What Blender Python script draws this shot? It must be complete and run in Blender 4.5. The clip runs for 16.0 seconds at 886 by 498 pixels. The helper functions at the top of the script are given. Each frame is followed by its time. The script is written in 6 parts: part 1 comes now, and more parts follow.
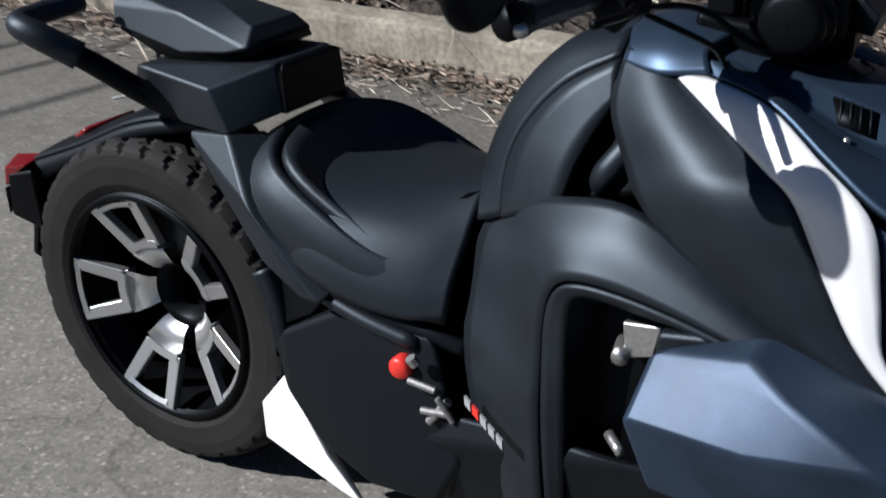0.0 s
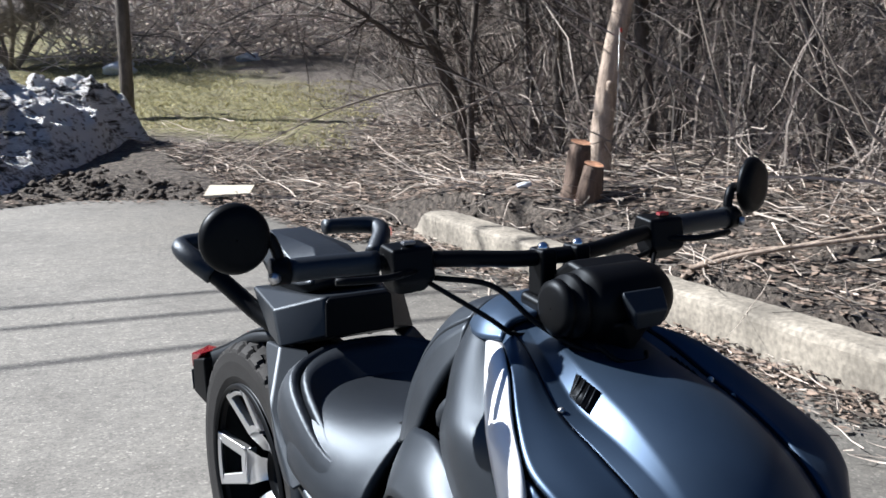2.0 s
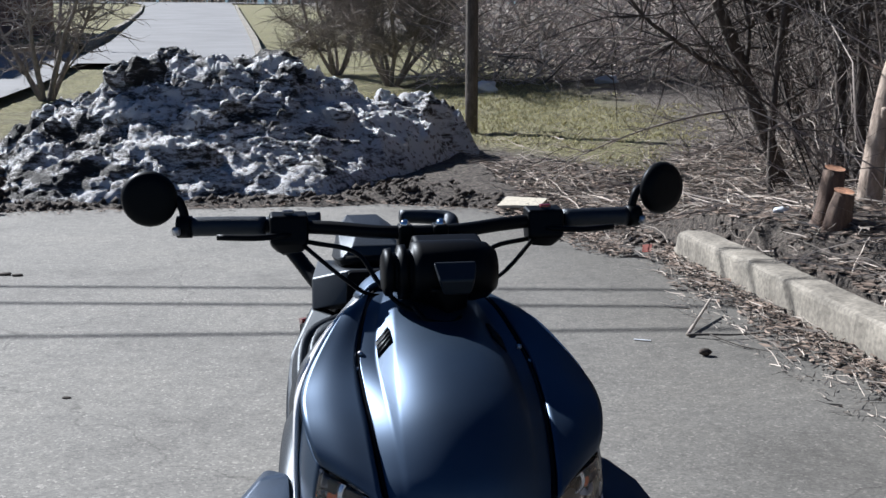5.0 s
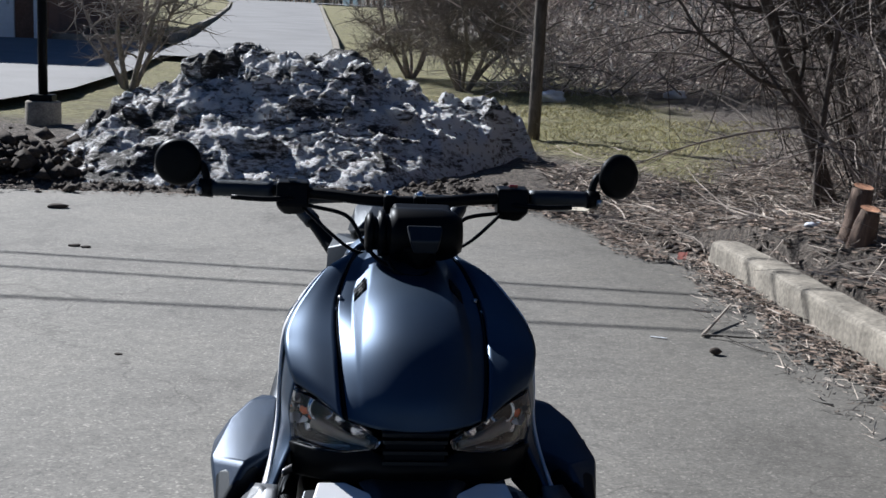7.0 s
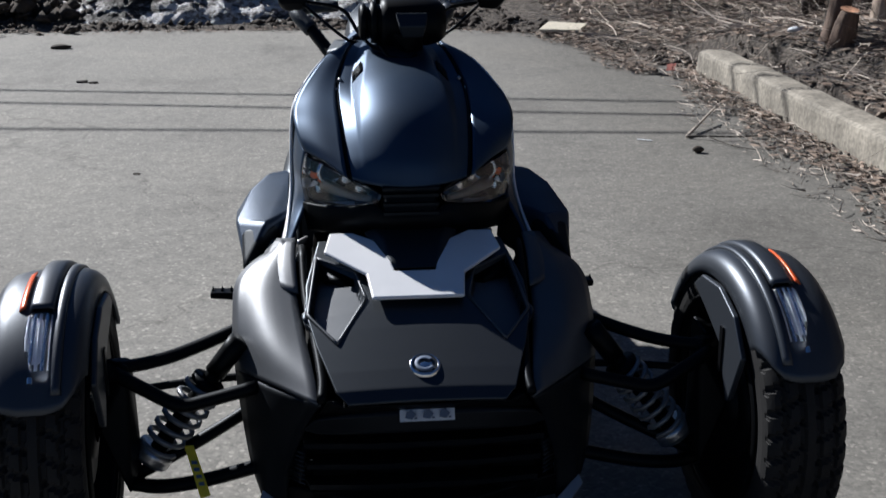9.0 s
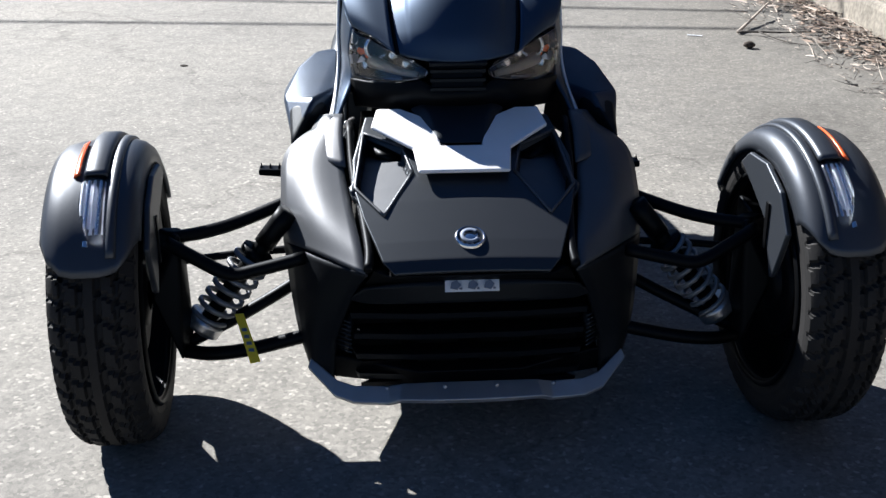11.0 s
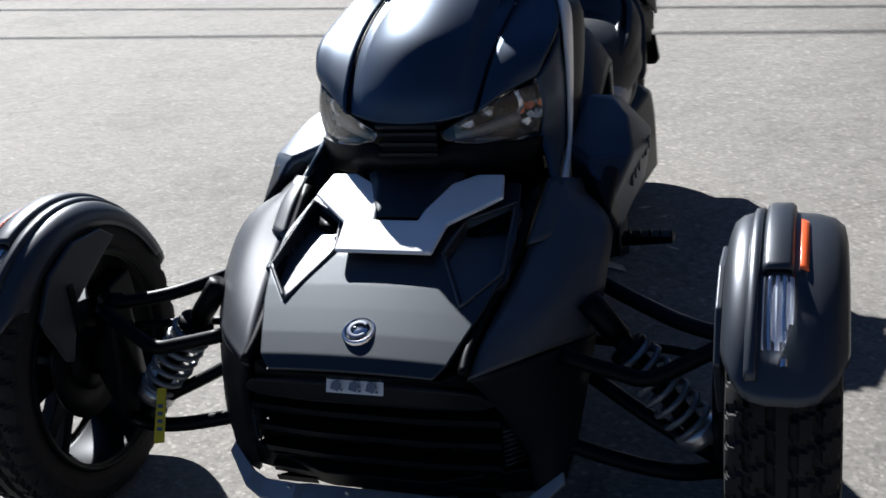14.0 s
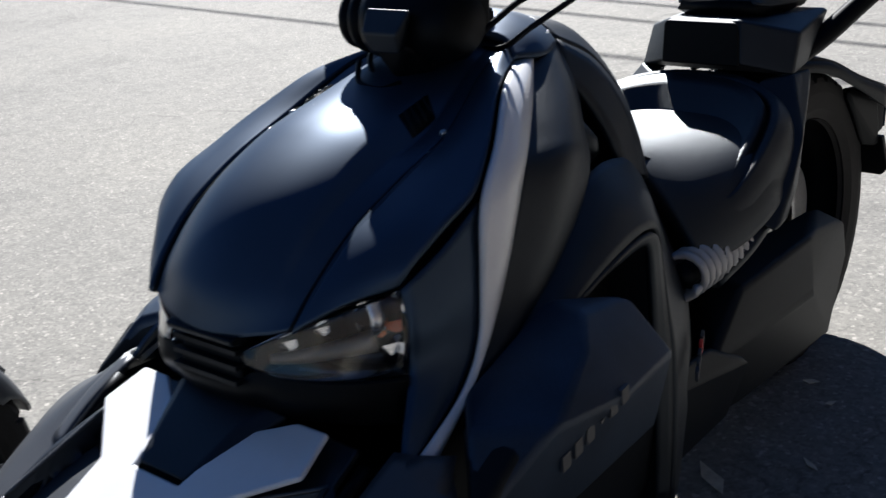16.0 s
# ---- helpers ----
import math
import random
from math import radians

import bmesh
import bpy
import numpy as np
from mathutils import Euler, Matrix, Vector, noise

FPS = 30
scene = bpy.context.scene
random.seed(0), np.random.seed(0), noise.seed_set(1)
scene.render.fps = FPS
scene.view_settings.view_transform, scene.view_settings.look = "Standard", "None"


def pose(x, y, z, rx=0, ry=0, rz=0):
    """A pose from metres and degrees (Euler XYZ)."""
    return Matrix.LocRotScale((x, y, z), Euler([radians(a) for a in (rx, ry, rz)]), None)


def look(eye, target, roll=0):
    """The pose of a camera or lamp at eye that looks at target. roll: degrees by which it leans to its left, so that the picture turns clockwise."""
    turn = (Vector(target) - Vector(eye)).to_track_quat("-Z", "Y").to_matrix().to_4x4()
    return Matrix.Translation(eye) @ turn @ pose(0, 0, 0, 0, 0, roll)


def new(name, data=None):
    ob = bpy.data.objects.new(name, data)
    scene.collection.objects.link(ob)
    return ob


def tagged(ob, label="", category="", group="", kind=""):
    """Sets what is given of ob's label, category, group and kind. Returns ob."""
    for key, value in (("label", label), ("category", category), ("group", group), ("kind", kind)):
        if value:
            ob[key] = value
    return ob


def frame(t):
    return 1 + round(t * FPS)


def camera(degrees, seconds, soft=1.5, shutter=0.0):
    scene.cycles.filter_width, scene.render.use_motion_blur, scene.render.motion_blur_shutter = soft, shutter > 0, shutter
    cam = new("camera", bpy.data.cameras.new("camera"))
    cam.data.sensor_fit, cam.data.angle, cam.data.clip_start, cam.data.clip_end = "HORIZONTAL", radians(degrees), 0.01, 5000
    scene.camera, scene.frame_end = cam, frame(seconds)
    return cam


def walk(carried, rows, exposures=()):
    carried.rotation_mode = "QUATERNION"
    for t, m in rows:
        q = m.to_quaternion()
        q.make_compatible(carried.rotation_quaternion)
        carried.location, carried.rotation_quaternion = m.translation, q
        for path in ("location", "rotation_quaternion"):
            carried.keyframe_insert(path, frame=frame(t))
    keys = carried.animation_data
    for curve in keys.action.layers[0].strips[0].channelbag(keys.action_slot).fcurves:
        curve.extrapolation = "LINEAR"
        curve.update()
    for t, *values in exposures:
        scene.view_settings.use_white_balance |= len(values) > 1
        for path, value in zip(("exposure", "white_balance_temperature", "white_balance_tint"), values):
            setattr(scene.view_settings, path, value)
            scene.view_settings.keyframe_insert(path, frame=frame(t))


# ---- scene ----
cam = camera(41.8, 16.0, shutter=0.25)
PATH = [
    (0, (-1.446, 0.203, 1.321), (0.057, 1.223, 0.483), -1.7),
    (0.5, (-1.358, -0.073, 1.364), (-0.013, 1.249, 0.7), -2.3),
    (1, (-1.215, -0.331, 1.374), (-0.101, 1.24, 0.833), -0.2),
    (1.5, (-1.127, -0.546, 1.343), (-0.047, 1.075, 0.888), 0.8),
    (2, (-0.995, -0.692, 1.38), (-0.035, 1.018, 0.985), -0.5),
    (2.5, (-0.775, -0.759, 1.356), (0.058, 1.021, 0.984), 1.4),
    (3, (-0.641, -0.896, 1.34), (0.091, 0.935, 1.008), -2.0),
    (3.5, (-0.554, -1.065, 1.347), (0.108, 0.777, 0.934), 0.1),
    (4, (-0.421, -1.172, 1.356), (0.05, 0.739, 1.004), 0.8),
    (4.5, (-0.308, -1.241, 1.347), (0.022, 0.701, 0.999), 0.2),
    (4.7, (-0.305, -1.26, 1.357), (0.024, 0.681, 1.005), -0.0),
    (6.8, (-0.203, -1.641, 1.344), (0.062, 0.312, 1.005), 2.2),
    (7, (-0.169, -1.684, 1.345), (0.038, 0.276, 1.003), 2.6),
    (7.5, (-0.153, -1.803, 1.334), (0.03, 0.157, 0.977), 0.3),
    (8, (-0.194, -1.953, 1.331), (0.025, -0.006, 0.932), 0.5),
    (8.5, (-0.184, -2.025, 1.313), (0.026, -0.096, 0.829), 0.2),
    (9, (-0.173, -2.031, 1.282), (0.027, -0.137, 0.673), 0.1),
    (9.5, (-0.164, -2.04, 1.266), (0.053, -0.172, 0.584), 0.4),
    (10, (-0.186, -2.059, 1.241), (-0.006, -0.207, 0.508), 1.1),
    (10.2, (-0.192, -2.063, 1.23), (-0.029, -0.218, 0.474), 0.9),
    (12.3, (0.041, -2.09, 1.223), (-0.043, -0.236, 0.478), -4.6),
    (12.5, (0.144, -2.101, 1.231), (-0.049, -0.251, 0.497), -4.5),
    (13, (0.35, -2.021, 1.232), (0.051, -0.175, 0.524), -5.3),
    (13.5, (0.51, -1.799, 1.254), (0.149, 0.009, 0.48), -4.2),
    (14, (0.76, -1.617, 1.236), (0.084, 0.115, 0.499), -6.5),
    (14.5, (0.905, -1.433, 1.234), (0.022, 0.217, 0.525), -6.2),
    (15, (0.912, -1.11, 1.228), (0.017, 0.512, 0.475), -6.2),
    (15.5, (0.968, -0.819, 1.215), (-0.177, 0.674, 0.537), -6.0),
    (16, (1.023, -0.515, 1.235), (-0.205, 0.89, 0.516), -5.4),
]
EXPOSURES = [(t, stops + 0.22, kelvin - 35, 10) for t, stops, kelvin in ((0.0, 0.38, 5250), (0.5, 1.3, 5180), (1.0, 1.4, 5230), (1.5, 1.25, 5200), (2.0, 1.35, 5200), (2.5, 1.22, 5150), (4.5, 0.97, 5050), (6.8, 0.7, 5100), (8.0, 0.7, 5150), (9.0, 0.6, 5200), (9.5, 0.86, 5250), (10.0, 1.2, 5300), (10.2, 1.3, 5300), (12.3, 1.6, 5250), (13.0, 1.36, 5250), (14.0, 1.15, 5250), (15.0, 1.0, 5250), (16.0, 1.25, 5270))]
walk(cam, [(t, look(eye, target, roll)) for t, eye, target, roll in PATH], EXPOSURES)

# ---- light: a clear late-winter sky with one low sun ----
SUN_WAY = Vector((-0.87, 1.03, 1.0)).normalized()
world = bpy.data.worlds.new("sky")
scene.world = world
world.use_nodes = True
wt = world.node_tree
sky = wt.nodes.new("ShaderNodeTexSky")
sky.sky_type, sky.sun_disc = "NISHITA", False
sky.ozone_density, sky.dust_density = 6.0, 0.3
sky.sun_elevation = math.asin(SUN_WAY.z)
sky.sun_rotation = math.atan2(SUN_WAY.x, SUN_WAY.y)
wt.links.new(sky.outputs[0], wt.nodes["Background"].inputs[0])
wt.nodes["Background"].inputs[1].default_value = 0.017
sun_data = bpy.data.lights.new("sun", "SUN")
sun_data.energy, sun_data.angle, sun_data.color = 5.0, radians(0.53), (1.0, 0.855, 0.665)
sun = new("sun", sun_data)
sun.matrix_world = look(SUN_WAY * 50, (0, 0, 0))

# ---- materials ----
def material(name, color, rough=0.5, metal=0.0, spec=0.5, grain=0.0, grain_scale=400.0, bump=0.0, coat=0.0, stain=0.0, stain_scale=9.0, random_tint=0.0, sheen=None):
    """A plain surface with fine grain, broad stains and a little relief."""
    m = bpy.data.materials.new(name)
    m.use_nodes = True
    nt = m.node_tree
    n, l = nt.nodes, nt.links
    b = n["Principled BSDF"]
    b.inputs["Roughness"].default_value = rough
    b.inputs["Metallic"].default_value = metal
    b.inputs["Specular IOR Level"].default_value = spec
    b.inputs["Coat Weight"].default_value = coat
    b.inputs["Base Color"].default_value = (*color, 1)
    if sheen:
        b.inputs["Specular Tint"].default_value = (*sheen, 1)
    geo = n.new("ShaderNodeNewGeometry")
    last = None
    for amount, scale in ((grain, grain_scale), (stain, stain_scale)):
        if amount:
            t = n.new("ShaderNodeTexNoise")
            t.inputs["Scale"].default_value, t.inputs["Detail"].default_value = scale, 5
            l.new(geo.outputs["Position"], t.inputs["Vector"])
            r = n.new("ShaderNodeMapRange")
            r.inputs[1].default_value, r.inputs[2].default_value = 0.3, 0.7
            r.inputs[3].default_value, r.inputs[4].default_value = 1 - amount, 1 + amount
            l.new(t.outputs[0], r.inputs[0])
            if last is None:
                last = r.outputs[0]
            else:
                mu = n.new("ShaderNodeMath")
                mu.operation = "MULTIPLY"
                l.new(last, mu.inputs[0]), l.new(r.outputs[0], mu.inputs[1])
                last = mu.outputs[0]
    if random_tint:
        oi = n.new("ShaderNodeObjectInfo")
        gi = n.new("ShaderNodeNewGeometry")
        ad = n.new("ShaderNodeMath")
        l.new(oi.outputs["Random"], ad.inputs[0]), l.new(gi.outputs["Random Per Island"], ad.inputs[1])
        fr = n.new("ShaderNodeMath")
        fr.operation = "FRACT"
        l.new(ad.outputs[0], fr.inputs[0])
        r = n.new("ShaderNodeMapRange")
        r.inputs[3].default_value, r.inputs[4].default_value = 1 - random_tint, 1 + random_tint
        l.new(fr.outputs[0], r.inputs[0])
        if last is None:
            last = r.outputs[0]
        else:
            mu = n.new("ShaderNodeMath")
            mu.operation = "MULTIPLY"
            l.new(last, mu.inputs[0]), l.new(r.outputs[0], mu.inputs[1])
            last = mu.outputs[0]
    if last is not None:
        mix = n.new("ShaderNodeVectorMath")
        mix.operation = "SCALE"
        mix.inputs[0].default_value = color
        l.new(last, mix.inputs["Scale"])
        l.new(mix.outputs[0], b.inputs["Base Color"])
    if bump:
        t = n.new("ShaderNodeTexNoise")
        t.inputs["Scale"].default_value, t.inputs["Detail"].default_value = grain_scale, 4
        l.new(geo.outputs["Position"], t.inputs["Vector"])
        bp = n.new("ShaderNodeBump")
        bp.inputs["Strength"].default_value, bp.inputs["Distance"].default_value = bump, 0.002
        l.new(t.outputs[0], bp.inputs["Height"])
        l.new(bp.outputs[0], b.inputs["Normal"])
    return m


def ramp(nt, source, stops):
    """Colour stops over a value between 0 and 1."""
    r = nt.nodes.new("ShaderNodeValToRGB")
    while len(r.color_ramp.elements) < len(stops):
        r.color_ramp.elements.new(0.5)
    for e, (p, c) in zip(r.color_ramp.elements, stops):
        e.position, e.color = p, (*c, 1)
    nt.links.new(source, r.inputs[0])
    return r.outputs[0]


def noise_of(nt, vector, scale, detail=6, rough=0.6):
    t = nt.nodes.new("ShaderNodeTexNoise")
    t.inputs["Scale"].default_value, t.inputs["Detail"].default_value, t.inputs["Roughness"].default_value = scale, detail, rough
    nt.links.new(vector, t.inputs["Vector"])
    return t.outputs[0]


def mixed(nt, fac, a, b):
    m = nt.nodes.new("ShaderNodeMix")
    m.data_type = "RGBA"
    nt.links.new(fac, m.inputs[0]), nt.links.new(a, m.inputs[6]), nt.links.new(b, m.inputs[7])
    return m.outputs[2]


def blank(name, rough=0.9):
    m = bpy.data.materials.new(name)
    m.use_nodes = True
    nt = m.node_tree
    b = nt.nodes["Principled BSDF"]
    b.inputs["Roughness"].default_value = rough
    geo = nt.nodes.new("ShaderNodeNewGeometry")
    return m, nt, b, geo.outputs["Position"]


def bumped(nt, b, height, strength, distance):
    bp = nt.nodes.new("ShaderNodeBump")
    bp.inputs["Strength"].default_value, bp.inputs["Distance"].default_value = strength, distance
    nt.links.new(height, bp.inputs["Height"])
    nt.links.new(bp.outputs[0], b.inputs["Normal"])


def cells_of(nt, vector, scale):
    """A random grey for each cell of a loose pattern of grains."""
    v = nt.nodes.new("ShaderNodeTexVoronoi")
    v.inputs["Scale"].default_value = scale
    nt.links.new(vector, v.inputs["Vector"])
    s = nt.nodes.new("ShaderNodeSeparateColor")
    nt.links.new(v.outputs["Color"], s.inputs[0])
    return s.outputs[0], v.outputs["Distance"]


def times(nt, a, b, amount=1.0):
    mu = nt.nodes.new("ShaderNodeMix")
    mu.data_type, mu.blend_type = "RGBA", "MULTIPLY"
    mu.inputs[0].default_value = amount
    nt.links.new(a, mu.inputs[6]), nt.links.new(b, mu.inputs[7])
    return mu.outputs[2]


def asphalt_material():
    """Worn asphalt: pale and dark stones in a grey binder, stains, and a few fine cracks."""
    m, nt, b, pos = blank("asphalt", 0.88)
    grain, dist = cells_of(nt, pos, 115)
    stones = ramp(nt, grain, ((0.0, (0.143, 0.139, 0.129)), (0.3, (0.18, 0.174, 0.161)), (0.72, (0.205, 0.198, 0.183)), (0.94, (0.243, 0.234, 0.216)), (1.0, (0.345, 0.33, 0.304))))
    fine = ramp(nt, noise_of(nt, pos, 420, 3, 0.7), ((0.3, (0.74, 0.74, 0.74)), (0.5, (0.97, 0.97, 0.97)), (0.72, (1.2, 1.2, 1.19))))
    c = times(nt, stones, fine)
    c = times(nt, c, ramp(nt, noise_of(nt, pos, 0.8, 8, 0.68), ((0.3, (0.62, 0.615, 0.61)), (0.47, (0.95, 0.95, 0.945)), (0.72, (1.14, 1.13, 1.1)))))
    c = times(nt, c, ramp(nt, noise_of(nt, pos, 14, 4, 0.7), ((0.3, (0.8, 0.8, 0.8)), (0.55, (1.03, 1.03, 1.03)), (1.0, (1.1, 1.1, 1.1)))))
    c = times(nt, c, ramp(nt, noise_of(nt, pos, 4.5, 6, 0.78), ((0.25, (0.5, 0.48, 0.46)), (0.36, (1, 1, 1)), (1.0, (1, 1, 1)))), 0.7)
    sep = nt.nodes.new("ShaderNodeSeparateXYZ")
    nt.links.new(pos, sep.inputs[0])
    wob = nt.nodes.new("ShaderNodeMath")
    wob.operation = "MULTIPLY_ADD"
    nt.links.new(noise_of(nt, pos, 1.3, 5, 0.65), wob.inputs[0])
    wob.inputs[1].default_value = 1.6
    nt.links.new(sep.outputs[0], wob.inputs[2])
    strip = nt.nodes.new("ShaderNodeMapRange")
    strip.inputs[1].default_value, strip.inputs[2].default_value = 1.2, 2.7
    nt.links.new(wob.outputs[0], strip.inputs[0])
    c = times(nt, c, ramp(nt, strip.outputs[0], ((0.0, (1, 1, 1)), (1.0, (0.62, 0.61, 0.595)))))
    warp = nt.nodes.new("ShaderNodeVectorMath")
    warp.operation = "MULTIPLY_ADD"
    n3 = nt.nodes.new("ShaderNodeTexNoise")
    n3.inputs["Scale"].default_value, n3.inputs["Detail"].default_value = 2.2, 5
    nt.links.new(pos, n3.inputs["Vector"])
    nt.links.new(n3.outputs["Color"], warp.inputs[0])
    warp.inputs[1].default_value = (0.9, 0.9, 0.0)
    nt.links.new(pos, warp.inputs[2])
    crack = nt.nodes.new("ShaderNodeTexVoronoi")
    crack.feature = "DISTANCE_TO_EDGE"
    crack.inputs["Scale"].default_value = 0.33
    nt.links.new(warp.outputs[0], crack.inputs["Vector"])
    c = times(nt, c, ramp(nt, crack.outputs["Distance"], ((0.0, (0.45, 0.44, 0.43)), (0.0035, (1, 1, 1)), (1.0, (1, 1, 1)))), 0.6)
    nt.links.new(c, b.inputs["Base Color"])
    h = nt.nodes.new("ShaderNodeMath")
    h.operation = "MULTIPLY_ADD"
    nt.links.new(grain, h.inputs[0])
    h.inputs[1].default_value = 0.5
    nt.links.new(noise_of(nt, pos, 260, 4, 0.7), h.inputs[2])
    bumped(nt, b, h.outputs[0], 0.2, 0.004)
    return m


def ground_material():
    """Bare soil and leaf litter, with thin spring grass beyond the lot."""
    m, nt, b, pos = blank("soil_and_grass", 0.95)
    soil = ramp(nt, noise_of(nt, pos, 22, 8, 0.78), ((0.3, (0.015, 0.0125, 0.01)), (0.45, (0.066, 0.055, 0.046)), (0.57, (0.17, 0.145, 0.121)), (0.72, (0.4, 0.35, 0.3))))
    grass = ramp(nt, noise_of(nt, pos, 9, 12, 0.82), ((0.3, (0.06, 0.052, 0.022)), (0.44, (0.15, 0.14, 0.055)), (0.56, (0.26, 0.24, 0.115)), (0.72, (0.42, 0.38, 0.25))))
    sep = nt.nodes.new("ShaderNodeSeparateXYZ")
    nt.links.new(pos, sep.inputs[0])
    edge = nt.nodes.new("ShaderNodeMapRange")
    edge.inputs[1].default_value, edge.inputs[2].default_value = 8.6, 10.2
    last = sep.outputs[0]
    for kind, value in (("SUBTRACT", 3.5), ("ABSOLUTE", 0.0), ("MULTIPLY", 1.7), ("MINIMUM", 3.4)):
        step = nt.nodes.new("ShaderNodeMath")
        step.operation = kind
        step.inputs[1].default_value = value
        nt.links.new(last, step.inputs[0])
        last = step.outputs[0]
    tongue = nt.nodes.new("ShaderNodeMath")
    tongue.operation = "SUBTRACT"
    nt.links.new(sep.outputs[1], tongue.inputs[0]), nt.links.new(last, tongue.inputs[1])
    nt.links.new(tongue.outputs[0], edge.inputs[0])
    left = nt.nodes.new("ShaderNodeMapRange")
    left.inputs[1].default_value, left.inputs[2].default_value = 6.6, 4.2
    nt.links.new(sep.outputs[0], left.inputs[0])
    mul = nt.nodes.new("ShaderNodeMath")
    mul.operation = "MULTIPLY"
    nt.links.new(edge.outputs[0], mul.inputs[0]), nt.links.new(left.outputs[0], mul.inputs[1])
    add = nt.nodes.new("ShaderNodeMath")
    add.operation = "MULTIPLY_ADD"
    nt.links.new(noise_of(nt, pos, 1.7, 6, 0.7), add.inputs[0])
    add.inputs[1].default_value = 2.2
    add.inputs[2].default_value = -1.75
    s = nt.nodes.new("ShaderNodeMath")
    nt.links.new(add.outputs[0], s.inputs[0])
    m2 = nt.nodes.new("ShaderNodeMath")
    m2.operation = "MULTIPLY"
    m2.inputs[1].default_value = 1.6
    nt.links.new(mul.outputs[0], m2.inputs[0]), nt.links.new(m2.outputs[0], s.inputs[1])
    s.use_clamp = True
    nt.links.new(mixed(nt, s.outputs[0], soil, grass), b.inputs["Base Color"])
    bumped(nt, b, noise_of(nt, pos, 26, 8, 0.8), 1.0, 0.05)
    return m


def snow_material(name="dirty_snow", shift=0.0):
    """Old ploughed snow, grey with road dirt that has melted out in patches; shift: how far the dirt has the upper hand."""
    m, nt, b, pos = blank(name, 0.7)
    flat = nt.nodes.new("ShaderNodeMapping")
    flat.inputs["Scale"].default_value = (0.75, 1.0, 2.6)
    nt.links.new(pos, flat.inputs[0])
    dirt = noise_of(nt, flat.outputs[0], 6.5, 10, 0.76)
    clumps = noise_of(nt, flat.outputs[0], 1.2, 5, 0.62)
    a = nt.nodes.new("ShaderNodeMath")
    a.operation = "MULTIPLY_ADD"
    nt.links.new(clumps, a.inputs[0])
    a.inputs[1].default_value = 0.8
    nt.links.new(dirt, a.inputs[2])
    sep = nt.nodes.new("ShaderNodeSeparateXYZ")
    nt.links.new(pos, sep.inputs[0])
    clean = nt.nodes.new("ShaderNodeMapRange")
    clean.inputs[1].default_value, clean.inputs[2].default_value, clean.inputs[3].default_value, clean.inputs[4].default_value = 0.1, 1.5, -shift, 0.1 - shift
    nt.links.new(sep.outputs[0], clean.inputs[0])
    d = nt.nodes.new("ShaderNodeMath")
    nt.links.new(a.outputs[0], d.inputs[0]), nt.links.new(clean.outputs[0], d.inputs[1])
    c = ramp(nt, d.outputs[0], ((0.76, (0.014, 0.012, 0.01)), (0.825, (0.05, 0.044, 0.038)), (0.865, (0.22, 0.21, 0.205)), (0.905, (0.62, 0.615, 0.625)), (0.96, (0.95, 0.95, 0.96))))
    specks, _ = cells_of(nt, pos, 34)
    c = times(nt, c, ramp(nt, specks, ((0.0, (0.25, 0.22, 0.2)), (0.1, (0.6, 0.57, 0.55)), (0.16, (1, 1, 1)), (1.0, (1, 1, 1)))))
    nt.links.new(c, b.inputs["Base Color"])
    bumped(nt, b, noise_of(nt, pos, 19, 10, 0.8), 1.0, 0.08)
    return m


def bark_material(name, dark, light, scale=30):
    m, nt, b, pos = blank(name, 0.9)
    mp = nt.nodes.new("ShaderNodeMapping")
    mp.inputs["Scale"].default_value = (1, 1, 0.25)
    nt.links.new(pos, mp.inputs[0])
    v = noise_of(nt, mp.outputs[0], scale, 6, 0.7)
    nt.links.new(ramp(nt, v, ((0.3, dark), (0.7, light))), b.inputs["Base Color"])
    bumped(nt, b, v, 0.8, 0.02)
    return m


def glass_material(name, color, rough=0.03):
    m = material(name, color, rough)
    b = m.node_tree.nodes["Principled BSDF"]
    b.inputs["Transmission Weight"].default_value = 1.0
    b.inputs["IOR"].default_value = 1.45
    return m


ASPHALT, GROUND, SNOW, DIRTY_ICE = asphalt_material(), ground_material(), snow_material(), snow_material("dirty_ice", 0.09)
CONCRETE = material("weathered_concrete", (0.232, 0.212, 0.176), 0.9, grain=0.3, grain_scale=45, bump=0.8, stain=0.32, stain_scale=4.5)
BLUISH = (0.7, 0.83, 1.0)
PLASTIC = material("matte_charcoal_plastic", (0.0072, 0.0088, 0.0118), 0.46, spec=0.5, grain=0.3, grain_scale=700, bump=0.15, stain=0.3, stain_scale=11, sheen=BLUISH)
PLASTIC_DARK = material("dark_moulded_plastic", (0.0042, 0.005, 0.0066), 0.5, spec=0.22, grain=0.12, grain_scale=700, bump=0.1, sheen=BLUISH)
PAINT = material("satin_blue_black_paint", (0.04, 0.064, 0.108), 0.42, metal=0.7, grain=0.05, grain_scale=1500, stain=0.1)
POD = material("satin_navy_plastic", (0.027, 0.042, 0.072), 0.42, metal=0.4, spec=0.25, grain=0.2, grain_scale=700, bump=0.1, stain=0.25, stain_scale=9)
FENDER = material("satin_grey_fender", (0.053, 0.061, 0.076), 0.4, metal=0.6, grain=0.06, grain_scale=900, bump=0.05)
CHEEK = material("satin_charcoal_cheek", (0.088, 0.094, 0.106), 0.47, metal=0.55, grain=0.08, grain_scale=900, bump=0.05, stain=0.1)
WHITE = material("white_panel", (0.78, 0.79, 0.82), 0.3, coat=0.5, stain=0.05)
SILVER = material("brushed_silver_plastic", (0.36, 0.37, 0.39), 0.4, metal=0.6, stain=0.12)
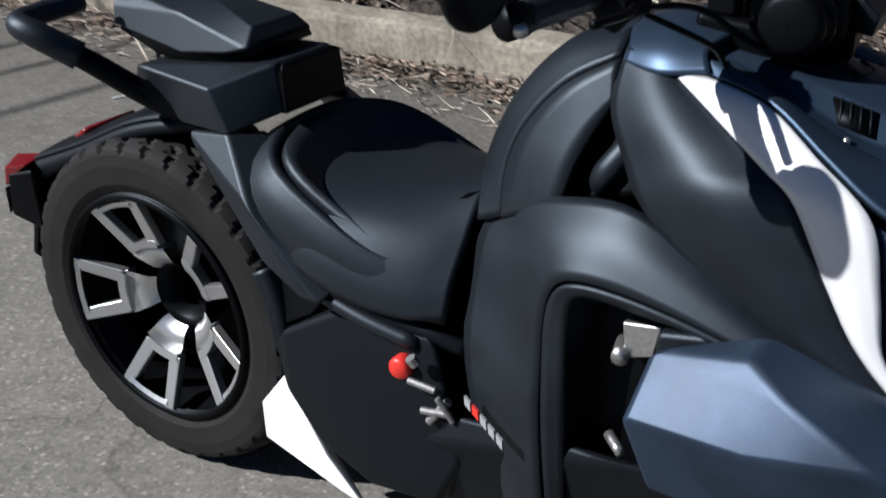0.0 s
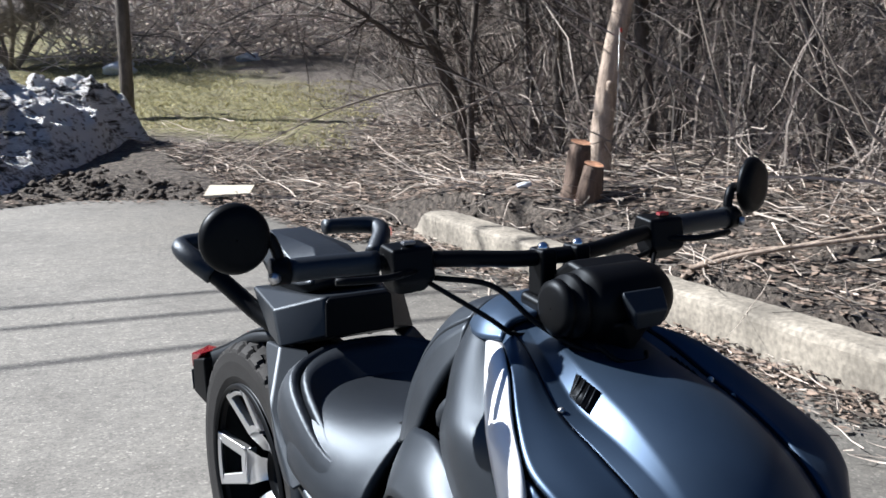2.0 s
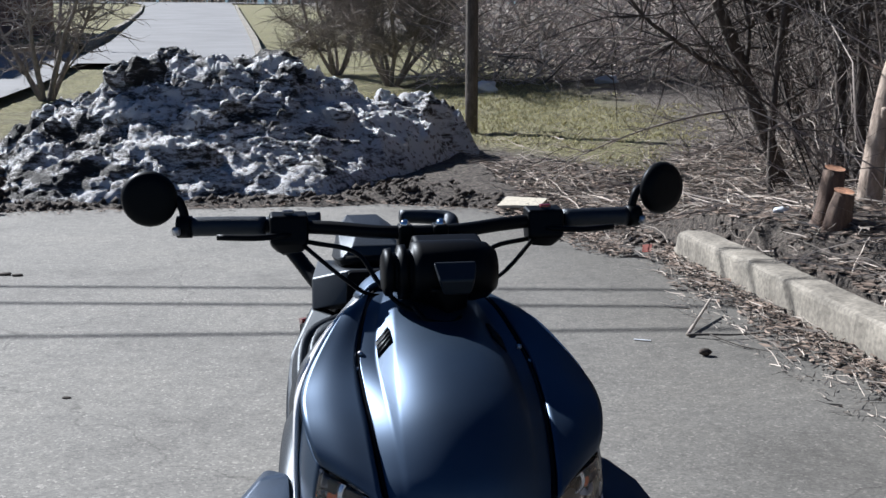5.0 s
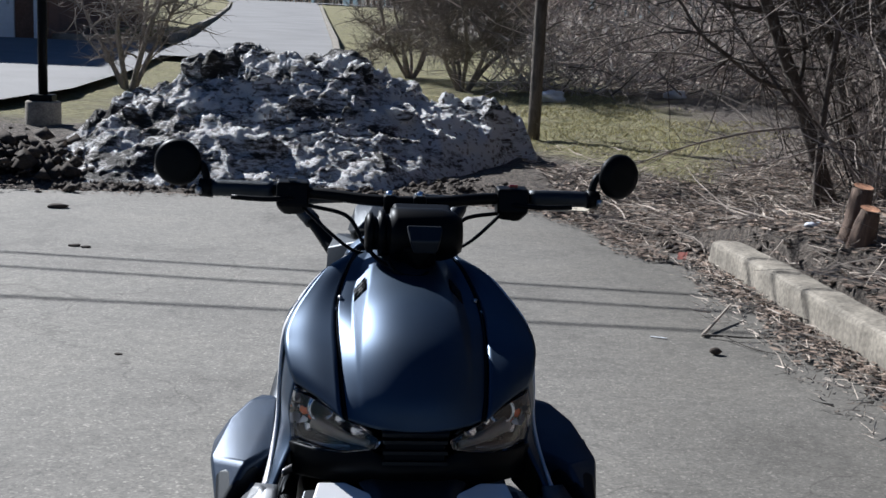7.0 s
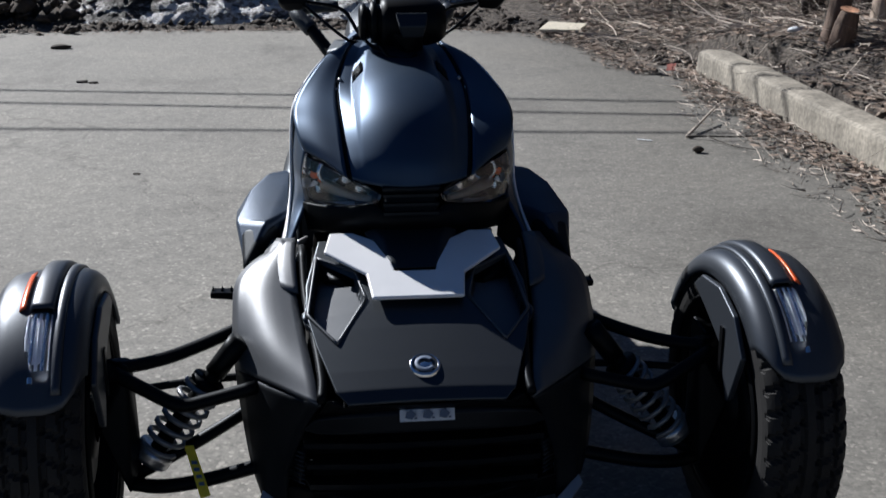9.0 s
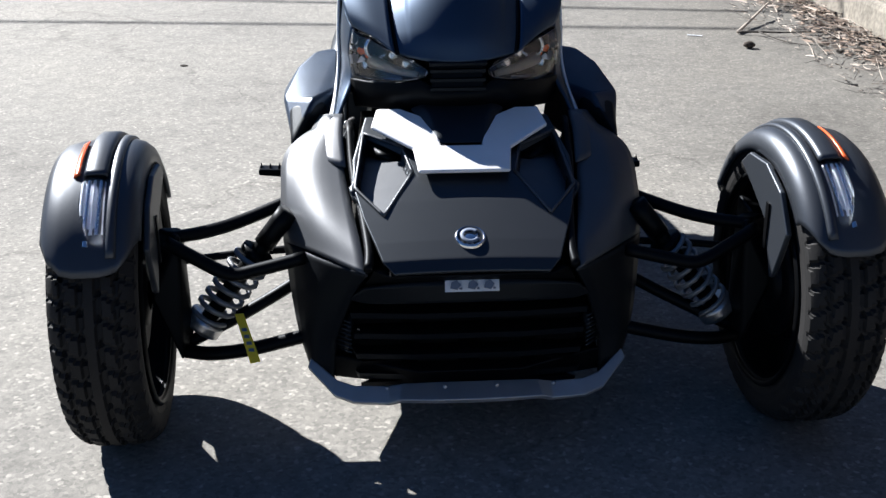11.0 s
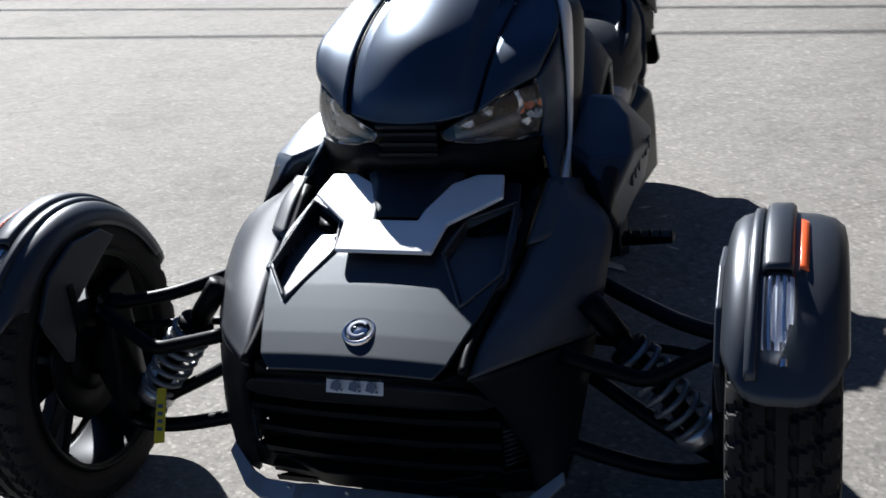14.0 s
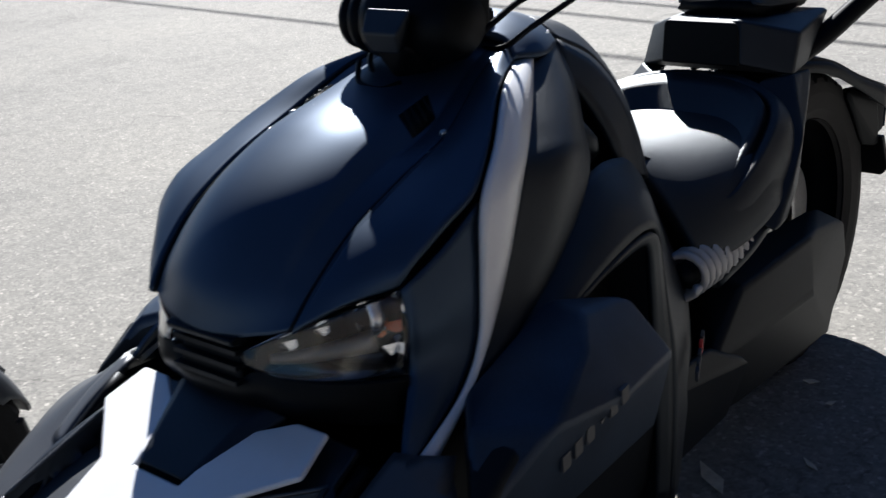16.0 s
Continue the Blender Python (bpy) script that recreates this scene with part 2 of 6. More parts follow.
BLACK = material("black_metal", (0.0022, 0.0022, 0.0026), 0.45, spec=0.12, grain=0.15, grain_scale=300, sheen=BLUISH)
VINYL = material("seat_vinyl", (0.0095, 0.0112, 0.0148), 0.45, spec=0.5, grain=0.15, grain_scale=800, bump=0.25, sheen=BLUISH)
RUBBER = material("tyre_rubber", (0.0125, 0.0125, 0.0132), 0.72, spec=0.25, grain=0.2, grain_scale=250, bump=0.3, stain=0.25, stain_scale=14)
ALLOY = material("machined_alloy", (0.62, 0.63, 0.65), 0.32, metal=0.9, grain=0.06, grain_scale=300)
STEEL = material("bare_steel", (0.5, 0.5, 0.51), 0.35, metal=0.9, grain=0.15, grain_scale=150)
RED = material("red_plastic", (0.65, 0.03, 0.02), 0.4, grain=0.1)
RED_LENS = material("red_lens", (0.17, 0.006, 0.009), 0.15, coat=0.5)
AMBER = material("amber_reflector", (0.75, 0.12, 0.02), 0.25, coat=0.5)
CHROME = material("chrome", (0.8, 0.8, 0.82), 0.12, metal=1.0)
YELLOW = material("yellow_tag", (0.8, 0.6, 0.02), 0.6, grain=0.1)
STICKER = material("white_sticker", (0.62, 0.65, 0.7), 0.5)
STICKER_BLUE = material("blue_grey_print", (0.1, 0.13, 0.2), 0.6)
PRINT = material("grey_print", (0.3, 0.31, 0.33), 0.5)
FAINT = material("faint_grey_print", (0.06, 0.063, 0.07), 0.55)
LENS = glass_material("clear_lens", (0.92, 0.95, 1.0))
MIRROR = material("mirror_glass", (0.8, 0.8, 0.82), 0.02, metal=1.0)


# ---- building tools ----
def mesh_object(name, bm, mat, smooth=True):
    me = bpy.data.meshes.new(name)
    bm.normal_update()
    bm.to_mesh(me)
    bm.free()
    for p in me.polygons:
        p.use_smooth = smooth
    me.materials.append(mat)
    return new(name, me)


def part(name, bm, mat, parent, label="", smooth=True, bevel=0.0, subsurf=0, thick=0.0, split=38):
    """Links a bmesh as one mesh object under a thing or under a part of it."""
    ob = mesh_object(name, bm, mat, smooth)
    ob.parent = parent
    if parent is not None and parent.type == "EMPTY":
        ob.matrix_parent_inverse = parent.matrix_basis.inverted()
    if thick:
        md = ob.modifiers.new("shell", "SOLIDIFY")
        md.thickness, md.offset = thick, -1
    if bevel:
        md = ob.modifiers.new("edges", "BEVEL")
        md.width, md.segments, md.limit_method, md.angle_limit = bevel, 3, "ANGLE", radians(20)
        md.harden_normals = True
    if subsurf:
        md = ob.modifiers.new("round", "SUBSURF")
        md.levels = md.render_levels = subsurf
    if label:
        ob["label"] = label
    return ob


def empty(name, at, label, category, group="", kind=""):
    ob = new(name)
    ob.matrix_basis = Matrix.Translation(at)
    return tagged(ob, label, category, group, kind)


def glide(points, n):
    """n points of a smooth curve through the given ones."""
    p = [Vector(a) for a in points]
    if len(p) == 2:
        return [p[0].lerp(p[1], i / (n - 1)) for i in range(n)]
    p = [2 * p[0] - p[1], *p, 2 * p[-1] - p[-2]]
    out, last = [], len(p) - 3
    for i in range(n):
        s = i / (n - 1) * last
        k = min(int(s), last - 1)
        u = s - k
        a, b, c, d = p[k:k + 4]
        out.append(0.5 * (2 * b + (c - a) * u + (2 * a - 5 * b + 4 * c - d) * u * u + (3 * b - a - 3 * c + d) * u ** 3))
    return out


def flip(points):
    return [(-x, y, z) for x, y, z in points]


def sheet(curves, n=28, across=0, side=1):
    """A surface through curves that run side by side; across > 0 rounds it between them."""
    rows = [glide(c, n) for c in curves]
    if across:
        cols = [glide([r[i] for r in rows], across) for i in range(n)]
        rows = [[c[j] for c in cols] for j in range(across)]
    bm = bmesh.new()
    vs = [[bm.verts.new((v.x * side, v.y, v.z)) for v in r] for r in rows]
    for a, b in zip(vs, vs[1:]):
        for i in range(n - 1):
            f = (a[i], a[i + 1], b[i + 1], b[i])
            bm.faces.new(f if side > 0 else f[::-1])
    return bm


def band(a, b, bulge=0.0, away=(1, 0, 0), n=28, across=8, side=1):
    """A surface between two edges, bowed outwards in the middle."""
    ra, rb = glide(a, n), glide(b, n)
    away = Vector(away)
    mid = [(p + q) / 2 + away * bulge for p, q in zip(ra, rb)]
    return sheet([ra, mid, rb], n, across, side)


def hull(points, side=1):
    bm = bmesh.new()
    for x, y, z in points:
        bm.verts.new((x * side, y, z))
    got = bmesh.ops.convex_hull(bm, input=bm.verts)
    loose = [g for g in got["geom_interior"] + got["geom_unused"] if isinstance(g, bmesh.types.BMVert)]
    bmesh.ops.delete(bm, geom=list(set(loose)), context="VERTS")
    bmesh.ops.dissolve_limit(bm, angle_limit=radians(3), verts=bm.verts, edges=bm.edges)
    bmesh.ops.recalc_face_normals(bm, faces=bm.faces)
    return bm


def both(points):
    """The points and their mirror images across the middle of the vehicle."""
    return list(points) + flip(points)


def slab(outline, way, thick, side=1):
    """A flat plate: an outline pushed along a way."""
    bm = bmesh.new()
    w = Vector(way).normalized() * thick
    a = [bm.verts.new((x * side, y, z)) for x, y, z in outline]
    w2 = Vector((w.x * side, w.y, w.z))
    b = [bm.verts.new(v.co + w2) for v in a]
    bm.faces.new(a)
    bm.faces.new(b[::-1])
    for i in range(len(a)):
        j = (i + 1) % len(a)
        bm.faces.new((a[i], b[i], b[j], a[j]))
    bmesh.ops.recalc_face_normals(bm, faces=bm.faces)
    return bm


def tube(points, r, n=24, sides=10, side=1, r2=None, bm=None, smooth_path=True):
    """A round bar along a smooth path."""
    bm = bm or bmesh.new()
    path = glide(points, n) if smooth_path else [Vector(p) for p in points]
    n = len(path)
    rings = []
    ref = Vector((0.31, 0.23, 0.92))
    for i, p in enumerate(path):
        t = (path[min(i + 1, n - 1)] - path[max(i - 1, 0)]).normalized()
        u = t.cross(ref).normalized()
        v = t.cross(u)
        q = r if r2 is None else r + (r2 - r) * i / (n - 1)
        ring = []
        for k in range(sides):
            a = 2 * math.pi * k / sides
            c = p + (u * math.cos(a) + v * math.sin(a)) * q
            ring.append(bm.verts.new((c.x * side, c.y, c.z)))
        rings.append(ring)
    for a, b in zip(rings, rings[1:]):
        for k in range(sides):
            j = (k + 1) % sides
            bm.faces.new((a[k], a[j], b[j], b[k]))
    bm.faces.new(rings[0][::-1])
    bm.faces.new(rings[-1])
    bmesh.ops.recalc_face_normals(bm, faces=bm.faces)
    return bm


def coil(a, b, radius, wire, turns):
    a, b = Vector(a), Vector(b)
    t = (b - a).normalized()
    u = t.cross(Vector((0, 1, 0.2))).normalized()
    v = t.cross(u)
    n = int(turns * 14)
    pts = [a.lerp(b, i / n) + (u * math.cos(2 * math.pi * turns * i / n) + v * math.sin(2 * math.pi * turns * i / n)) * radius for i in range(n + 1)]
    return tube(pts, wire, sides=7, smooth_path=False)


def spun(profile, centre, start=0.0, end=360.0, n=64, side=1, bm=None, rounded=0.0):
    """A profile of (x, radius) turned about a wheel's axle, which lies along x. Angles: 0 is backwards, 90 up."""
    bm = bm or bmesh.new()
    full = end - start >= 359.9
    wide = max(abs(x) for x, r in profile) or 1.0
    steps = n if full else n + 1
    rings = []
    for i in range(steps):
        ring = []
        for x, r in profile:
            cut = rounded * (abs(x) / wide) ** 4 if rounded else 0.0
            a = radians(start + cut + (end - start - 2 * cut) * i / n)
            ring.append(bm.verts.new(((centre[0] + x) * side, centre[1] + r * math.cos(a), centre[2] + r * math.sin(a))))
        rings.append(ring)
    m = len(profile)
    for i in range(n):
        p, q = rings[i], rings[(i + 1) % steps]
        for k in range(m - 1):
            bm.faces.new((p[k], p[k + 1], q[k + 1], q[k]))
    bmesh.ops.recalc_face_normals(bm, faces=bm.faces)
    return bm


def raw_mesh(name, verts, faces, mat, smooth=False):
    me = bpy.data.meshes.new(name)
    me.from_pydata(verts, [], faces)
    me.materials.append(mat)
    if smooth:
        for p in me.polygons:
            p.use_smooth = True
    return new(name, me)


def joined(*bms):
    """Several bmeshes in one, with crisp edges between them."""
    out = bms[0]
    for b in bms[1:]:
        made = [out.verts.new(v.co) for v in b.verts]
        b.verts.index_update()
        for f in b.faces:
            out.faces.new([made[v.index] for v in f.verts])
        b.free()
    return out


# ---- the ground: an asphalt lot, a soil bank behind a kerb, a slope beyond ----
def fbm(x, y, scale, octaves=4):
    return noise.fractal(Vector((x * scale, y * scale, 0.37)), 0.8, 2.1, octaves)


def lot_edge(x):
    """How far back the asphalt reaches."""
    return 8.35 - max(0.0, x - 0.8) * 0.55 - max(0.0, x - 1.8) * 3.2


def ground_height(x, y):
    back = y - lot_edge(x)
    slope = max(0.0, y - 8.4) * 0.047 if y < 112 else 4.87 + (y - 112) * 0.01
    z = -0.06 + 0.085 * min(max(back / 0.35 + 0.5, 0.0), 1.0) + slope
    kx = 2.42 + 0.02 * y
    if x > kx and y < 7.0:
        bank = min((x - kx) / 0.05, 1.0) * 0.25 + 0.1 * (1 - math.exp(-(x - kx) / 0.25)) + min(x - kx, 6.0) * 0.035
        fade = min(max((6.6 - y) / 1.0, 0.0), 1.0)
        z = max(z, z + bank * fade + (1 - fade) * (0.05 + 0.05 * min(x - kx, 3)))
    elif x > kx:
        z += 0.02 + 0.05 * min(x - kx, 3.0)
    rim = max(0.0, 1 - abs(y - 9.0 - 0.3 * fbm(x, 0.0, 0.7)) / 0.6) * 0.06
    if back > -0.1 or x > kx:
        calm = min(max((26 - y) / 5, 0.0), 1.0)
        z += calm * (0.035 * fbm(x, y, 1.6) + 0.015 * fbm(x, y, 7.0, 3)) + rim * (0.5 + fbm(x, y, 2.0))
    return z


def line_steps(stops):
    out = []
    for a, b, step in stops:
        k = int(round((b - a) / step))
        out += [a + (b - a) * i / k for i in range(k)]
    return out + [stops[-1][1]]


def build_ground():
    xs = line_steps([(-400, -40, 40), (-40, -8, 2), (-8, 1.6, 0.4), (1.6, 5.2, 0.07), (5.2, 9, 0.3), (9, 40, 2), (40, 400, 40)])
    ys = line_steps([(-300, -20, 40), (-20, -1, 1), (-1, 7.0, 0.16), (7.0, 10.2, 0.08), (10.2, 20, 0.3), (20, 60, 2), (60, 120, 10), (120, 420, 50)])
    verts = [(x, y, ground_height(x, y)) for y in ys for x in xs]
    w = len(xs)
    faces = [(j * w + i, j * w + i + 1, (j + 1) * w + i + 1, (j + 1) * w + i) for j in range(len(ys) - 1) for i in range(w - 1)]
    tagged(raw_mesh("ground", verts, faces, GROUND, True), "bare soil bank with leaf litter and thin yellow-green grass", "ground", kind="structure")
    verts = [(x, y, 0.0) for y in (-60, -20, -4, 2, 7, 8.9) for x in (-60, -20, -6, 0, 2.5)]
    faces = [(j * 5 + i, j * 5 + i + 1, (j + 1) * 5 + i + 1, (j + 1) * 5 + i) for j in range(5) for i in range(4)]
    tagged(raw_mesh("pavement", verts, faces, ASPHALT), "worn light grey asphalt of a car park with fine aggregate", "pavement", kind="structure")


def build_far_road():
    """The drive that climbs away behind the snow, with its kerbs, and the neighbouring lot."""
    def strip(name, pts, mat, label, lift=0.02):
        verts, faces = [], []
        for xl, xr, y in pts:
            z = ground_height(0.0, y) + lift
            verts += [(xl, y, z), (xr, y, z)]
        for i in range(len(pts) - 1):
            faces.append((2 * i, 2 * i + 1, 2 * i + 3, 2 * i + 2))
        return tagged(raw_mesh(name, verts, faces, mat), label, "road", kind="structure")
    strip("road", [(-3.9, 0.0, 24.5), (-4.0, -0.02, 27), (-4.1, -0.05, 34), (-4.9, -0.3, 50), (-5.45, -0.45, 60), (-6.0, -0.6, 70), (-7.6, -0.9, 92), (-9.6, -1.3, 106), (-60, 40, 107), (-60, 40, 113)], ROAD, "grey asphalt drive climbing away between kerbs", 0.13)
    strip("road", [(-60, -4.6, 13.4), (-60, -3.9, 16.0), (-60, -3.7, 20), (-60, -3.8, 24.5), (-60, -3.9, 27.0), (-60, -4.6, 29.0)], ROAD, "grey asphalt of the neighbouring lot in shade", 0.12)
    for pts in ([(0.06, 24.5), (0.03, 34), (-0.22, 50), (-0.37, 60), (-0.52, 70), (-0.8, 92)], [(-4.5, 30.5), (-4.62, 36), (-5.1, 50), (-5.65, 60), (-6.2, 70), (-7.8, 92)], [(-14, 29.6), (-6.0, 29.8), (-4.7, 30.3)]):
        bm = bmesh.new()
        prev = None
        for x, y in pts:
            z = ground_height(0.0, y)
            ring = [bm.verts.new((x + dx, y + (0.12 if len(pts) == 3 and dx > 0 else 0), z + dz)) for dx, dz in ((-0.07, 0.0), (-0.07, 0.24), (0.09, 0.24), (0.09, 0.0))]
            if prev:
                for k in range(3):
                    bm.faces.new((prev[k], prev[k + 1], ring[k + 1], ring[k]))
            prev = ring
        tagged(mesh_object("kerb", bm, CONCRETE, False), "pale concrete kerb along the far drive", "kerb", kind="structure")


def build_kerb():
    """A cast kerb beside the lot with a rounded, broken end."""
    bm = bmesh.new()
    prev = None
    steps = 320
    for i in range(steps + 1):
        y = -8 + (5.72 + 8) * i / steps
        x = 2.20 + 0.02 * y
        end = max(0.0, 5.72 - y)
        k = min(1.0, (0.25 + end / 0.35)) if end < 0.35 else 1.0
        wob = 0.006 * fbm(0.0, y, 3.0)
        prof = [(0.0, -0.05), (0.008, 0.06), (0.014, 0.17 * k), (0.02, 0.19 * k), (0.034, 0.202 * k), (0.075, 0.207 * k), (0.18, 0.205 * k), (0.21, 0.195 * k), (0.22, -0.05)]
        sh = (1 - k) * 0.1
        ring = [bm.verts.new((x + a * (1 - 0.4 * (1 - k)) + sh + wob + 0.005 * fbm(a * 9, y, 9.0), y + 0.03 * (1 - k) * fbm(a * 30, z, 3.0), z + 0.006 * fbm(a * 20, y, 7.0))) for a, z in prof]
        if prev:
            for q in range(len(prof) - 1):
                bm.faces.new((prev[q], prev[q + 1], ring[q + 1], ring[q]))
        prev = ring
    bm.faces.new(prev)
    tagged(mesh_object("kerb", bm, CONCRETE, False), "weathered tan concrete kerb with a rounded broken end", "kerb", kind="structure")


def snow_height(x, y):
    crest = 11.1
    top = [(-3.1, 0.0), (-2.75, 0.22), (-2.2, 0.66), (-1.7, 0.8), (-1.3, 0.97), (-0.55, 1.04), (0.16, 0.96), (1.0, 0.7), (1.7, 0.66), (1.98, 0.4), (2.25, 0.0)]
    if not -3.1 < x < 2.25:
        return 0.0
    for (xa, za), (xb, zb) in zip(top, top[1:]):
        if xa <= x <= xb:
            h = za + (zb - za) * (x - xa) / (xb - xa)
            break
    front = 8.6 + max(0.0, x - 0.4) * 1.55 + max(0.0, -2.2 - x) * 0.5
    u = (y - front) / max(crest - front, 0.6) if y < crest else 1 - (y - crest) / 2.2
    if u <= 0:
        return 0.0
    return h * min(1.0, u) ** 0.72


def build_snow():
    nx, ny = 420, 290
    verts, faces = [], []
    for j in range(ny + 1):
        for i in range(nx + 1):
            x, y = -3.5 + 6.1 * i / nx, 8.3 + 5.2 * j / ny
            h = snow_height(x, y)
            base = ground_height(x, y)
            wx, wy = x + 0.12 * noise.noise(Vector((x * 2.1, y * 2.1, 1.7))), y + 0.12 * noise.noise(Vector((x * 2.1, y * 2.1, 5.2)))
            lump = noise.fractal(Vector((x * 1.2, y * 1.7, h * 1.5)), 0.8, 2.1, 3) * 0.16
            d1 = noise.voronoi(Vector((wx * 1.7, wy * 1.9, h * 1.1)))[0][0]
            d2 = noise.voronoi(Vector((wx * 4.6, wy * 5.2, h * 2.6 + 4)))[0]
            d3 = noise.voronoi(Vector((wx * 12, wy * 13, h * 6.0 + 9)))[0]
            block = 0.17 * (1 - min(d1 * 1.25, 1.0) ** 2) + 0.085 * min((d2[1] - d2[0]) * 2.2, 1.0) + 0.03 * min((d3[1] - d3[0]) * 2.0, 1.0)
            layer = 0.05 * noise.fractal(Vector((x * 2.2, y * 9.0, h * 7.0)), 0.7, 2.1, 4)
            fine = 0.02 * noise.fractal(Vector((x * 17, y * 17, h * 9)), 0.6, 2.1, 3)
            high = min(max((h - 0.55) / 0.4, 0.0), 1.0)
            k = min(1.0, h / 0.3)
            z = base - 0.05 + h + k * (lump + (0.5 + 0.6 * high) * block + layer + fine - 0.1)
            verts.append((x + k * 0.09 * noise.noise(Vector((x * 5, y * 5, 3.1))), y - k * 0.12 * noise.noise(Vector((x * 4, y * 4, 7.7))), z))
    w = nx + 1
    for j in range(ny):
        for i in range(nx):
            faces.append((j * w + i, j * w + i + 1, (j + 1) * w + i + 1, (j + 1) * w + i))
    heap = tagged(raw_mesh("snowdrift", verts, faces, SNOW, True), "large ploughed heap of dirty melting snow at the lot's edge", "snow")
    # broken angular blocks that stick out along the crest
    rng = np.random.default_rng(15)
    for n in range(26):
        if n < 15:
            x, y, s = -1.6 + 2.0 * (n + 0.6 * rng.random()) / 15, 10.7 + 0.5 * rng.random(), 0.13 + 0.12 * rng.random()
        else:
            x = rng.uniform(-2.2, 1.7)
            y, s = 9.9 + max(0.0, x - 0.4) * 0.85 + 0.8 * rng.random(), 0.08 + 0.08 * rng.random()
        z = ground_height(x, y) + snow_height(x, y) - (0.02 if n < 15 else 0.05)
        ways = rng.normal(size=(15, 3))
        ways /= np.linalg.norm(ways, axis=1)[:, None]
        wide = np.array((0.8 + 0.5 * rng.random(), 0.8 + 0.4 * rng.random(), 0.8 + 0.5 * rng.random()))
        bm = hull([tuple(p) for p in (ways * wide * s)])
        bmesh.ops.triangulate(bm, faces=bm.faces)
        bmesh.ops.subdivide_edges(bm, edges=bm.edges, cuts=3, use_grid_fill=True)
        for v in bm.verts:
            d = noise.fractal(v.co * 9 + Vector((n, 0, 0)), 0.7, 2.1, 4)
            v.co = v.co * (1 + 0.22 * d) + Vector((x, y, z))
        part("snow_block", bm, DIRTY_ICE if n < 15 and n % 5 else SNOW, heap, smooth=False)


# ---- bare trees, brush and litter ----
def sticks(name, roots, mat, label, category, seg=4, seed=1, kind="stuff", sides=3):
    """Many thin bent twigs, each from a root (place, way, length, thickness, bend)."""
    rng = np.random.default_rng(seed)
    n = len(roots)
    p = np.array([r[0] for r in roots], float)
    d = np.array([r[1] for r in roots], float)
    d /= np.linalg.norm(d, axis=1)[:, None]
    length = np.array([r[2] for r in roots], float)
    thick = np.array([r[3] for r in roots], float)
    bend = np.array([r[4] for r in roots], float)
    rings = []
    for s in range(seg + 1):
        u = np.cross(d, np.array([0.3, 0.2, 0.93]))
        u /= np.linalg.norm(u, axis=1)[:, None] + 1e-9
        v = np.cross(d, u)
        rad = thick * (1 - 0.75 * s / seg)
        rings.append(np.stack([p + rad[:, None] * (u * math.cos(a) + v * math.sin(a)) for a in (2 * math.pi * k / sides for k in range(sides))], 1))
        d = d + rng.normal(size=(n, 3)) * bend[:, None]
        d /= np.linalg.norm(d, axis=1)[:, None]
        p = p + d * (length / seg)[:, None]
    verts = np.stack(rings, 1).reshape(-1, 3)
    base = np.arange(n)[:, None] * (seg + 1) * sides
    f = []
    for s in range(seg):
        for k in range(sides):
            j = (k + 1) % sides
            f.append(np.concatenate([base + s * sides + k, base + s * sides + j, base + (s + 1) * sides + j, base + (s + 1) * sides + k], 1))
    faces = np.concatenate(f, 0).tolist()
    ob = raw_mesh(name, verts.tolist(), faces, mat)
    return tagged(ob, label, category, kind=kind)


def limb(rng, p, d, length, r, steps, wander, up=0.0):
    pts, p, d = [Vector(p)], Vector(p), Vector(d).normalized()
    for _ in range(steps):
        d = (d + Vector(rng.normal(size=3)) * wander + Vector((0, 0, up))).normalized()
        p = p + d * length / steps
        pts.append(p.copy())
    return pts


def bare_tree(at, height, r, seed, label, mat, stems=1, spread=0.25, twigs=500, lean=(0, 0), category="tree"):
    """A leafless tree: trunk or stems, limbs, and many fine twigs."""
    rng = np.random.default_rng(seed)
    ground = ground_height(at[0], at[1])
    tree = empty("tree", (at[0], at[1], ground), label, category)
    roots = []
    for s in range(stems):
        a = 2 * math.pi * (s + rng.random() * 0.5) / max(stems, 1)
        out = spread if stems > 1 else 0.0
        d = Vector((math.cos(a) * out + lean[0], math.sin(a) * out + lean[1], 1))
        start = (at[0] + math.cos(a) * r * (stems > 1), at[1] + math.sin(a) * r * (stems > 1), ground - 0.05)
        pts = limb(rng, start, d, height * (0.8 + 0.3 * rng.random()), r, 9, 0.09, 0.03)
        bm = tube(pts, r, n=22, sides=8, r2=r * 0.25)
        k = 7
        for _ in range(k):
            q = pts[rng.integers(2, 9)]
            dd = Vector((rng.normal(), rng.normal(), 0.55 + 0.4 * rng.random()))
            lp = limb(rng, q, dd, height * (0.25 + 0.3 * rng.random()), r * 0.4, 6, 0.16)
            tube(lp, r * 0.38, n=12, sides=5, r2=r * 0.08, bm=bm)
            for w in lp[1:]:
                for _ in range(max(1, twigs // (stems * k * 6))):
                    roots.append((w, (rng.normal(), rng.normal(), 0.4 + rng.normal() * 0.6), height * (0.1 + 0.16 * rng.random()), r * 0.11 + 0.0015, 0.28))
        part("trunk", bm, mat, tree)
    tw = sticks("twig", roots, mat, "", "", seg=4, seed=seed)
    tw.parent = tree
    tw.matrix_parent_inverse = tree.matrix_basis.inverted()
    for key in ("label", "category"):
        if key in tw.keys():
            del tw[key]
    return tree


def in_thicket(rng, box, n):
    return np.stack([rng.uniform(box[0], box[1], n), rng.uniform(box[2], box[3], n)], 1)


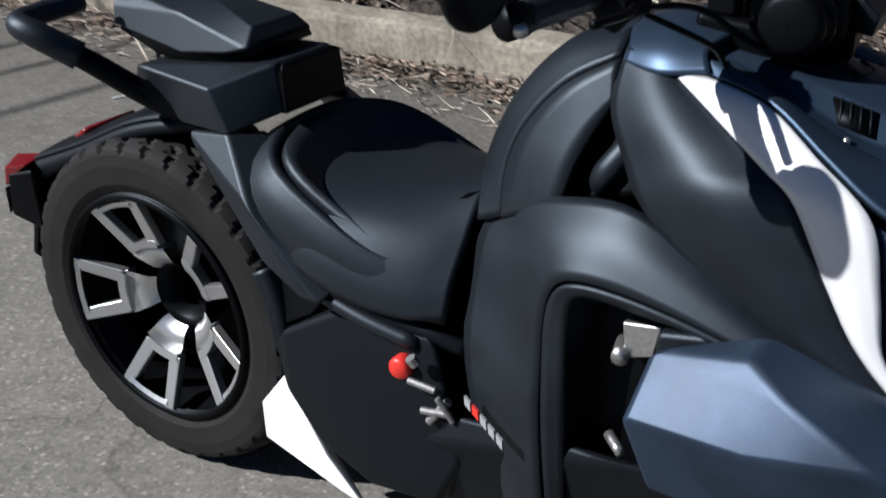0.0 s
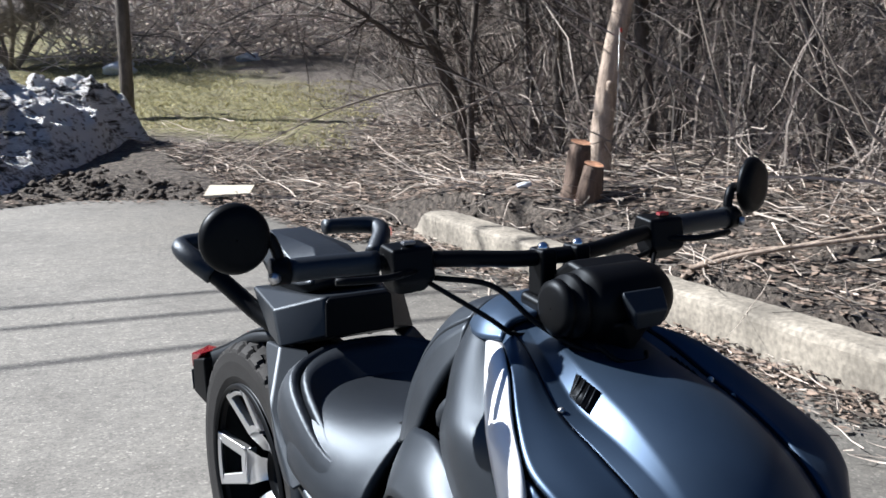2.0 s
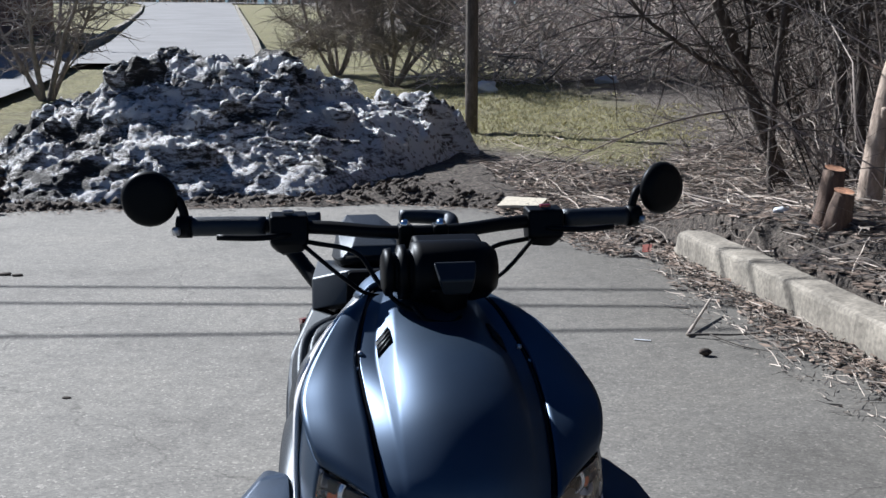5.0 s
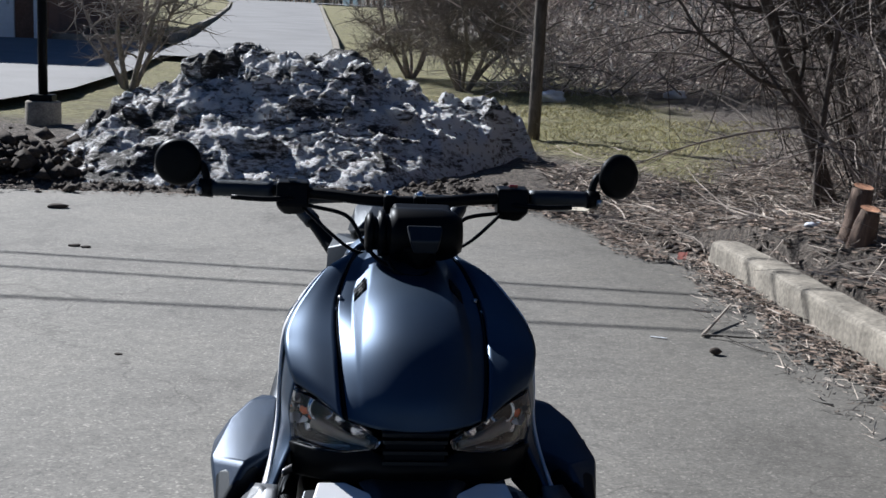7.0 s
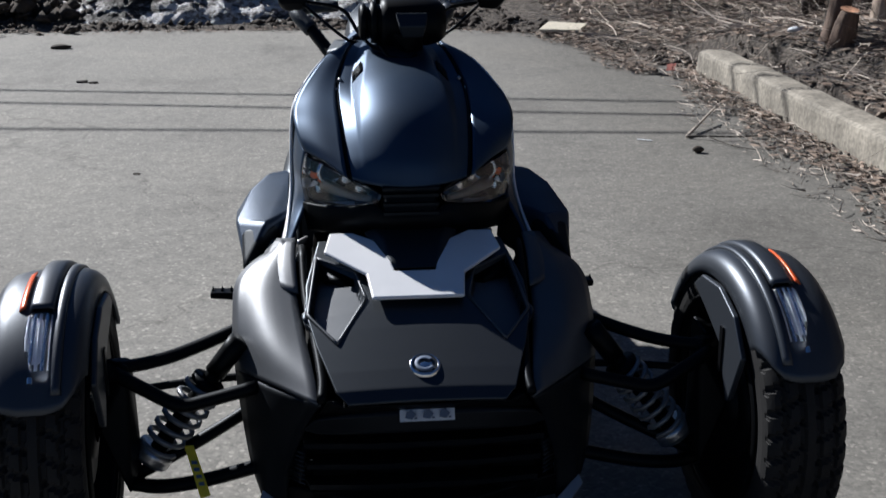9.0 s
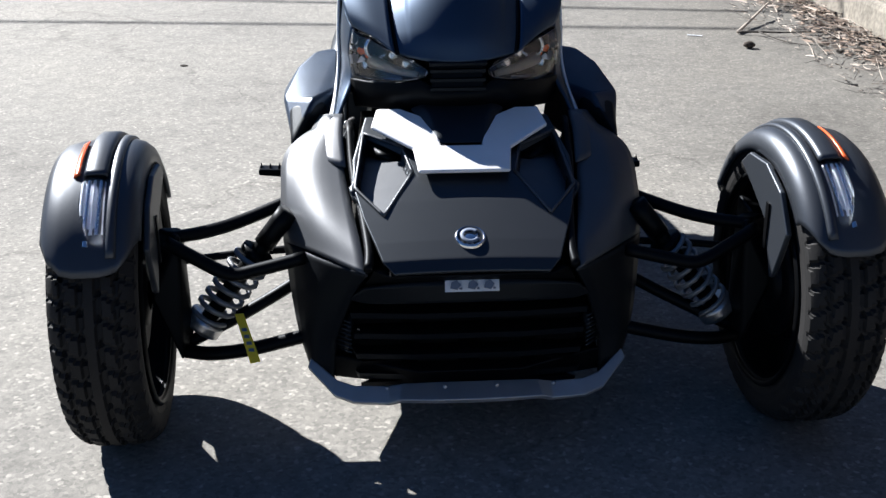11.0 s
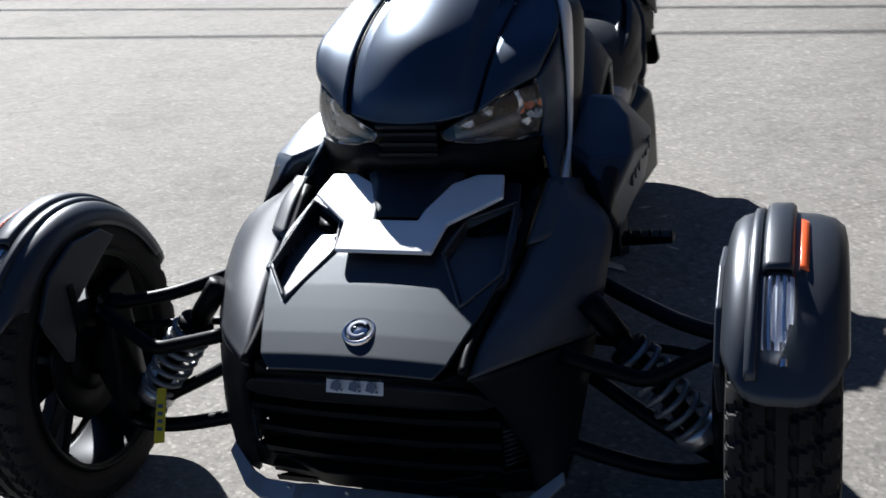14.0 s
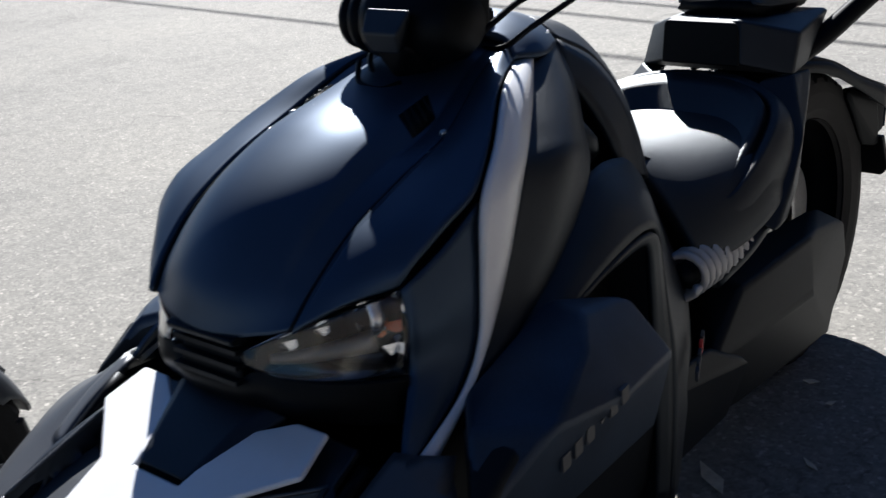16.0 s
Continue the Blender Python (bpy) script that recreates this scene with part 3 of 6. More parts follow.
def build_brush():
    rng = np.random.default_rng(5)
    roots = []
    # tall upright stems and arching canes on the bank beside the kerb
    for x, y in in_thicket(rng, (3.4, 9.5, -3.0, 17.0), 2000):
        if x < 3.45 + max(0.0, y - 5.2) * 0.29 + max(0.0, y - 9.9) * 0.07:
            continue
        z = ground_height(x, y)
        for _ in range(2):
            roots.append(((x + rng.normal() * 0.1, y + rng.normal() * 0.1, z - 0.02), (rng.normal() * 0.45, rng.normal() * 0.45, 1), 0.9 + 1.9 * rng.random(), 0.003 + 0.011 * rng.random() ** 3, 0.2))
        for _ in range(12):
            h = rng.random() ** 1.3 * 2.2
            roots.append(((x + rng.normal() * 0.3, y + rng.normal() * 0.3, z + h), (rng.normal(), rng.normal(), rng.normal() * 0.55 - 0.1), 0.3 + 1.0 * rng.random() ** 2, 0.0014 + 0.004 * rng.random() ** 2, 0.3))
    sticks("brush", roots, TWIG, "dense thicket of bare grey-brown stems on the bank", "brush", seg=5, seed=2)
    roots = []
    # the far brush behind the grass
    for x, y in in_thicket(rng, (2.9, 22.0, 18.0, 21.6), 1100):
        if y < 18.2 + abs(x - 6) * 0.08:
            continue
        z = ground_height(x, y)
        for _ in range(8):
            roots.append(((x + rng.normal() * 0.35, y + rng.normal() * 0.3, z + rng.random() ** 1.6 * 2.6), (rng.normal() * 0.9, rng.normal() * 0.7, 0.5), 0.6 + 1.3 * rng.random(), 0.006 + 0.016 * rng.random() ** 2, 0.24))
    sticks("brush", roots, FAR_TWIG, "dark tangled brush beyond the grass", "brush", seg=4, seed=3)
    roots = []
    # far woods that close the view uphill
    woods = []
    for x, y in in_thicket(rng, (-150.0, 150.0, 118.0, 150.0), 2600):
        z = ground_height(x, y)
        woods.append(((x, y, z - 0.3), (rng.normal() * 0.06, rng.normal() * 0.06, 1), 9 + 8 * rng.random(), 0.09 + 0.16 * rng.random() ** 2, 0.06))
        for _ in range(6):
            woods.append(((x + rng.normal() * 0.6, y + rng.normal(), z + 1 + 9 * rng.random()), (rng.normal(), rng.normal() * 0.5, 0.6), 2 + 3 * rng.random(), 0.03 + 0.04 * rng.random(), 0.2))
    sticks("far_woods", woods, FAR_TWIG, "leafless grey woods far up the slope", "woods", seg=4, seed=8)
    woods = []
    for x, y in in_thicket(rng, (7.0, 15.0, -9.0, 17.0), 520):
        z = ground_height(x, y)
        tall = 6 + 4.5 * rng.random()
        woods.append(((x, y, z - 0.2), (rng.normal() * 0.08, rng.normal() * 0.08, 1), tall, 0.035 + 0.06 * rng.random() ** 2, 0.07))
        for _ in range(16):
            woods.append(((x + rng.normal() * 0.35, y + rng.normal() * 0.35, z + 1.2 + (tall - 2) * rng.random()), (rng.normal(), rng.normal(), 0.5), 0.9 + 1.6 * rng.random(), 0.008 + 0.014 * rng.random(), 0.22))
    sticks("woods", woods, DARKBARK, "tall leafless dark-barked woods behind the thicket", "woods", seg=4, seed=11)
    # fallen sticks and dead canes on the litter
    for x, y in in_thicket(rng, (2.0, 7.0, -2.0, 12.5), 9500):
        if x < 2.45 + 0.02 * y and y < 5.8 or y > 5.7 and y < lot_edge(x) + 0.15 and x < 2.3:
            continue
        if y > grass_line(x) and rng.random() < 0.8:
            continue
        z = ground_height(x, y)
        a = rng.random() * 6.28
        roots.append(((x, y, z + 0.012 + 0.03 * rng.random()), (math.cos(a), math.sin(a), rng.normal() * 0.12), 0.12 + 0.6 * rng.random() ** 2, 0.0018 + 0.0045 * rng.random() ** 2, 0.15))
    sticks("fallen_twigs", roots, DEAD_TWIG, "pale dead twigs lying on the leaf litter", "twigs", seg=4, seed=4)
    roots = []
    # debris in the gutter
    for _ in range(1700):
        y = rng.uniform(0.5, 7.9)
        k = 2.22 + 0.02 * y if y < 5.7 else 2.2 - (y - 5.7) * 0.1
        wide = 0.38 if y < 4.6 else 0.22
        x = k - min(abs(rng.normal()), 1.8) * wide * 0.6
        a = rng.normal() * 0.7 + 1.57
        heap = 0.055 * max(0.0, 1 - (k - x) / 0.24)
        roots.append(((x, y, 0.008 + (0.015 + heap) * rng.random()), (math.cos(a), math.sin(a), rng.normal() * 0.12), 0.04 + 0.16 * rng.random() ** 3, 0.0012 + 0.0035 * rng.random() ** 2, 0.14))
    sticks("fallen_twigs", roots, DEAD_TWIG, "pale twigs and stalks gathered in the gutter", "twigs", seg=3, seed=6)


def grass_line(x):
    """Where the grass on the slope begins: a tongue between the brush and the torn-up soil."""
    return 9.0 + min(1.7 * abs(x - 3.5), 3.4)


def build_grass():
    """Thin short grass on the slope behind the lot."""
    rng = np.random.default_rng(19)
    roots = []
    for x, y in in_thicket(rng, (-2.0, 6.2, 9.0, 18.5), 30000):
        if x > 6.4 - (y - 9.6) * 0.25 + 1.2 * fbm(x, y, 0.9) or y < grass_line(x) + 0.5 * fbm(x, y, 1.3) or fbm(x, y, 0.6) < -0.35:
            continue
        roots.append(((x, y, ground_height(x, y) - 0.005), (rng.normal() * 0.6, rng.normal() * 0.6, 0.7), 0.025 + 0.045 * rng.random(), 0.0035 + 0.004 * rng.random(), 0.25))
    sticks("grass", roots, GRASS, "thin yellow-green winter grass on the slope", "grass", seg=2, seed=23)


def build_leaves():
    rng = np.random.default_rng(9)
    verts, faces = [], []
    def leaf(x, y, z, s):
        a, t = rng.random() * 6.28, rng.normal() * 0.5
        c, q = math.cos(a), math.sin(a)
        k = len(verts)
        up = s * 0.35 * rng.random()
        for u, v, w in ((-1, 0.1 * t, up), (0.2 * t, -0.36, 0), (1, -0.2 * t, up * rng.random()), (-0.25 * t, 0.4, up * 0.8)):
            verts.append((x + s * (u * c - v * q), y + s * (u * q + v * c), z + w + 0.25 * s * t * v + 0.004))
        faces.extend(((k, k + 1, k + 2), (k, k + 2, k + 3)))
    for x, y in in_thicket(rng, (2.05, 6.2, -2.0, 11.0), 62000):
        if x < 2.45 + 0.02 * y and y < 5.75:
            continue
        if x < 2.3 and y < lot_edge(x) + 0.1 or y > grass_line(x) and rng.random() < 0.93:
            continue
        leaf(x, y, ground_height(x, y), 0.014 + 0.034 * rng.random() ** 2)
    for _ in range(5600):
        y = rng.uniform(0.3, 8.0)
        k = 2.23 + 0.02 * y if y < 5.7 else 2.15 - (y - 5.7) * 0.12
        x = k - min(abs(rng.normal()), 2.2) * (0.15 if y < 4.6 else 0.13) * (0.55 + 0.45 * math.sin(y * 2.3) ** 2)
        leaf(x, y, 0.004 + (0.012 + 0.05 * max(0.0, 1 - (k - x) / 0.22)) * rng.random(), 0.012 + 0.028 * rng.random() ** 2)
    for _ in range(1500):
        x = rng.uniform(-3.5, 2.2)
        leaf(x, lot_edge(x) + rng.normal() * 0.12 + 0.1, max(0.003, ground_height(x, lot_edge(x) + 0.1)), 0.01 + 0.02 * rng.random())
    tagged(raw_mesh("leaf_litter", verts, faces, LEAF), "dry brown leaves over the bank and in the gutter", "leaf litter", kind="stuff")


def build_clods():
    """Torn-up soil along the back edge of the lot."""
    rng = np.random.default_rng(21)
    verts, faces = [], []
    for n in range(2900):
        if n < 1900:
            x = rng.uniform(-3.6, 2.6)
            y = lot_edge(x) + 0.1 + abs(rng.normal()) * 0.5
            z, s = ground_height(x, y), 0.01 + 0.04 * rng.random() ** 3
        else:
            # the dark toe of the heap
            x = -4.0 + abs(rng.normal()) * 0.75
            y = 9.3 + rng.normal() * 0.35
            z, s = ground_height(x, y) + max(0.0, 0.3 - 0.2 * abs(x + 3.2)) * rng.random(), 0.03 + 0.08 * rng.random() ** 2
        k = len(verts)
        for u in ((1, 0, 0), (-1, 0, 0), (0, 1, 0), (0, -1, 0), (0, 0, 0.8), (0, 0, -0.6)):
            verts.append(tuple(c + s * (w + rng.normal() * 0.25) for c, w in zip((x, y, z), u)))
        for f in ((0, 2, 4), (2, 1, 4), (1, 3, 4), (3, 0, 4), (2, 0, 5), (1, 2, 5), (3, 1, 5), (0, 3, 5)):
            faces.append(tuple(k + q for q in f))
    tagged(raw_mesh("soil_clods", verts, faces, SOIL, True), "dark torn-up clods of soil along the lot's edge", "soil", kind="stuff")


def build_stumps():
    stump = empty("tree_stump", (2.87, 4.55, 0.3), "twin-cut tree stump with pale orange saw cuts", "stump")
    for (x, y), h, r, lean in (((2.87, 4.48), 0.562, 0.056, -0.02), ((2.895, 4.64), 0.668, 0.058, -0.03)):
        z = ground_height(x, y)
        bm = tube([(x + lean * 1.6, y + 0.01, z - 0.06), (x + lean * 0.8, y, z + 0.08), (x, y, h - 0.012)], r * 1.4, n=10, sides=18, r2=r)
        for v in bm.verts:
            v.co.x += 0.012 * noise.noise(Vector((v.co.x * 14, v.co.y * 14, v.co.z * 3)))
            v.co.y += 0.012 * noise.noise(Vector((v.co.x * 14, v.co.y * 14, v.co.z * 3 + 9)))
        log = part("log", bm, BARK, stump)
        cut = spun([(0.0, 0.002), (0.0, r * 0.6), (0.004, r * 0.98)], (0, 0, 0), n=18)
        bmesh.ops.transform(cut, matrix=pose(x, y - 0.004, h, 0, -90, 0) @ pose(0, 0, 0, 14, 0, 0) @ pose(0, 0, 0, 0, 0, -14), verts=cut.verts)
        part("cut_face", cut, CUTWOOD, log, "pale orange cut face")
    # the leaning trunk beside it
    x, y = 3.38, 5.1
    z = ground_height(x, y)
    tree = empty("tree", (x, y, z), "pale leaning tree trunk with a cut side, on the bank", "tree")
    pts = [(x - 0.02, y, z - 0.08), (x, y, z + 0.06), (3.405, y + 0.02, 0.64), (3.49, y + 0.04, 1.1), (3.625, y + 0.06, 1.6), (3.92, y + 0.15, 2.6), (4.25, y + 0.25, 3.6)]
    part("trunk", tube(pts, 0.078, n=28, sides=16, r2=0.05), PALEBARK, tree)
    part("cut_stub", tube([(3.46, y + 0.02, 0.86), (3.425, y - 0.03, 0.93), (3.41, y - 0.05, 0.97)], 0.022, n=6, sides=9, r2=0.018), PALEBARK, tree, "pale torn branch stub")


def build_trees():
    bare_tree((-3.35, 17.7), 2.6, 0.05, 31, "small bare tree with many upright branches behind the snow", GREYBARK, 5, 0.5, 900)
    bare_tree((1.55, 22.6), 2.9, 0.042, 32, "round bare ornamental tree beside the drive", GREYBARK, 6, 0.6, 4600)
    bare_tree((2.35, 20.0), 3.0, 0.048, 33, "round bare ornamental tree beside the drive", GREYBARK, 6, 0.6, 4600)
    bare_tree((-9.5, 33.0), 4.5, 0.08, 34, "bare tree before the neighbouring building", DARKBARK, 4, 0.5, 900)
    k = 40
    for x, y, h, r, lean in ((4.35, 8.2, 5, 0.07, (-0.32, -0.1)), (4.6, 7.6, 5, 0.06, (-0.05, 0.1)), (4.1, 6.6, 4.5, 0.05, (0.05, 0.0)), (4.9, 6.2, 5, 0.07, (0.1, 0.0)), (3.9, 7.5, 4, 0.035, (-0.1, -0.1)), (5.2, 9.5, 5, 0.06, (-0.3, 0.0)), (4.2, 5.6, 4, 0.045, (0.1, 0.1)), (5.6, 7.4, 5.5, 0.08, (0.0, 0.0)), (4.6, 4.4, 4.5, 0.05, (0.05, 0.1)), (5.4, 3.0, 5, 0.06, (0.0, 0.0)), (6.3, 11.5, 5.5, 0.08, (-0.15, 0.0)), (7.2, 14.0, 6, 0.09, (-0.1, 0.0)), (5.0, 1.2, 5, 0.06, (0.05, 0.0)), (6.0, 5.0, 6, 0.08, (0, 0))):
        bare_tree((x, y), h, r, k, "slender bare tree with dark bark in the thicket", DARKBARK, 1, 0, 420, lean)
        k += 1
    # long low boughs reaching over the grass
    rng = np.random.default_rng(77)
    for at, way, length in (((4.4, 8.6, 1.05), (-1, 0.5, 0.05), 2.3), ((4.2, 8.4, 0.8), (-1, 0.35, 0.0), 1.8), ((4.6, 9.2, 1.3), (-1, 0.4, -0.1), 2.2), ((4.3, 7.2, 0.9), (-0.8, 0.1, -0.12), 1.3)):
        bough = empty("branch", at, "long bare grey branch reaching out of the thicket", "branch")
        pts = limb(rng, at, way, length, 0.02, 7, 0.13)
        bm = tube(pts, 0.016, n=18, sides=6, r2=0.004)
        part("bough", bm, TWIG, bough)
        for p in pts[2:]:
            for _ in range(5):
                d = (way[0] + rng.normal() * 0.6, way[1] + rng.normal() * 0.6, rng.normal() * 0.5)
                part("twig", tube(limb(rng, p, d, 0.25 + 0.4 * rng.random(), 0.004, 4, 0.25), 0.004, n=6, sides=4, r2=0.001), TWIG, bough)


def build_poles():
    pole = empty("utility_pole", (2.47, 12.96, ground_height(2.47, 12.96)), "weathered dark wooden utility pole in the grass", "utility pole")
    z = ground_height(2.47, 12.96)
    part("pole", tube([(2.47, 12.96, z - 0.2), (2.48, 12.96, z + 3), (2.5, 12.96, z + 7.5)], 0.08, n=10, sides=16, r2=0.07), DARKBARK, pole)
    x, y = -3.55, 12.75
    z = ground_height(x, y)
    lamp = empty("street_lamp", (x, y, z), "dark lamp post on a round concrete footing", "street lamp")
    bm = bmesh.new()
    spun_prof = [(0.0, 0.21), (0.3, 0.205), (0.32, 0.195), (0.325, 0.001)]
    spun([(h, r) for h, r in spun_prof], (0, 0, 0), n=28, bm=bm)
    bmesh.ops.transform(bm, matrix=pose(x, y, z - 0.04, 0, -90, 0), verts=bm.verts)
    part("footing", bm, CONCRETE, lamp, "pale concrete footing")
    part("base_plate", hull([(x + a * 0.13, y + b * 0.13, z + c) for a in (-1, 1) for b in (-1, 1) for c in (0.28, 0.36)]), BLACK, lamp, bevel=0.01)
    part("post", tube([(x, y, z + 0.3), (x, y, z + 3.1)], 0.055, n=4, sides=12), BLACK, lamp)
    part("lamp_head", hull([(x + a, y + b, z + c) for a in (-0.15, 0.5) for b in (-0.15, 0.15) for c in (3.05, 3.17)]), BLACK, lamp, bevel=0.02)


def build_cables():
    """Overhead lines; only their shadows fall across the lot."""
    up = 4.6
    for (xa, ya), (xb, yb) in (((-2.2, 5.52), (1.73, 4.76)), ((-2.07, 5.07), (1.63, 4.36)), ((-1.9, 4.29), (1.65, 3.85))):
        d = Vector((xb - xa, yb - ya, 0))
        a = Vector((xa, ya, 0)) + Vector(SUN_WAY) / SUN_WAY.z * up - d * 5
        b = a + d * 11
        tagged(mesh_object("overhead_cable", tube([a, b], 0.019, n=3, sides=6), BLACK), "black overhead utility cable", "cable", "overhead cables")


def build_building():
    z = ground_height(0, 30) - 0.3
    b = empty("building", (-16.5, 36, z), "brown brick building with white door panels", "building")
    def box(name, x0, x1, y0, y1, z0, z1, mat, parent, label="", bevel=0.0):
        return part(name, hull([(x, y, q) for x in (x0, x1) for y in (y0, y1) for q in (z0, z1)]), mat, parent, label, smooth=False, bevel=bevel)
    box("wall", -12, -7.3, 29.5, 45, z, z + 3.4, BRICK, b)
    box("roof", -12, -7.0, 29.2, 45.3, z + 3.4, z + 3.7, BLACK, b)
    # tall wing, added out of view to cast shade over the neighbouring lot
    box("wall", -30, -12, 29.5, 45, z, z + 8.2, BRICK, b)
    box("roof", -30.3, -11.8, 29.3, 45.3, z + 8.2, z + 8.6, BLACK, b)
    for x in (-12.8, -9.4):
        d = box("door", x, x + 1.25, 29.4, 29.52, z + 0.3, z + 2.9, WHITE, b, "white panelled door")
        box("handle", x + 1.08, x + 1.14, 29.36, 29.42, z + 1.2, z + 1.32, STEEL, d)
    box("downpipe", -7.66, -7.58, 29.4, 29.5, z + 0.1, z + 3.4, WHITE, b, "white downpipe")


# flecks of sun on the asphalt, laid as thin pale pieces
SUN_FLECKS = ((0.145, 1.195, 0.12, 0.035, -0.7), (0.15, 1.64, 0.035, 0.02, 0.4), (0.22, 1.57, 0.025, 0.015, 1.0), (0.28, 1.33, 0.05, 0.012, -0.6))


def build_odds():
    # a flat board lying at the lot's edge
    def board(name, pts, t, mat, label, cat):
        tagged(mesh_object(name, slab(pts, (0, 0, 1), t), mat, False), label, cat)
    board("board", [(1.66, 7.70, 0.05), (1.98, 7.58, 0.06), (2.10, 7.80, 0.085), (1.80, 7.98, 0.085)], 0.018, PALEWOOD, "pale weathered broken board lying at the lot's edge", "board")
    for i, (x, y, a, l) in enumerate(((1.43, 3.68, -0.6, 0.07), (1.5, 3.64, -0.6, 0.05))):
        if i == 0:
            board("litter", [(x, y, 0.004), (x + l, y - 0.035, 0.004), (x + l + 0.005, y - 0.025, 0.004), (x + 0.005, y + 0.01, 0.004)], 0.002, STICKER, "narrow white paper scrap on the asphalt", "litter")
    for x, y, l, w, a in SUN_FLECKS:
        c, s = math.cos(a), math.sin(a)
        board("leaf", [(x + u * l * c - v * w * s, y + u * l * s + v * w * c, 0.004 + 0.006 * abs(u)) for u, v in ((-0.5, 0), (-0.1, -0.5), (0.5, -0.15), (0.1, 0.5))], 0.0015, PALEWOOD, "thin pale piece standing in for a fleck of sunlight on the asphalt", "leaf")
    board("leaf", [(2.2, 5.78, 0.015), (2.25, 5.74, 0.018), (2.28, 5.81, 0.06), (2.23, 5.85, 0.05)], 0.002, REDLEAF, "curled red-brown leaf against the kerb end", "leaf")
    # a forked fallen branch with a dark pine cone beside it
    twig = empty("fallen_branch", (1.75, 3.5, 0), "forked grey branch lying on the asphalt by the kerb", "branch")
    part("stem", tube([(1.70, 3.70, 0.012), (1.83, 3.90, 0.035), (2.0, 4.16, 0.07)], 0.009, n=14, sides=7, r2=0.006), DEAD_TWIG, twig)
    part("fork", tube([(1.70, 3.70, 0.012), (1.8, 3.655, 0.02), (1.91, 3.63, 0.02), (2.1, 3.67, 0.015)], 0.007, n=16, sides=7, r2=0.003), DEAD_TWIG, twig)
    part("fork", tube([(1.79, 3.66, 0.02), (1.86, 3.48, 0.01), (1.95, 3.36, 0.01)], 0.004, n=12, sides=6, r2=0.002), DEAD_TWIG, twig)
    bm = bmesh.new()
    bmesh.ops.create_icosphere(bm, subdivisions=2, radius=0.022)
    for v in bm.verts:
        v.co = Vector((v.co.x * 1.3, v.co.y, v.co.z * 0.8)) * (1 + 0.25 * noise.noise(v.co * 120)) + Vector((1.655, 3.375, 0.018))
    tagged(mesh_object("seed_pod", bm, SOIL), "small dark seed pod on the asphalt", "seed pod")
    # small dark clods on the asphalt
    for x, y, s in ((-1.02, 3.2, 0.013), (-1.73, 5.76, 0.03), (-2.2, 7.4, 0.06), (-1.65, 5.72, 0.025)):
        bm = bmesh.new()
        bmesh.ops.create_icosphere(bm, subdivisions=2, radius=s)
        for v in bm.verts:
            v.co = Vector((v.co.x * 1.4, v.co.y, v.co.z * 0.35)) * (1 + 0.4 * noise.noise(v.co * 60)) + Vector((x, y, s * 0.2))
        tagged(mesh_object("soil_clod", bm, SOIL), "small dark clod lying on the asphalt", "clod", "clods on the asphalt")
    # a pale stone on the bank, white wrappers beyond the grass
    for x, y, s, name, lab in ((2.82, 5.08, 0.04, "stone", "pale pebble on the leaf litter"), (5.9, 18.2, 0.16, "plastic_bag", "crumpled white plastic bag at the brush's foot"), (3.6, 17.6, 0.2, "plastic_bag", "crumpled white plastic bag at the brush's foot")):
        bm = bmesh.new()
        bmesh.ops.create_icosphere(bm, subdivisions=3, radius=s)
        z = ground_height(x, y)
        for v in bm.verts:
            v.co = Vector((v.co.x * 1.3, v.co.y, v.co.z * 0.6)) * (1 + 0.5 * noise.noise(v.co / s * 1.5)) + Vector((x, y, z + s * 0.3))
        tagged(mesh_object(name, bm, STICKER), lab, name.replace("_", " "))
    # two pale fallen limbs on the bank
    rng = np.random.default_rng(3)
    for pts, r in (([(2.5, 3.5, 0), (2.62, 3.22, 0), (2.95, 2.95, 0), (3.6, 2.75, 0)], 0.015), ([(2.55, 3.3, 0), (2.8, 3.0, 0), (3.5, 2.45, 0)], 0.013)):
        pts = [(x, y, ground_height(x, y) + 0.03 + 0.02 * i) for i, (x, y, z) in enumerate(pts)]
        tagged(mesh_object("fallen_branch", tube(pts, r, n=16, sides=8, r2=r * 0.7), PALEBARK), "pale bare limb lying on the leaf litter", "branch")
    # a red survey flag in the brush
    flag = empty("survey_flag", (3.35, 4.9, ground_height(3.35, 4.9)), "small red marker flag on a wire in the brush", "flag")
    z = ground_height(3.35, 4.9)
    part("wire", tube([(3.35, 4.9, z), (3.36, 4.9, z + 0.9)], 0.002, n=3, sides=5), STEEL, flag)
    part("cloth", slab([(3.36, 4.9, z + 0.875), (3.38, 4.9, z + 0.873), (3.38, 4.9, z + 0.9), (3.36, 4.9, z + 0.9)], (0, 1, 0), 0.002), RED, flag)


ROAD = material("far_asphalt", (0.2, 0.2, 0.205), 0.85, grain=0.1, grain_scale=40, stain=0.15, stain_scale=0.6)
TWIG = material("grey_twigs", (0.225, 0.196, 0.174), 0.9, random_tint=0.95)
FAR_TWIG = material("brown_twigs", (0.46, 0.41, 0.375), 0.9, random_tint=0.75)
DEAD_TWIG = material("pale_dead_twigs", (0.37, 0.325, 0.28), 0.9, random_tint=0.95)
GRASS = material("winter_grass", (0.42, 0.385, 0.19), 0.85, random_tint=0.55)
LEAF = material("dry_leaves", (0.165, 0.126, 0.098), 0.85, random_tint=0.95)
REDLEAF = material("red_leaf", (0.17, 0.035, 0.022), 0.8, grain=0.3, grain_scale=90)
SOIL = material("dark_soil", (0.05, 0.04, 0.032), 0.95, grain=0.4, grain_scale=80, bump=0.8)
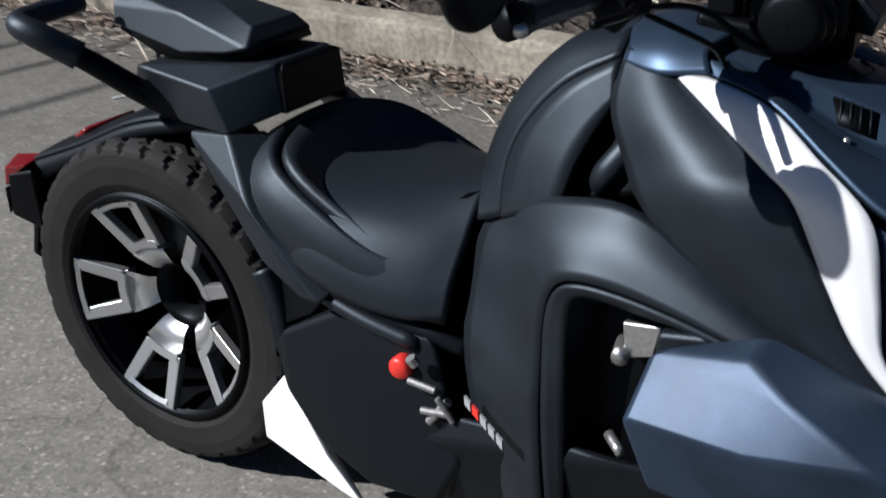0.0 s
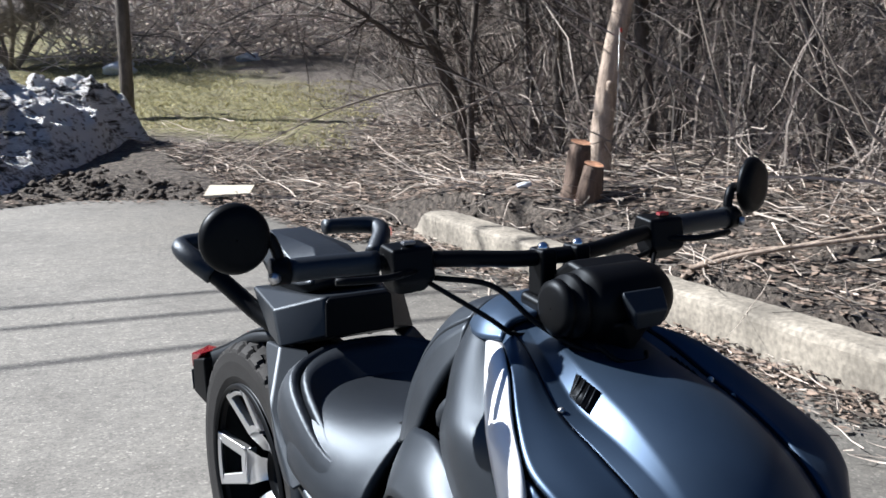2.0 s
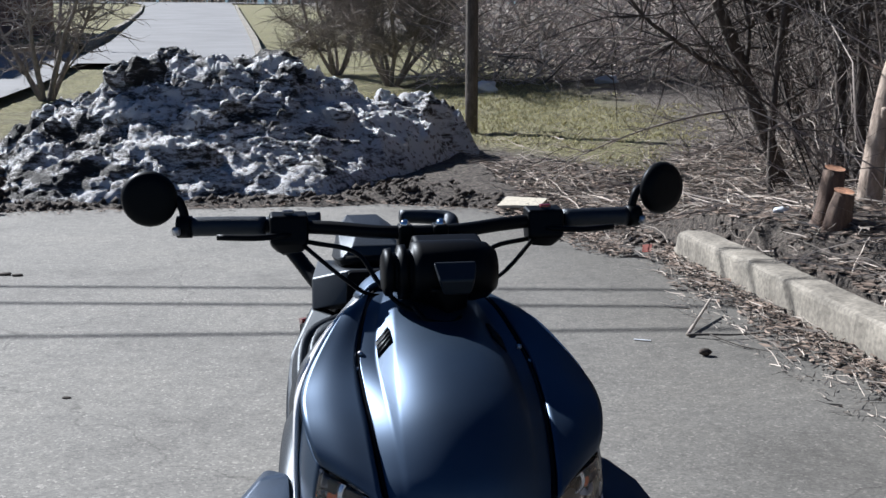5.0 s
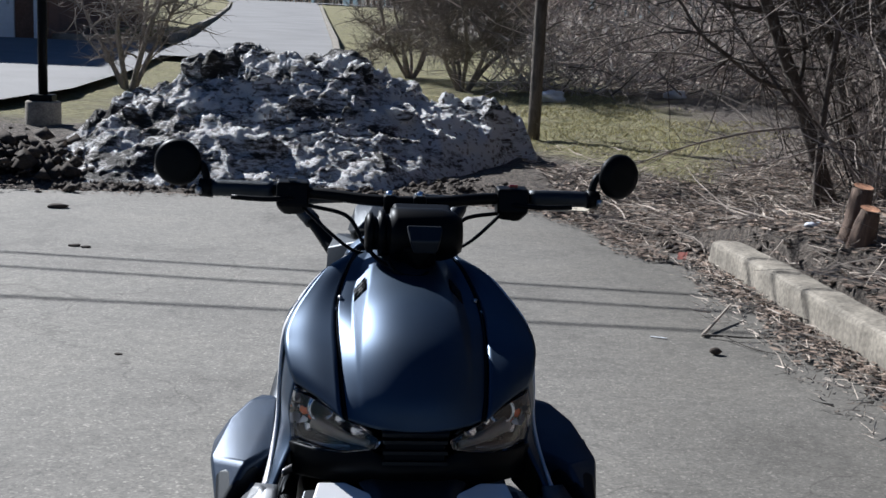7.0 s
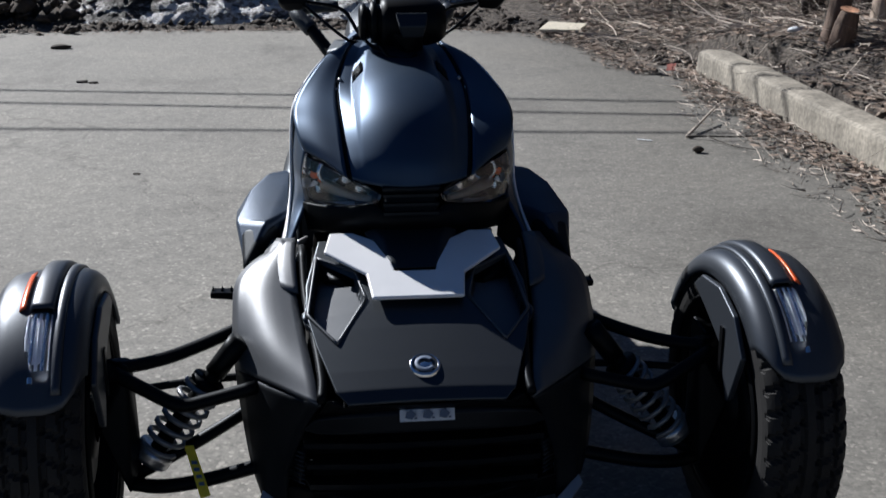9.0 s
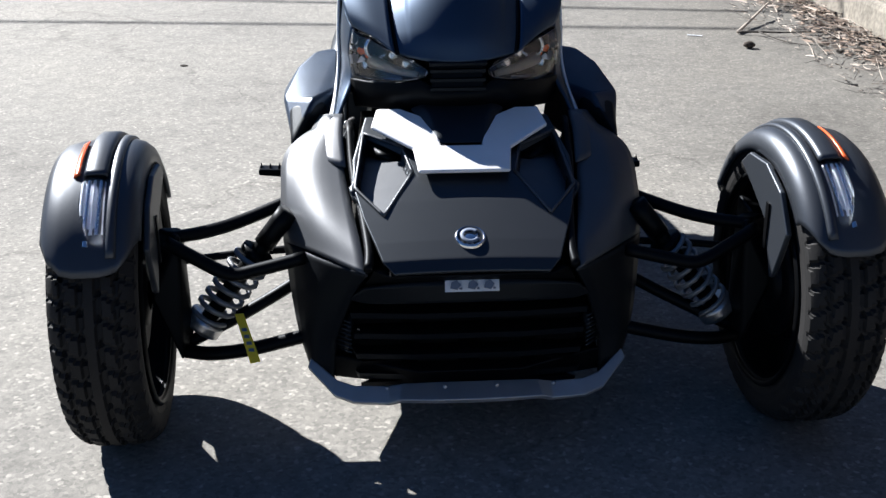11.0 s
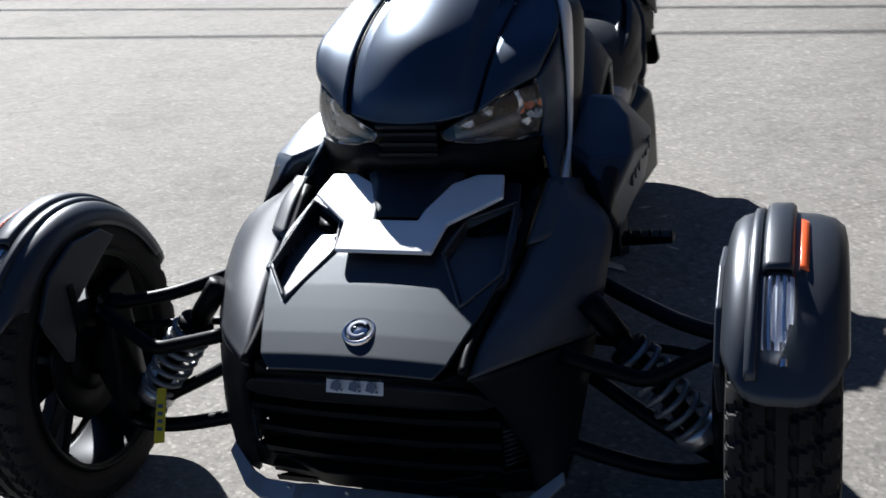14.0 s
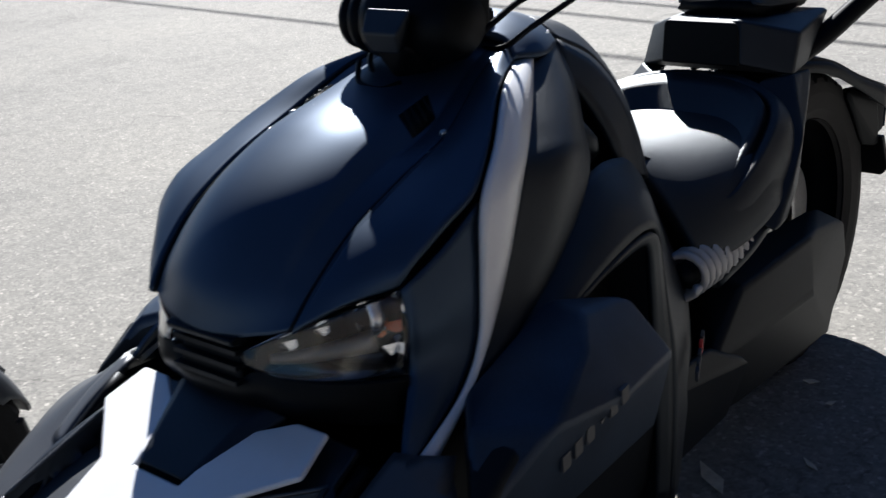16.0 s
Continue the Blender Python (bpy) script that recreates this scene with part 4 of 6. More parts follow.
BARK = bark_material("stump_bark", (0.05, 0.034, 0.026), (0.17, 0.12, 0.09))
PALEBARK = bark_material("pale_bark", (0.15, 0.115, 0.09), (0.5, 0.41, 0.33), 24)
GREYBARK = bark_material("grey_bark", (0.12, 0.103, 0.092), (0.36, 0.32, 0.285))
DARKBARK = bark_material("dark_bark", (0.03, 0.025, 0.02), (0.12, 0.1, 0.085))
CUTWOOD = material("cut_wood", (0.38, 0.2, 0.115), 0.85, grain=0.35, grain_scale=90, stain=0.4, stain_scale=30)
PALEWOOD = material("weathered_board", (0.5, 0.46, 0.37), 0.85, grain=0.2, grain_scale=50)
BRICK = material("brown_brick", (0.16, 0.09, 0.06), 0.9, grain=0.25, grain_scale=25, stain=0.2, stain_scale=1.2)

build_ground()
build_kerb()
build_far_road()
build_snow()
build_building()
build_poles()
build_cables()
build_stumps()
build_trees()


# ---- the three-wheeled motorcycle ----
bike = empty("three_wheeled_motorcycle", (0, 0.85, 0), "matte black three-wheeled motorcycle with white trim, parked on asphalt", "motorcycle")
REAR, FRONT = (-0.032, 1.74, 0.322), (0.668, 0.022, 0.288)


def turned(ob, m):
    """Moves a part and all its sub-parts by a matrix."""
    ob.data.transform(m)
    for child in ob.children:
        turned(child, m)


def steered(ob, side, degrees=2.2):
    """Turns a front wheel or its mudguard a little about its upright axis."""
    at = Matrix.Translation((FRONT[0] * side, FRONT[1], 0))
    turned(ob, Matrix.Translation((-0.008, 0, 0)) @ at @ Matrix.Rotation(radians(degrees), 4, "Z") @ at.inverted())


def tyre_mesh(c, width, radius, inner, waves, ribs, side=1, sway=0.17, deep=0.009, cuts=0.62):
    """A tyre with wavy grooves round its tread and cuts across its shoulders."""
    w = width / 2
    bm = bmesh.new()
    flank = [(-w * 0.80, inner), (-w * 0.9, inner + 0.006), (-w * 0.98, inner + 0.025), (-w, inner + (radius - inner) * 0.55), (-w * 0.985, radius - 0.028)]
    steps = ribs * 8
    tread = []
    for k in range(steps + 1):
        u = -1 + 2 * k / steps
        tread.append((u * w * 0.965, radius - 0.02 * abs(u) ** 4.5))
    prof = flank + tread + [(-x, r) for x, r in reversed(flank)]
    n = waves * 8
    rings = []
    for i in range(n):
        a = 2 * math.pi * i / n
        ring = []
        for k, (x, r) in enumerate(prof):
            u = x / w
            rr = r
            if 5 <= k < 5 + len(tread):
                wave = math.cos(2 * math.pi * (u * ribs / 2 + sway * math.sin(waves * a)))
                if wave < -0.55 and abs(u) < 0.8:
                    rr -= deep
                if abs(u) > cuts and (i + int(3 * u * ribs / 2)) % 8 < 2:
                    rr -= 0.007
            ring.append(bm.verts.new(((c[0] + x) * side, c[1] + rr * math.cos(a), c[2] + rr * math.sin(a))))
        rings.append(ring)
    for i in range(n):
        p, q = rings[i], rings[(i + 1) % n]
        for k in range(len(prof) - 1):
            bm.faces.new((p[k], p[k + 1], q[k + 1], q[k]))
    bmesh.ops.recalc_face_normals(bm, faces=bm.faces)
    return bm


def spoke_pair(c, angle, r0, r1, x0, x1, open0, open1, wide, deep, side=1):
    """A forked spoke: two flat bars that spread from the hub to the rim."""
    bm = bmesh.new()
    for s in (-1, 1):
        a0, a1 = angle + s * open0, angle + s * open1
        ring = []
        for a, r, x, w in ((a0, r0, x0, wide * 1.15), (a1, r1, x1, wide)):
            t = Vector((0, -math.sin(a), math.cos(a)))
            p = Vector((c[0] + x, c[1] + r * math.cos(a), c[2] + r * math.sin(a)))
            for u, d in ((-0.5, 0), (0.5, 0), (0.5, deep), (-0.5, deep)):
                q = p + t * w * u
                ring.append(bm.verts.new(((q.x + d) * side, q.y, q.z)))
        for f in ((0, 1, 5, 4), (1, 2, 6, 5), (2, 3, 7, 6), (3, 0, 4, 7), (3, 2, 1, 0), (4, 5, 6, 7)):
            bm.faces.new([ring[k] for k in f])
    bmesh.ops.recalc_face_normals(bm, faces=bm.faces)
    return bm


def rear_wheel():
    c = REAR
    wheel = part("rear_wheel", spun([(-0.112, 0.208), (-0.12, 0.214), (-0.112, 0.222), (-0.095, 0.224), (-0.06, 0.20), (0.06, 0.20), (0.095, 0.224), (0.112, 0.215)], c, n=72), BLACK, bike, "machined alloy wheel with forked spokes")
    part("tyre", tyre_mesh(c, 0.25, 0.318, 0.212, 34, 6), RUBBER, wheel, "wide black tyre with grooved tread", smooth=False)
    part("wheel_well", spun([(-0.005, 0.03), (0.0, 0.10), (0.01, 0.2)], c, n=48), BLACK, wheel)
    for k in range(5):
        a = radians(-3 + 72 * k)
        spoke = part("spoke", spoke_pair(c, a, 0.112, 0.212, -0.088, -0.122, radians(15.5), radians(15), 0.024, 0.02), ALLOY, wheel, smooth=False, bevel=0.003)
        part("spoke_bridge", spun([(-0.068, 0.103), (-0.088, 0.107), (-0.092, 0.121), (-0.07, 0.122)], c, math.degrees(a) - 20, math.degrees(a) + 20, n=8), ALLOY, spoke, smooth=False)
        part("spoke_petal", spun([(0.0, 0.044), (-0.03, 0.05), (-0.062, 0.07), (-0.084, 0.107), (-0.06, 0.107)], c, math.degrees(a) - 24, math.degrees(a) + 24, n=10), ALLOY, spoke)
        part("rim_ledge", spun([(-0.112, 0.197), (-0.117, 0.205)], c, math.degrees(a) - 14, math.degrees(a) + 14, n=6), ALLOY, spoke, smooth=False, thick=0.006)
    part("hub_cone", spun([(0.03, 0.036), (-0.025, 0.042), (-0.035, 0.052), (-0.05, 0.062), (-0.02, 0.066)], c, n=48), BLACK, wheel)
    ring = part("hub_ring", spun([(0.01, 0.001), (0.008, 0.034), (0.02, 0.036)], c, n=24), BLACK, wheel)
    part("hub_mark", spun([(0.006, 0.024), (0.004, 0.032)], c, 150, 215, n=8), RED, ring, "red hub marking", thick=0.002)
    part("rim_lip", spun([(-0.121, 0.207), (-0.128, 0.213), (-0.121, 0.220)], c, n=72), BLACK, wheel)
    part("brake_disc", spun([(0.06, 0.05), (0.06, 0.125), (0.066, 0.125), (0.066, 0.05)], c, n=48), STEEL, wheel)
    turned(wheel, Matrix.Translation(c) @ Matrix.Diagonal((1.0, 1.045, 1.045, 1.0)) @ Matrix.Translation(c).inverted())


def front_wheel(side):
    c = FRONT
    wheel = part("front_wheel", spun([(-0.072, 0.2), (-0.078, 0.212), (-0.05, 0.205), (0.05, 0.205), (0.078, 0.214), (0.07, 0.2)], c, n=64, side=side), BLACK, bike, "black alloy wheel with silver lip")
    part("rim_lip", spun([(-0.076, 0.205), (-0.081, 0.2105), (-0.076, 0.216)], c, n=64, side=side), BLACK, wheel)
    part("tyre", tyre_mesh(c, 0.154, 0.287, 0.205, 40, 5, side, 0.04, 0.007, 0.1), RUBBER, wheel, "black front tyre with sipes", smooth=False)
    for k in range(6):
        part("spoke", spoke_pair(c, radians(10 + 60 * k), 0.045, 0.207, 0.03, 0.068, radians(16), radians(9), 0.024, -0.03, side), BLACK if k % 2 else PLASTIC_DARK, wheel, smooth=False, bevel=0.003)
    part("hub", spun([(-0.06, 0.03), (-0.055, 0.06), (0.03, 0.07), (0.045, 0.05), (0.05, 0.001)], c, n=32, side=side), BLACK, wheel)
    part("brake_disc", spun([(-0.045, 0.06), (-0.045, 0.115), (-0.039, 0.115), (-0.039, 0.06)], c, n=48, side=side), BLACK, wheel, "dark brake disc")
    part("brake_caliper", hull([(FRONT[0] + x, c[1] + y, c[2] + z) for x in (-0.075, -0.02) for y, z in ((0.07, 0.04), (0.15, 0.05), (0.14, 0.13), (0.06, 0.12))], side), BLACK, wheel, bevel=0.006)
    steered(wheel, side)


def lamp_skin(c, start, end, inner, outer, low, high, side, n=16, m=8):
    """A lamp's domed skin on the mudguard; its outer edge draws in towards the lower end."""
    bm = bmesh.new()
    rows = []
    for i in range(n + 1):
        s = i / n
        a = radians(start + (end - start) * s)
        edge = outer - 0.022 * max(0.0, (s - 0.5) / 0.5) ** 1.3
        row = []
        for k in range(m + 1):
            u = k / m
            r = low + (high - low) * (1 - abs(2 * u - 1) ** 4) * (1 - 0.5 * (2 * s - 1) ** 6)
            x = inner + (edge - inner) * u
            row.append(bm.verts.new(((c[0] + x) * side, c[1] + r * math.cos(a), c[2] + r * math.sin(a))))
        rows.append(row)
    for p, q in zip(rows, rows[1:]):
        for k in range(m):
            bm.faces.new((p[k], p[k + 1], q[k + 1], q[k]))
    bmesh.ops.recalc_face_normals(bm, faces=bm.faces)
    return bm


def fender(side):
    """A close mudguard, round in section, with a raised rib that carries the signal lamp and a reflector."""
    c = FRONT
    prof = [(0.082, 0.245), (0.086, 0.266), (0.082, 0.283), (0.068, 0.295), (0.045, 0.301), (0.022, 0.303), (-0.02, 0.305), (-0.042, 0.305), (-0.046, 0.302), (-0.05, 0.303), (-0.066, 0.298), (-0.078, 0.288), (-0.084, 0.272), (-0.085, 0.258)]
    f = part("front_fender", spun(prof, c, 12, 150, n=46, side=side, rounded=16), FENDER, bike, "satin dark grey mudguard", thick=0.006)
    part("fender_step", spun([(-0.032, 0.304), (-0.035, 0.311), (-0.047, 0.309), (-0.051, 0.302)], c, 30, 144, n=40, side=side), FENDER, f, thick=0.004)
    part("fender_rib", spun([(0.013, 0.3), (0.011, 0.314), (0.005, 0.3185), (-0.022, 0.3185), (-0.029, 0.315), (-0.032, 0.302)], c, 48, 113.5, n=30, side=side), FENDER, f, "raised grey rib", thick=0.004)
    part("reflector", spun([(0.032, 0.3018), (0.0305, 0.306), (0.0205, 0.311)], c, 88, 112, n=20, side=side), AMBER, f, "amber side reflector", thick=0.003)
    lamp = part("signal_lamp", lamp_skin(c, 113.5, 138, -0.03, 0.018, 0.296, 0.305, side), LAMP_SILVER, f, "clear ribbed signal lamp")
    for k in range(5):
        x = 0.008 - 0.0085 * k
        part("lens_rib", spun([(x + 0.003, 0.304), (x, 0.3072), (x - 0.003, 0.304)], c, 115, 136 - (7 if k == 0 else 0), n=12, side=side), CHROME if k % 2 else LAMP_SILVER, lamp)
    pane = part("lens", lamp_skin(c, 113, 139, -0.032, 0.019, 0.299, 0.3165, side), LENS, lamp)
    pane.visible_shadow = False
    part("lamp_screw", spun([(-0.004, 0.3035), (0.002, 0.3095), (0.006, 0.3035)], c, 138, 140, n=3, side=side), CHROME, lamp)
    flank = [(0.584, c[1] + y, c[2] + z) for y, z in ((-0.17, 0.16), (-0.12, 0.225), (-0.04, 0.256), (0.05, 0.25), (0.09, 0.22), (0.02, 0.19), (-0.06, 0.15), (-0.11, 0.05), (-0.125, 0.06))]
    part("fender_bracket", slab(flank, (-1, 0, 0), 0.012, side), FENDER, f, bevel=0.004, smooth=False)
    part("slot", slab([(0.571, c[1] + y, c[2] + z) for y, z in ((-0.085, 0.1), (-0.073, 0.1), (-0.07, 0.19), (-0.085, 0.19))], (-1, 0, 0), 0.003, side), BLACK, f, smooth=False)
    steered(f, side)


def suspension(side):
    def rod(name, pts, r, mat=BLACK, label=""):
        part(name, tube(pts, r, n=18, sides=10, side=side), mat, bike, label)
    rod("upper_arm", [(0.575, 0.015, 0.40), (0.52, -0.0, 0.372), (0.455, -0.012, 0.342), (0.40, -0.008, 0.348), (0.31, 0.0, 0.368)], 0.0135)
    rod("upper_arm", [(0.575, 0.03, 0.402), (0.5, 0.075, 0.398), (0.43, 0.12, 0.405), (0.30, 0.18, 0.44)], 0.0135)
    rod("tie_rod", [(0.56, 0.09, 0.33), (0.44, 0.11, 0.335), (0.3, 0.12, 0.34)], 0.008)
    rod("lower_arm", [(0.56, 0.02, 0.165), (0.5, -0.005, 0.17), (0.42, -0.008, 0.18), (0.30, 0.0, 0.205)], 0.014)
    rod("lower_arm", [(0.56, 0.04, 0.17), (0.46, 0.06, 0.215), (0.38, 0.09, 0.25), (0.3, 0.12, 0.29)], 0.013)
    part("knuckle", hull([(x, 0.045 + y, z) for x, y, z in ((0.55, -0.03, 0.41), (0.55, 0.03, 0.41), (0.6, 0.0, 0.42), (0.56, -0.05, 0.15), (0.56, 0.05, 0.15), (0.61, 0.05, 0.29), (0.61, -0.05, 0.29), (0.54, 0.0, 0.2))], side), BLACK, bike, bevel=0.008)
    a, b = (0.352 * side, 0.07, 0.425), (0.53 * side, 0.06, 0.195)
    va, vb = Vector(a), Vector(b)
    damper = part("shock_absorber", tube([va, vb], 0.017, n=6, sides=12), BLACK, bike, "black damper with a coil spring")
    part("spring", coil(va.lerp(vb, 0.34), va.lerp(vb, 0.9), 0.036, 0.0056, 6.5), SPRING, damper, "grey coil spring")
    part("spring_seat", tube([va.lerp(vb, 0.9), va.lerp(vb, 0.99)], 0.04, n=4, sides=18), STEEL, damper)
    part("spring_seat", tube([va.lerp(vb, 0.30), va.lerp(vb, 0.34)], 0.034, n=4, sides=18), BLACK, damper)
    part("reservoir", tube([va.lerp(vb, -0.05), va.lerp(vb, 0.24)], 0.021, n=4, sides=14), BLACK, damper)
    peg = part("foot_peg", hull([(0.33, 0.42, 0.385), (0.33, 0.42, 0.405), (0.33, 0.455, 0.405), (0.33, 0.455, 0.385), (0.43, 0.41, 0.398), (0.43, 0.41, 0.412), (0.43, 0.445, 0.412), (0.43, 0.445, 0.398)], side), BLACK, bike, bevel=0.003)
    for k in range(5):
        x = 0.34 + 0.02 * k
        part("tooth", hull([(x, 0.415, 0.40), (x + 0.01, 0.415, 0.40), (x, 0.445, 0.40), (x + 0.01, 0.445, 0.40), (x + 0.005, 0.43, 0.422)], side), BLACK, peg, smooth=False)


SEAM = [(0.118, 0.250, 0.705), (0.125, 0.285, 0.742), (0.131, 0.345, 0.787), (0.136, 0.43, 0.825), (0.134, 0.53, 0.858), (0.112, 0.63, 0.903), (0.083, 0.725, 0.924)]
SHOULDER = [(0.206, 0.338, 0.743), (0.221, 0.358, 0.766), (0.231, 0.40, 0.793), (0.228, 0.46, 0.815), (0.20, 0.53, 0.853), (0.157, 0.61, 0.893), (0.104, 0.706, 0.905)]
STRIPE_IN = [(0.104, 0.706, 0.903), (0.157, 0.612, 0.894), (0.20, 0.535, 0.855), (0.230, 0.462, 0.805), (0.238, 0.440, 0.72), (0.239, 0.425, 0.645), (0.244, 0.375, 0.598), (0.251, 0.285, 0.562)]
STRIPE_OUT = [(0.104, 0.749, 0.9), (0.157, 0.668, 0.866), (0.199, 0.597, 0.833), (0.222, 0.55, 0.806), (0.229, 0.502, 0.718), (0.231, 0.458, 0.645), (0.241, 0.392, 0.588), (0.256, 0.302, 0.545)]


def bonnet_skin(centre):
    """An arched skin between the two seams, with a flute beside each seam that tapers out towards the nose."""
    n, m = 64, 90
    mid, edge = glide(centre, n), glide(SEAM, n)
    sunk = [(0.22, 0.0), (0.3, 0.003), (0.42, 0.01), (0.52, 0.016), (0.62, 0.007), (0.72, 0.001)]
    start = [(0.22, 0.76), (0.32, 0.72), (0.42, 0.64), (0.52, 0.57), (0.72, 0.57)]
    bm = bmesh.new()
    rows = []
    for c, e in zip(mid, edge):
        row = []
        for i in range(m + 1):
            u = -1 + 2 * i / m
            a = abs(u)
            x, y = e.x * u, c.y + (e.y - c.y) * a * a
            z = c.z - (c.z - e.z) * a ** 2.2
            s, low = along(start, y), 0.8
            f = 0.0 if a < s else ((a - s) / (low - s) if a < low else (1 - a) / (1 - low))
            row.append(bm.verts.new((x, y, z - along(sunk, y) * f)))
        rows.append(row)
    for a, b in zip(rows, rows[1:]):
        for i in range(m):
            bm.faces.new((a[i], a[i + 1], b[i + 1], b[i]))
    return bm


def along(table, v):
    for (a, p), (b, q) in zip(table, table[1:]):
        if v <= b:
            return p + (q - p) * max(0.0, (v - a) / (b - a))
    return table[-1][1]


def upper_body():
    centre = [(0, 0.216, 0.69), (0, 0.236, 0.752), (0, 0.305, 0.826), (0, 0.41, 0.876), (0, 0.52, 0.9), (0, 0.62, 0.918), (0, 0.72, 0.936)]
    bonnet = part("bonnet", bonnet_skin(centre), PAINT, bike, "satin blue-black bonnet over the tank", thick=0.008)
    part("bonnet_cap", sheet([[(-0.11, 0.70, 0.906), (-0.113, 0.765, 0.897), (-0.088, 0.825, 0.9)], [(-0.085, 0.715, 0.926), (-0.092, 0.77, 0.922), (-0.075, 0.825, 0.915)], [(-0.045, 0.7, 0.938), (-0.048, 0.77, 0.944), (-0.038, 0.838, 0.928)], [(0.0, 0.69, 0.944), (0.0, 0.77, 0.95), (0.0, 0.845, 0.932)], [(0.045, 0.7, 0.938), (0.048, 0.77, 0.944), (0.038, 0.838, 0.928)], [(0.085, 0.715, 0.926), (0.092, 0.77, 0.922), (0.075, 0.825, 0.915)], [(0.11, 0.70, 0.906), (0.113, 0.765, 0.897), (0.088, 0.825, 0.9)]], 16, 25), PAINT, bike, "satin blue-black filler cover", thick=0.01)
    for side in (1, -1):
        low = [(x, y, z - 0.004) for x, y, z in SEAM]
        mid = []
        for a, b in zip(SEAM, SHOULDER):
            k = min(1.0, (Vector(a) - Vector(b)).length / 0.1) ** 1.5
            mid.append(((a[0] + b[0]) / 2 + 0.004 * k, (a[1] + b[1]) / 2 - 0.001 * k, (a[2] + b[2]) / 2 + 0.003 * k))
        part("side_panel", sheet([[(x + 0.006, y, z) for x, y, z in low], mid, SHOULDER], 36, 12, side), PAINT, bike, "satin blue-black side panel", thick=0.008)
        front = [(0.211, 0.338, 0.738), (0.219, 0.336, 0.69), (0.214, 0.334, 0.638), (0.236, 0.292, 0.592), (0.247, 0.272, 0.566)]
        back = [(0.230, 0.462, 0.803), (0.238, 0.440, 0.72), (0.239, 0.425, 0.645), (0.245, 0.37, 0.596), (0.251, 0.288, 0.561)]
        part("lamp_cheek", band(front, back, 0.006, n=24, side=side), PAINT, bike, thick=0.006)
        part("white_stripe", sheet([[(x + 0.007, y, z + 0.003) for x, y, z in STRIPE_IN], [((a[0] + b[0]) / 2 + 0.013, (a[1] + b[1]) / 2, (a[2] + b[2]) / 2 + 0.004) for a, b in zip(STRIPE_IN, STRIPE_OUT)], [(x + 0.009, y, z + 0.003) for x, y, z in STRIPE_OUT]], 40, 7, side), WHITE, bike, "glossy white trim strip", thick=0.006)
        part("seam_strip", tube([(x + 0.002, y, z - 0.002) for x, y, z in SEAM], 0.0042, n=30, sides=6, side=side), BLACK, bike)
        # small louvre in the bonnet and two bolts beside the seam
        vent = part("louvre", slab([(0.080, 0.505, 0.876), (0.104, 0.50, 0.851), (0.104, 0.545, 0.866), (0.082, 0.56, 0.889)], (0.3, -0.3, 0.9), 0.006, side), BLACK, bike, "black louvre")
        for k in range(4):
            y = 0.512 + 0.012 * k
            part("louvre_bar", tube([(0.084, y, 0.884 + (y - 0.512) * 0.25), (0.104, y - 0.006, 0.861 + (y - 0.512) * 0.25)], 0.0018, n=3, sides=5, side=side), PLASTIC_DARK, vent)
        for p in ((0.141, 0.488, 0.842), (0.132, 0.525, 0.858)):
            bm = bmesh.new()
            bmesh.ops.create_icosphere(bm, subdivisions=2, radius=0.0052)
            bmesh.ops.translate(bm, verts=bm.verts, vec=(p[0] * side, p[1], p[2]))
            part("bolt", bm, STEEL, bike, "bright bolt head")


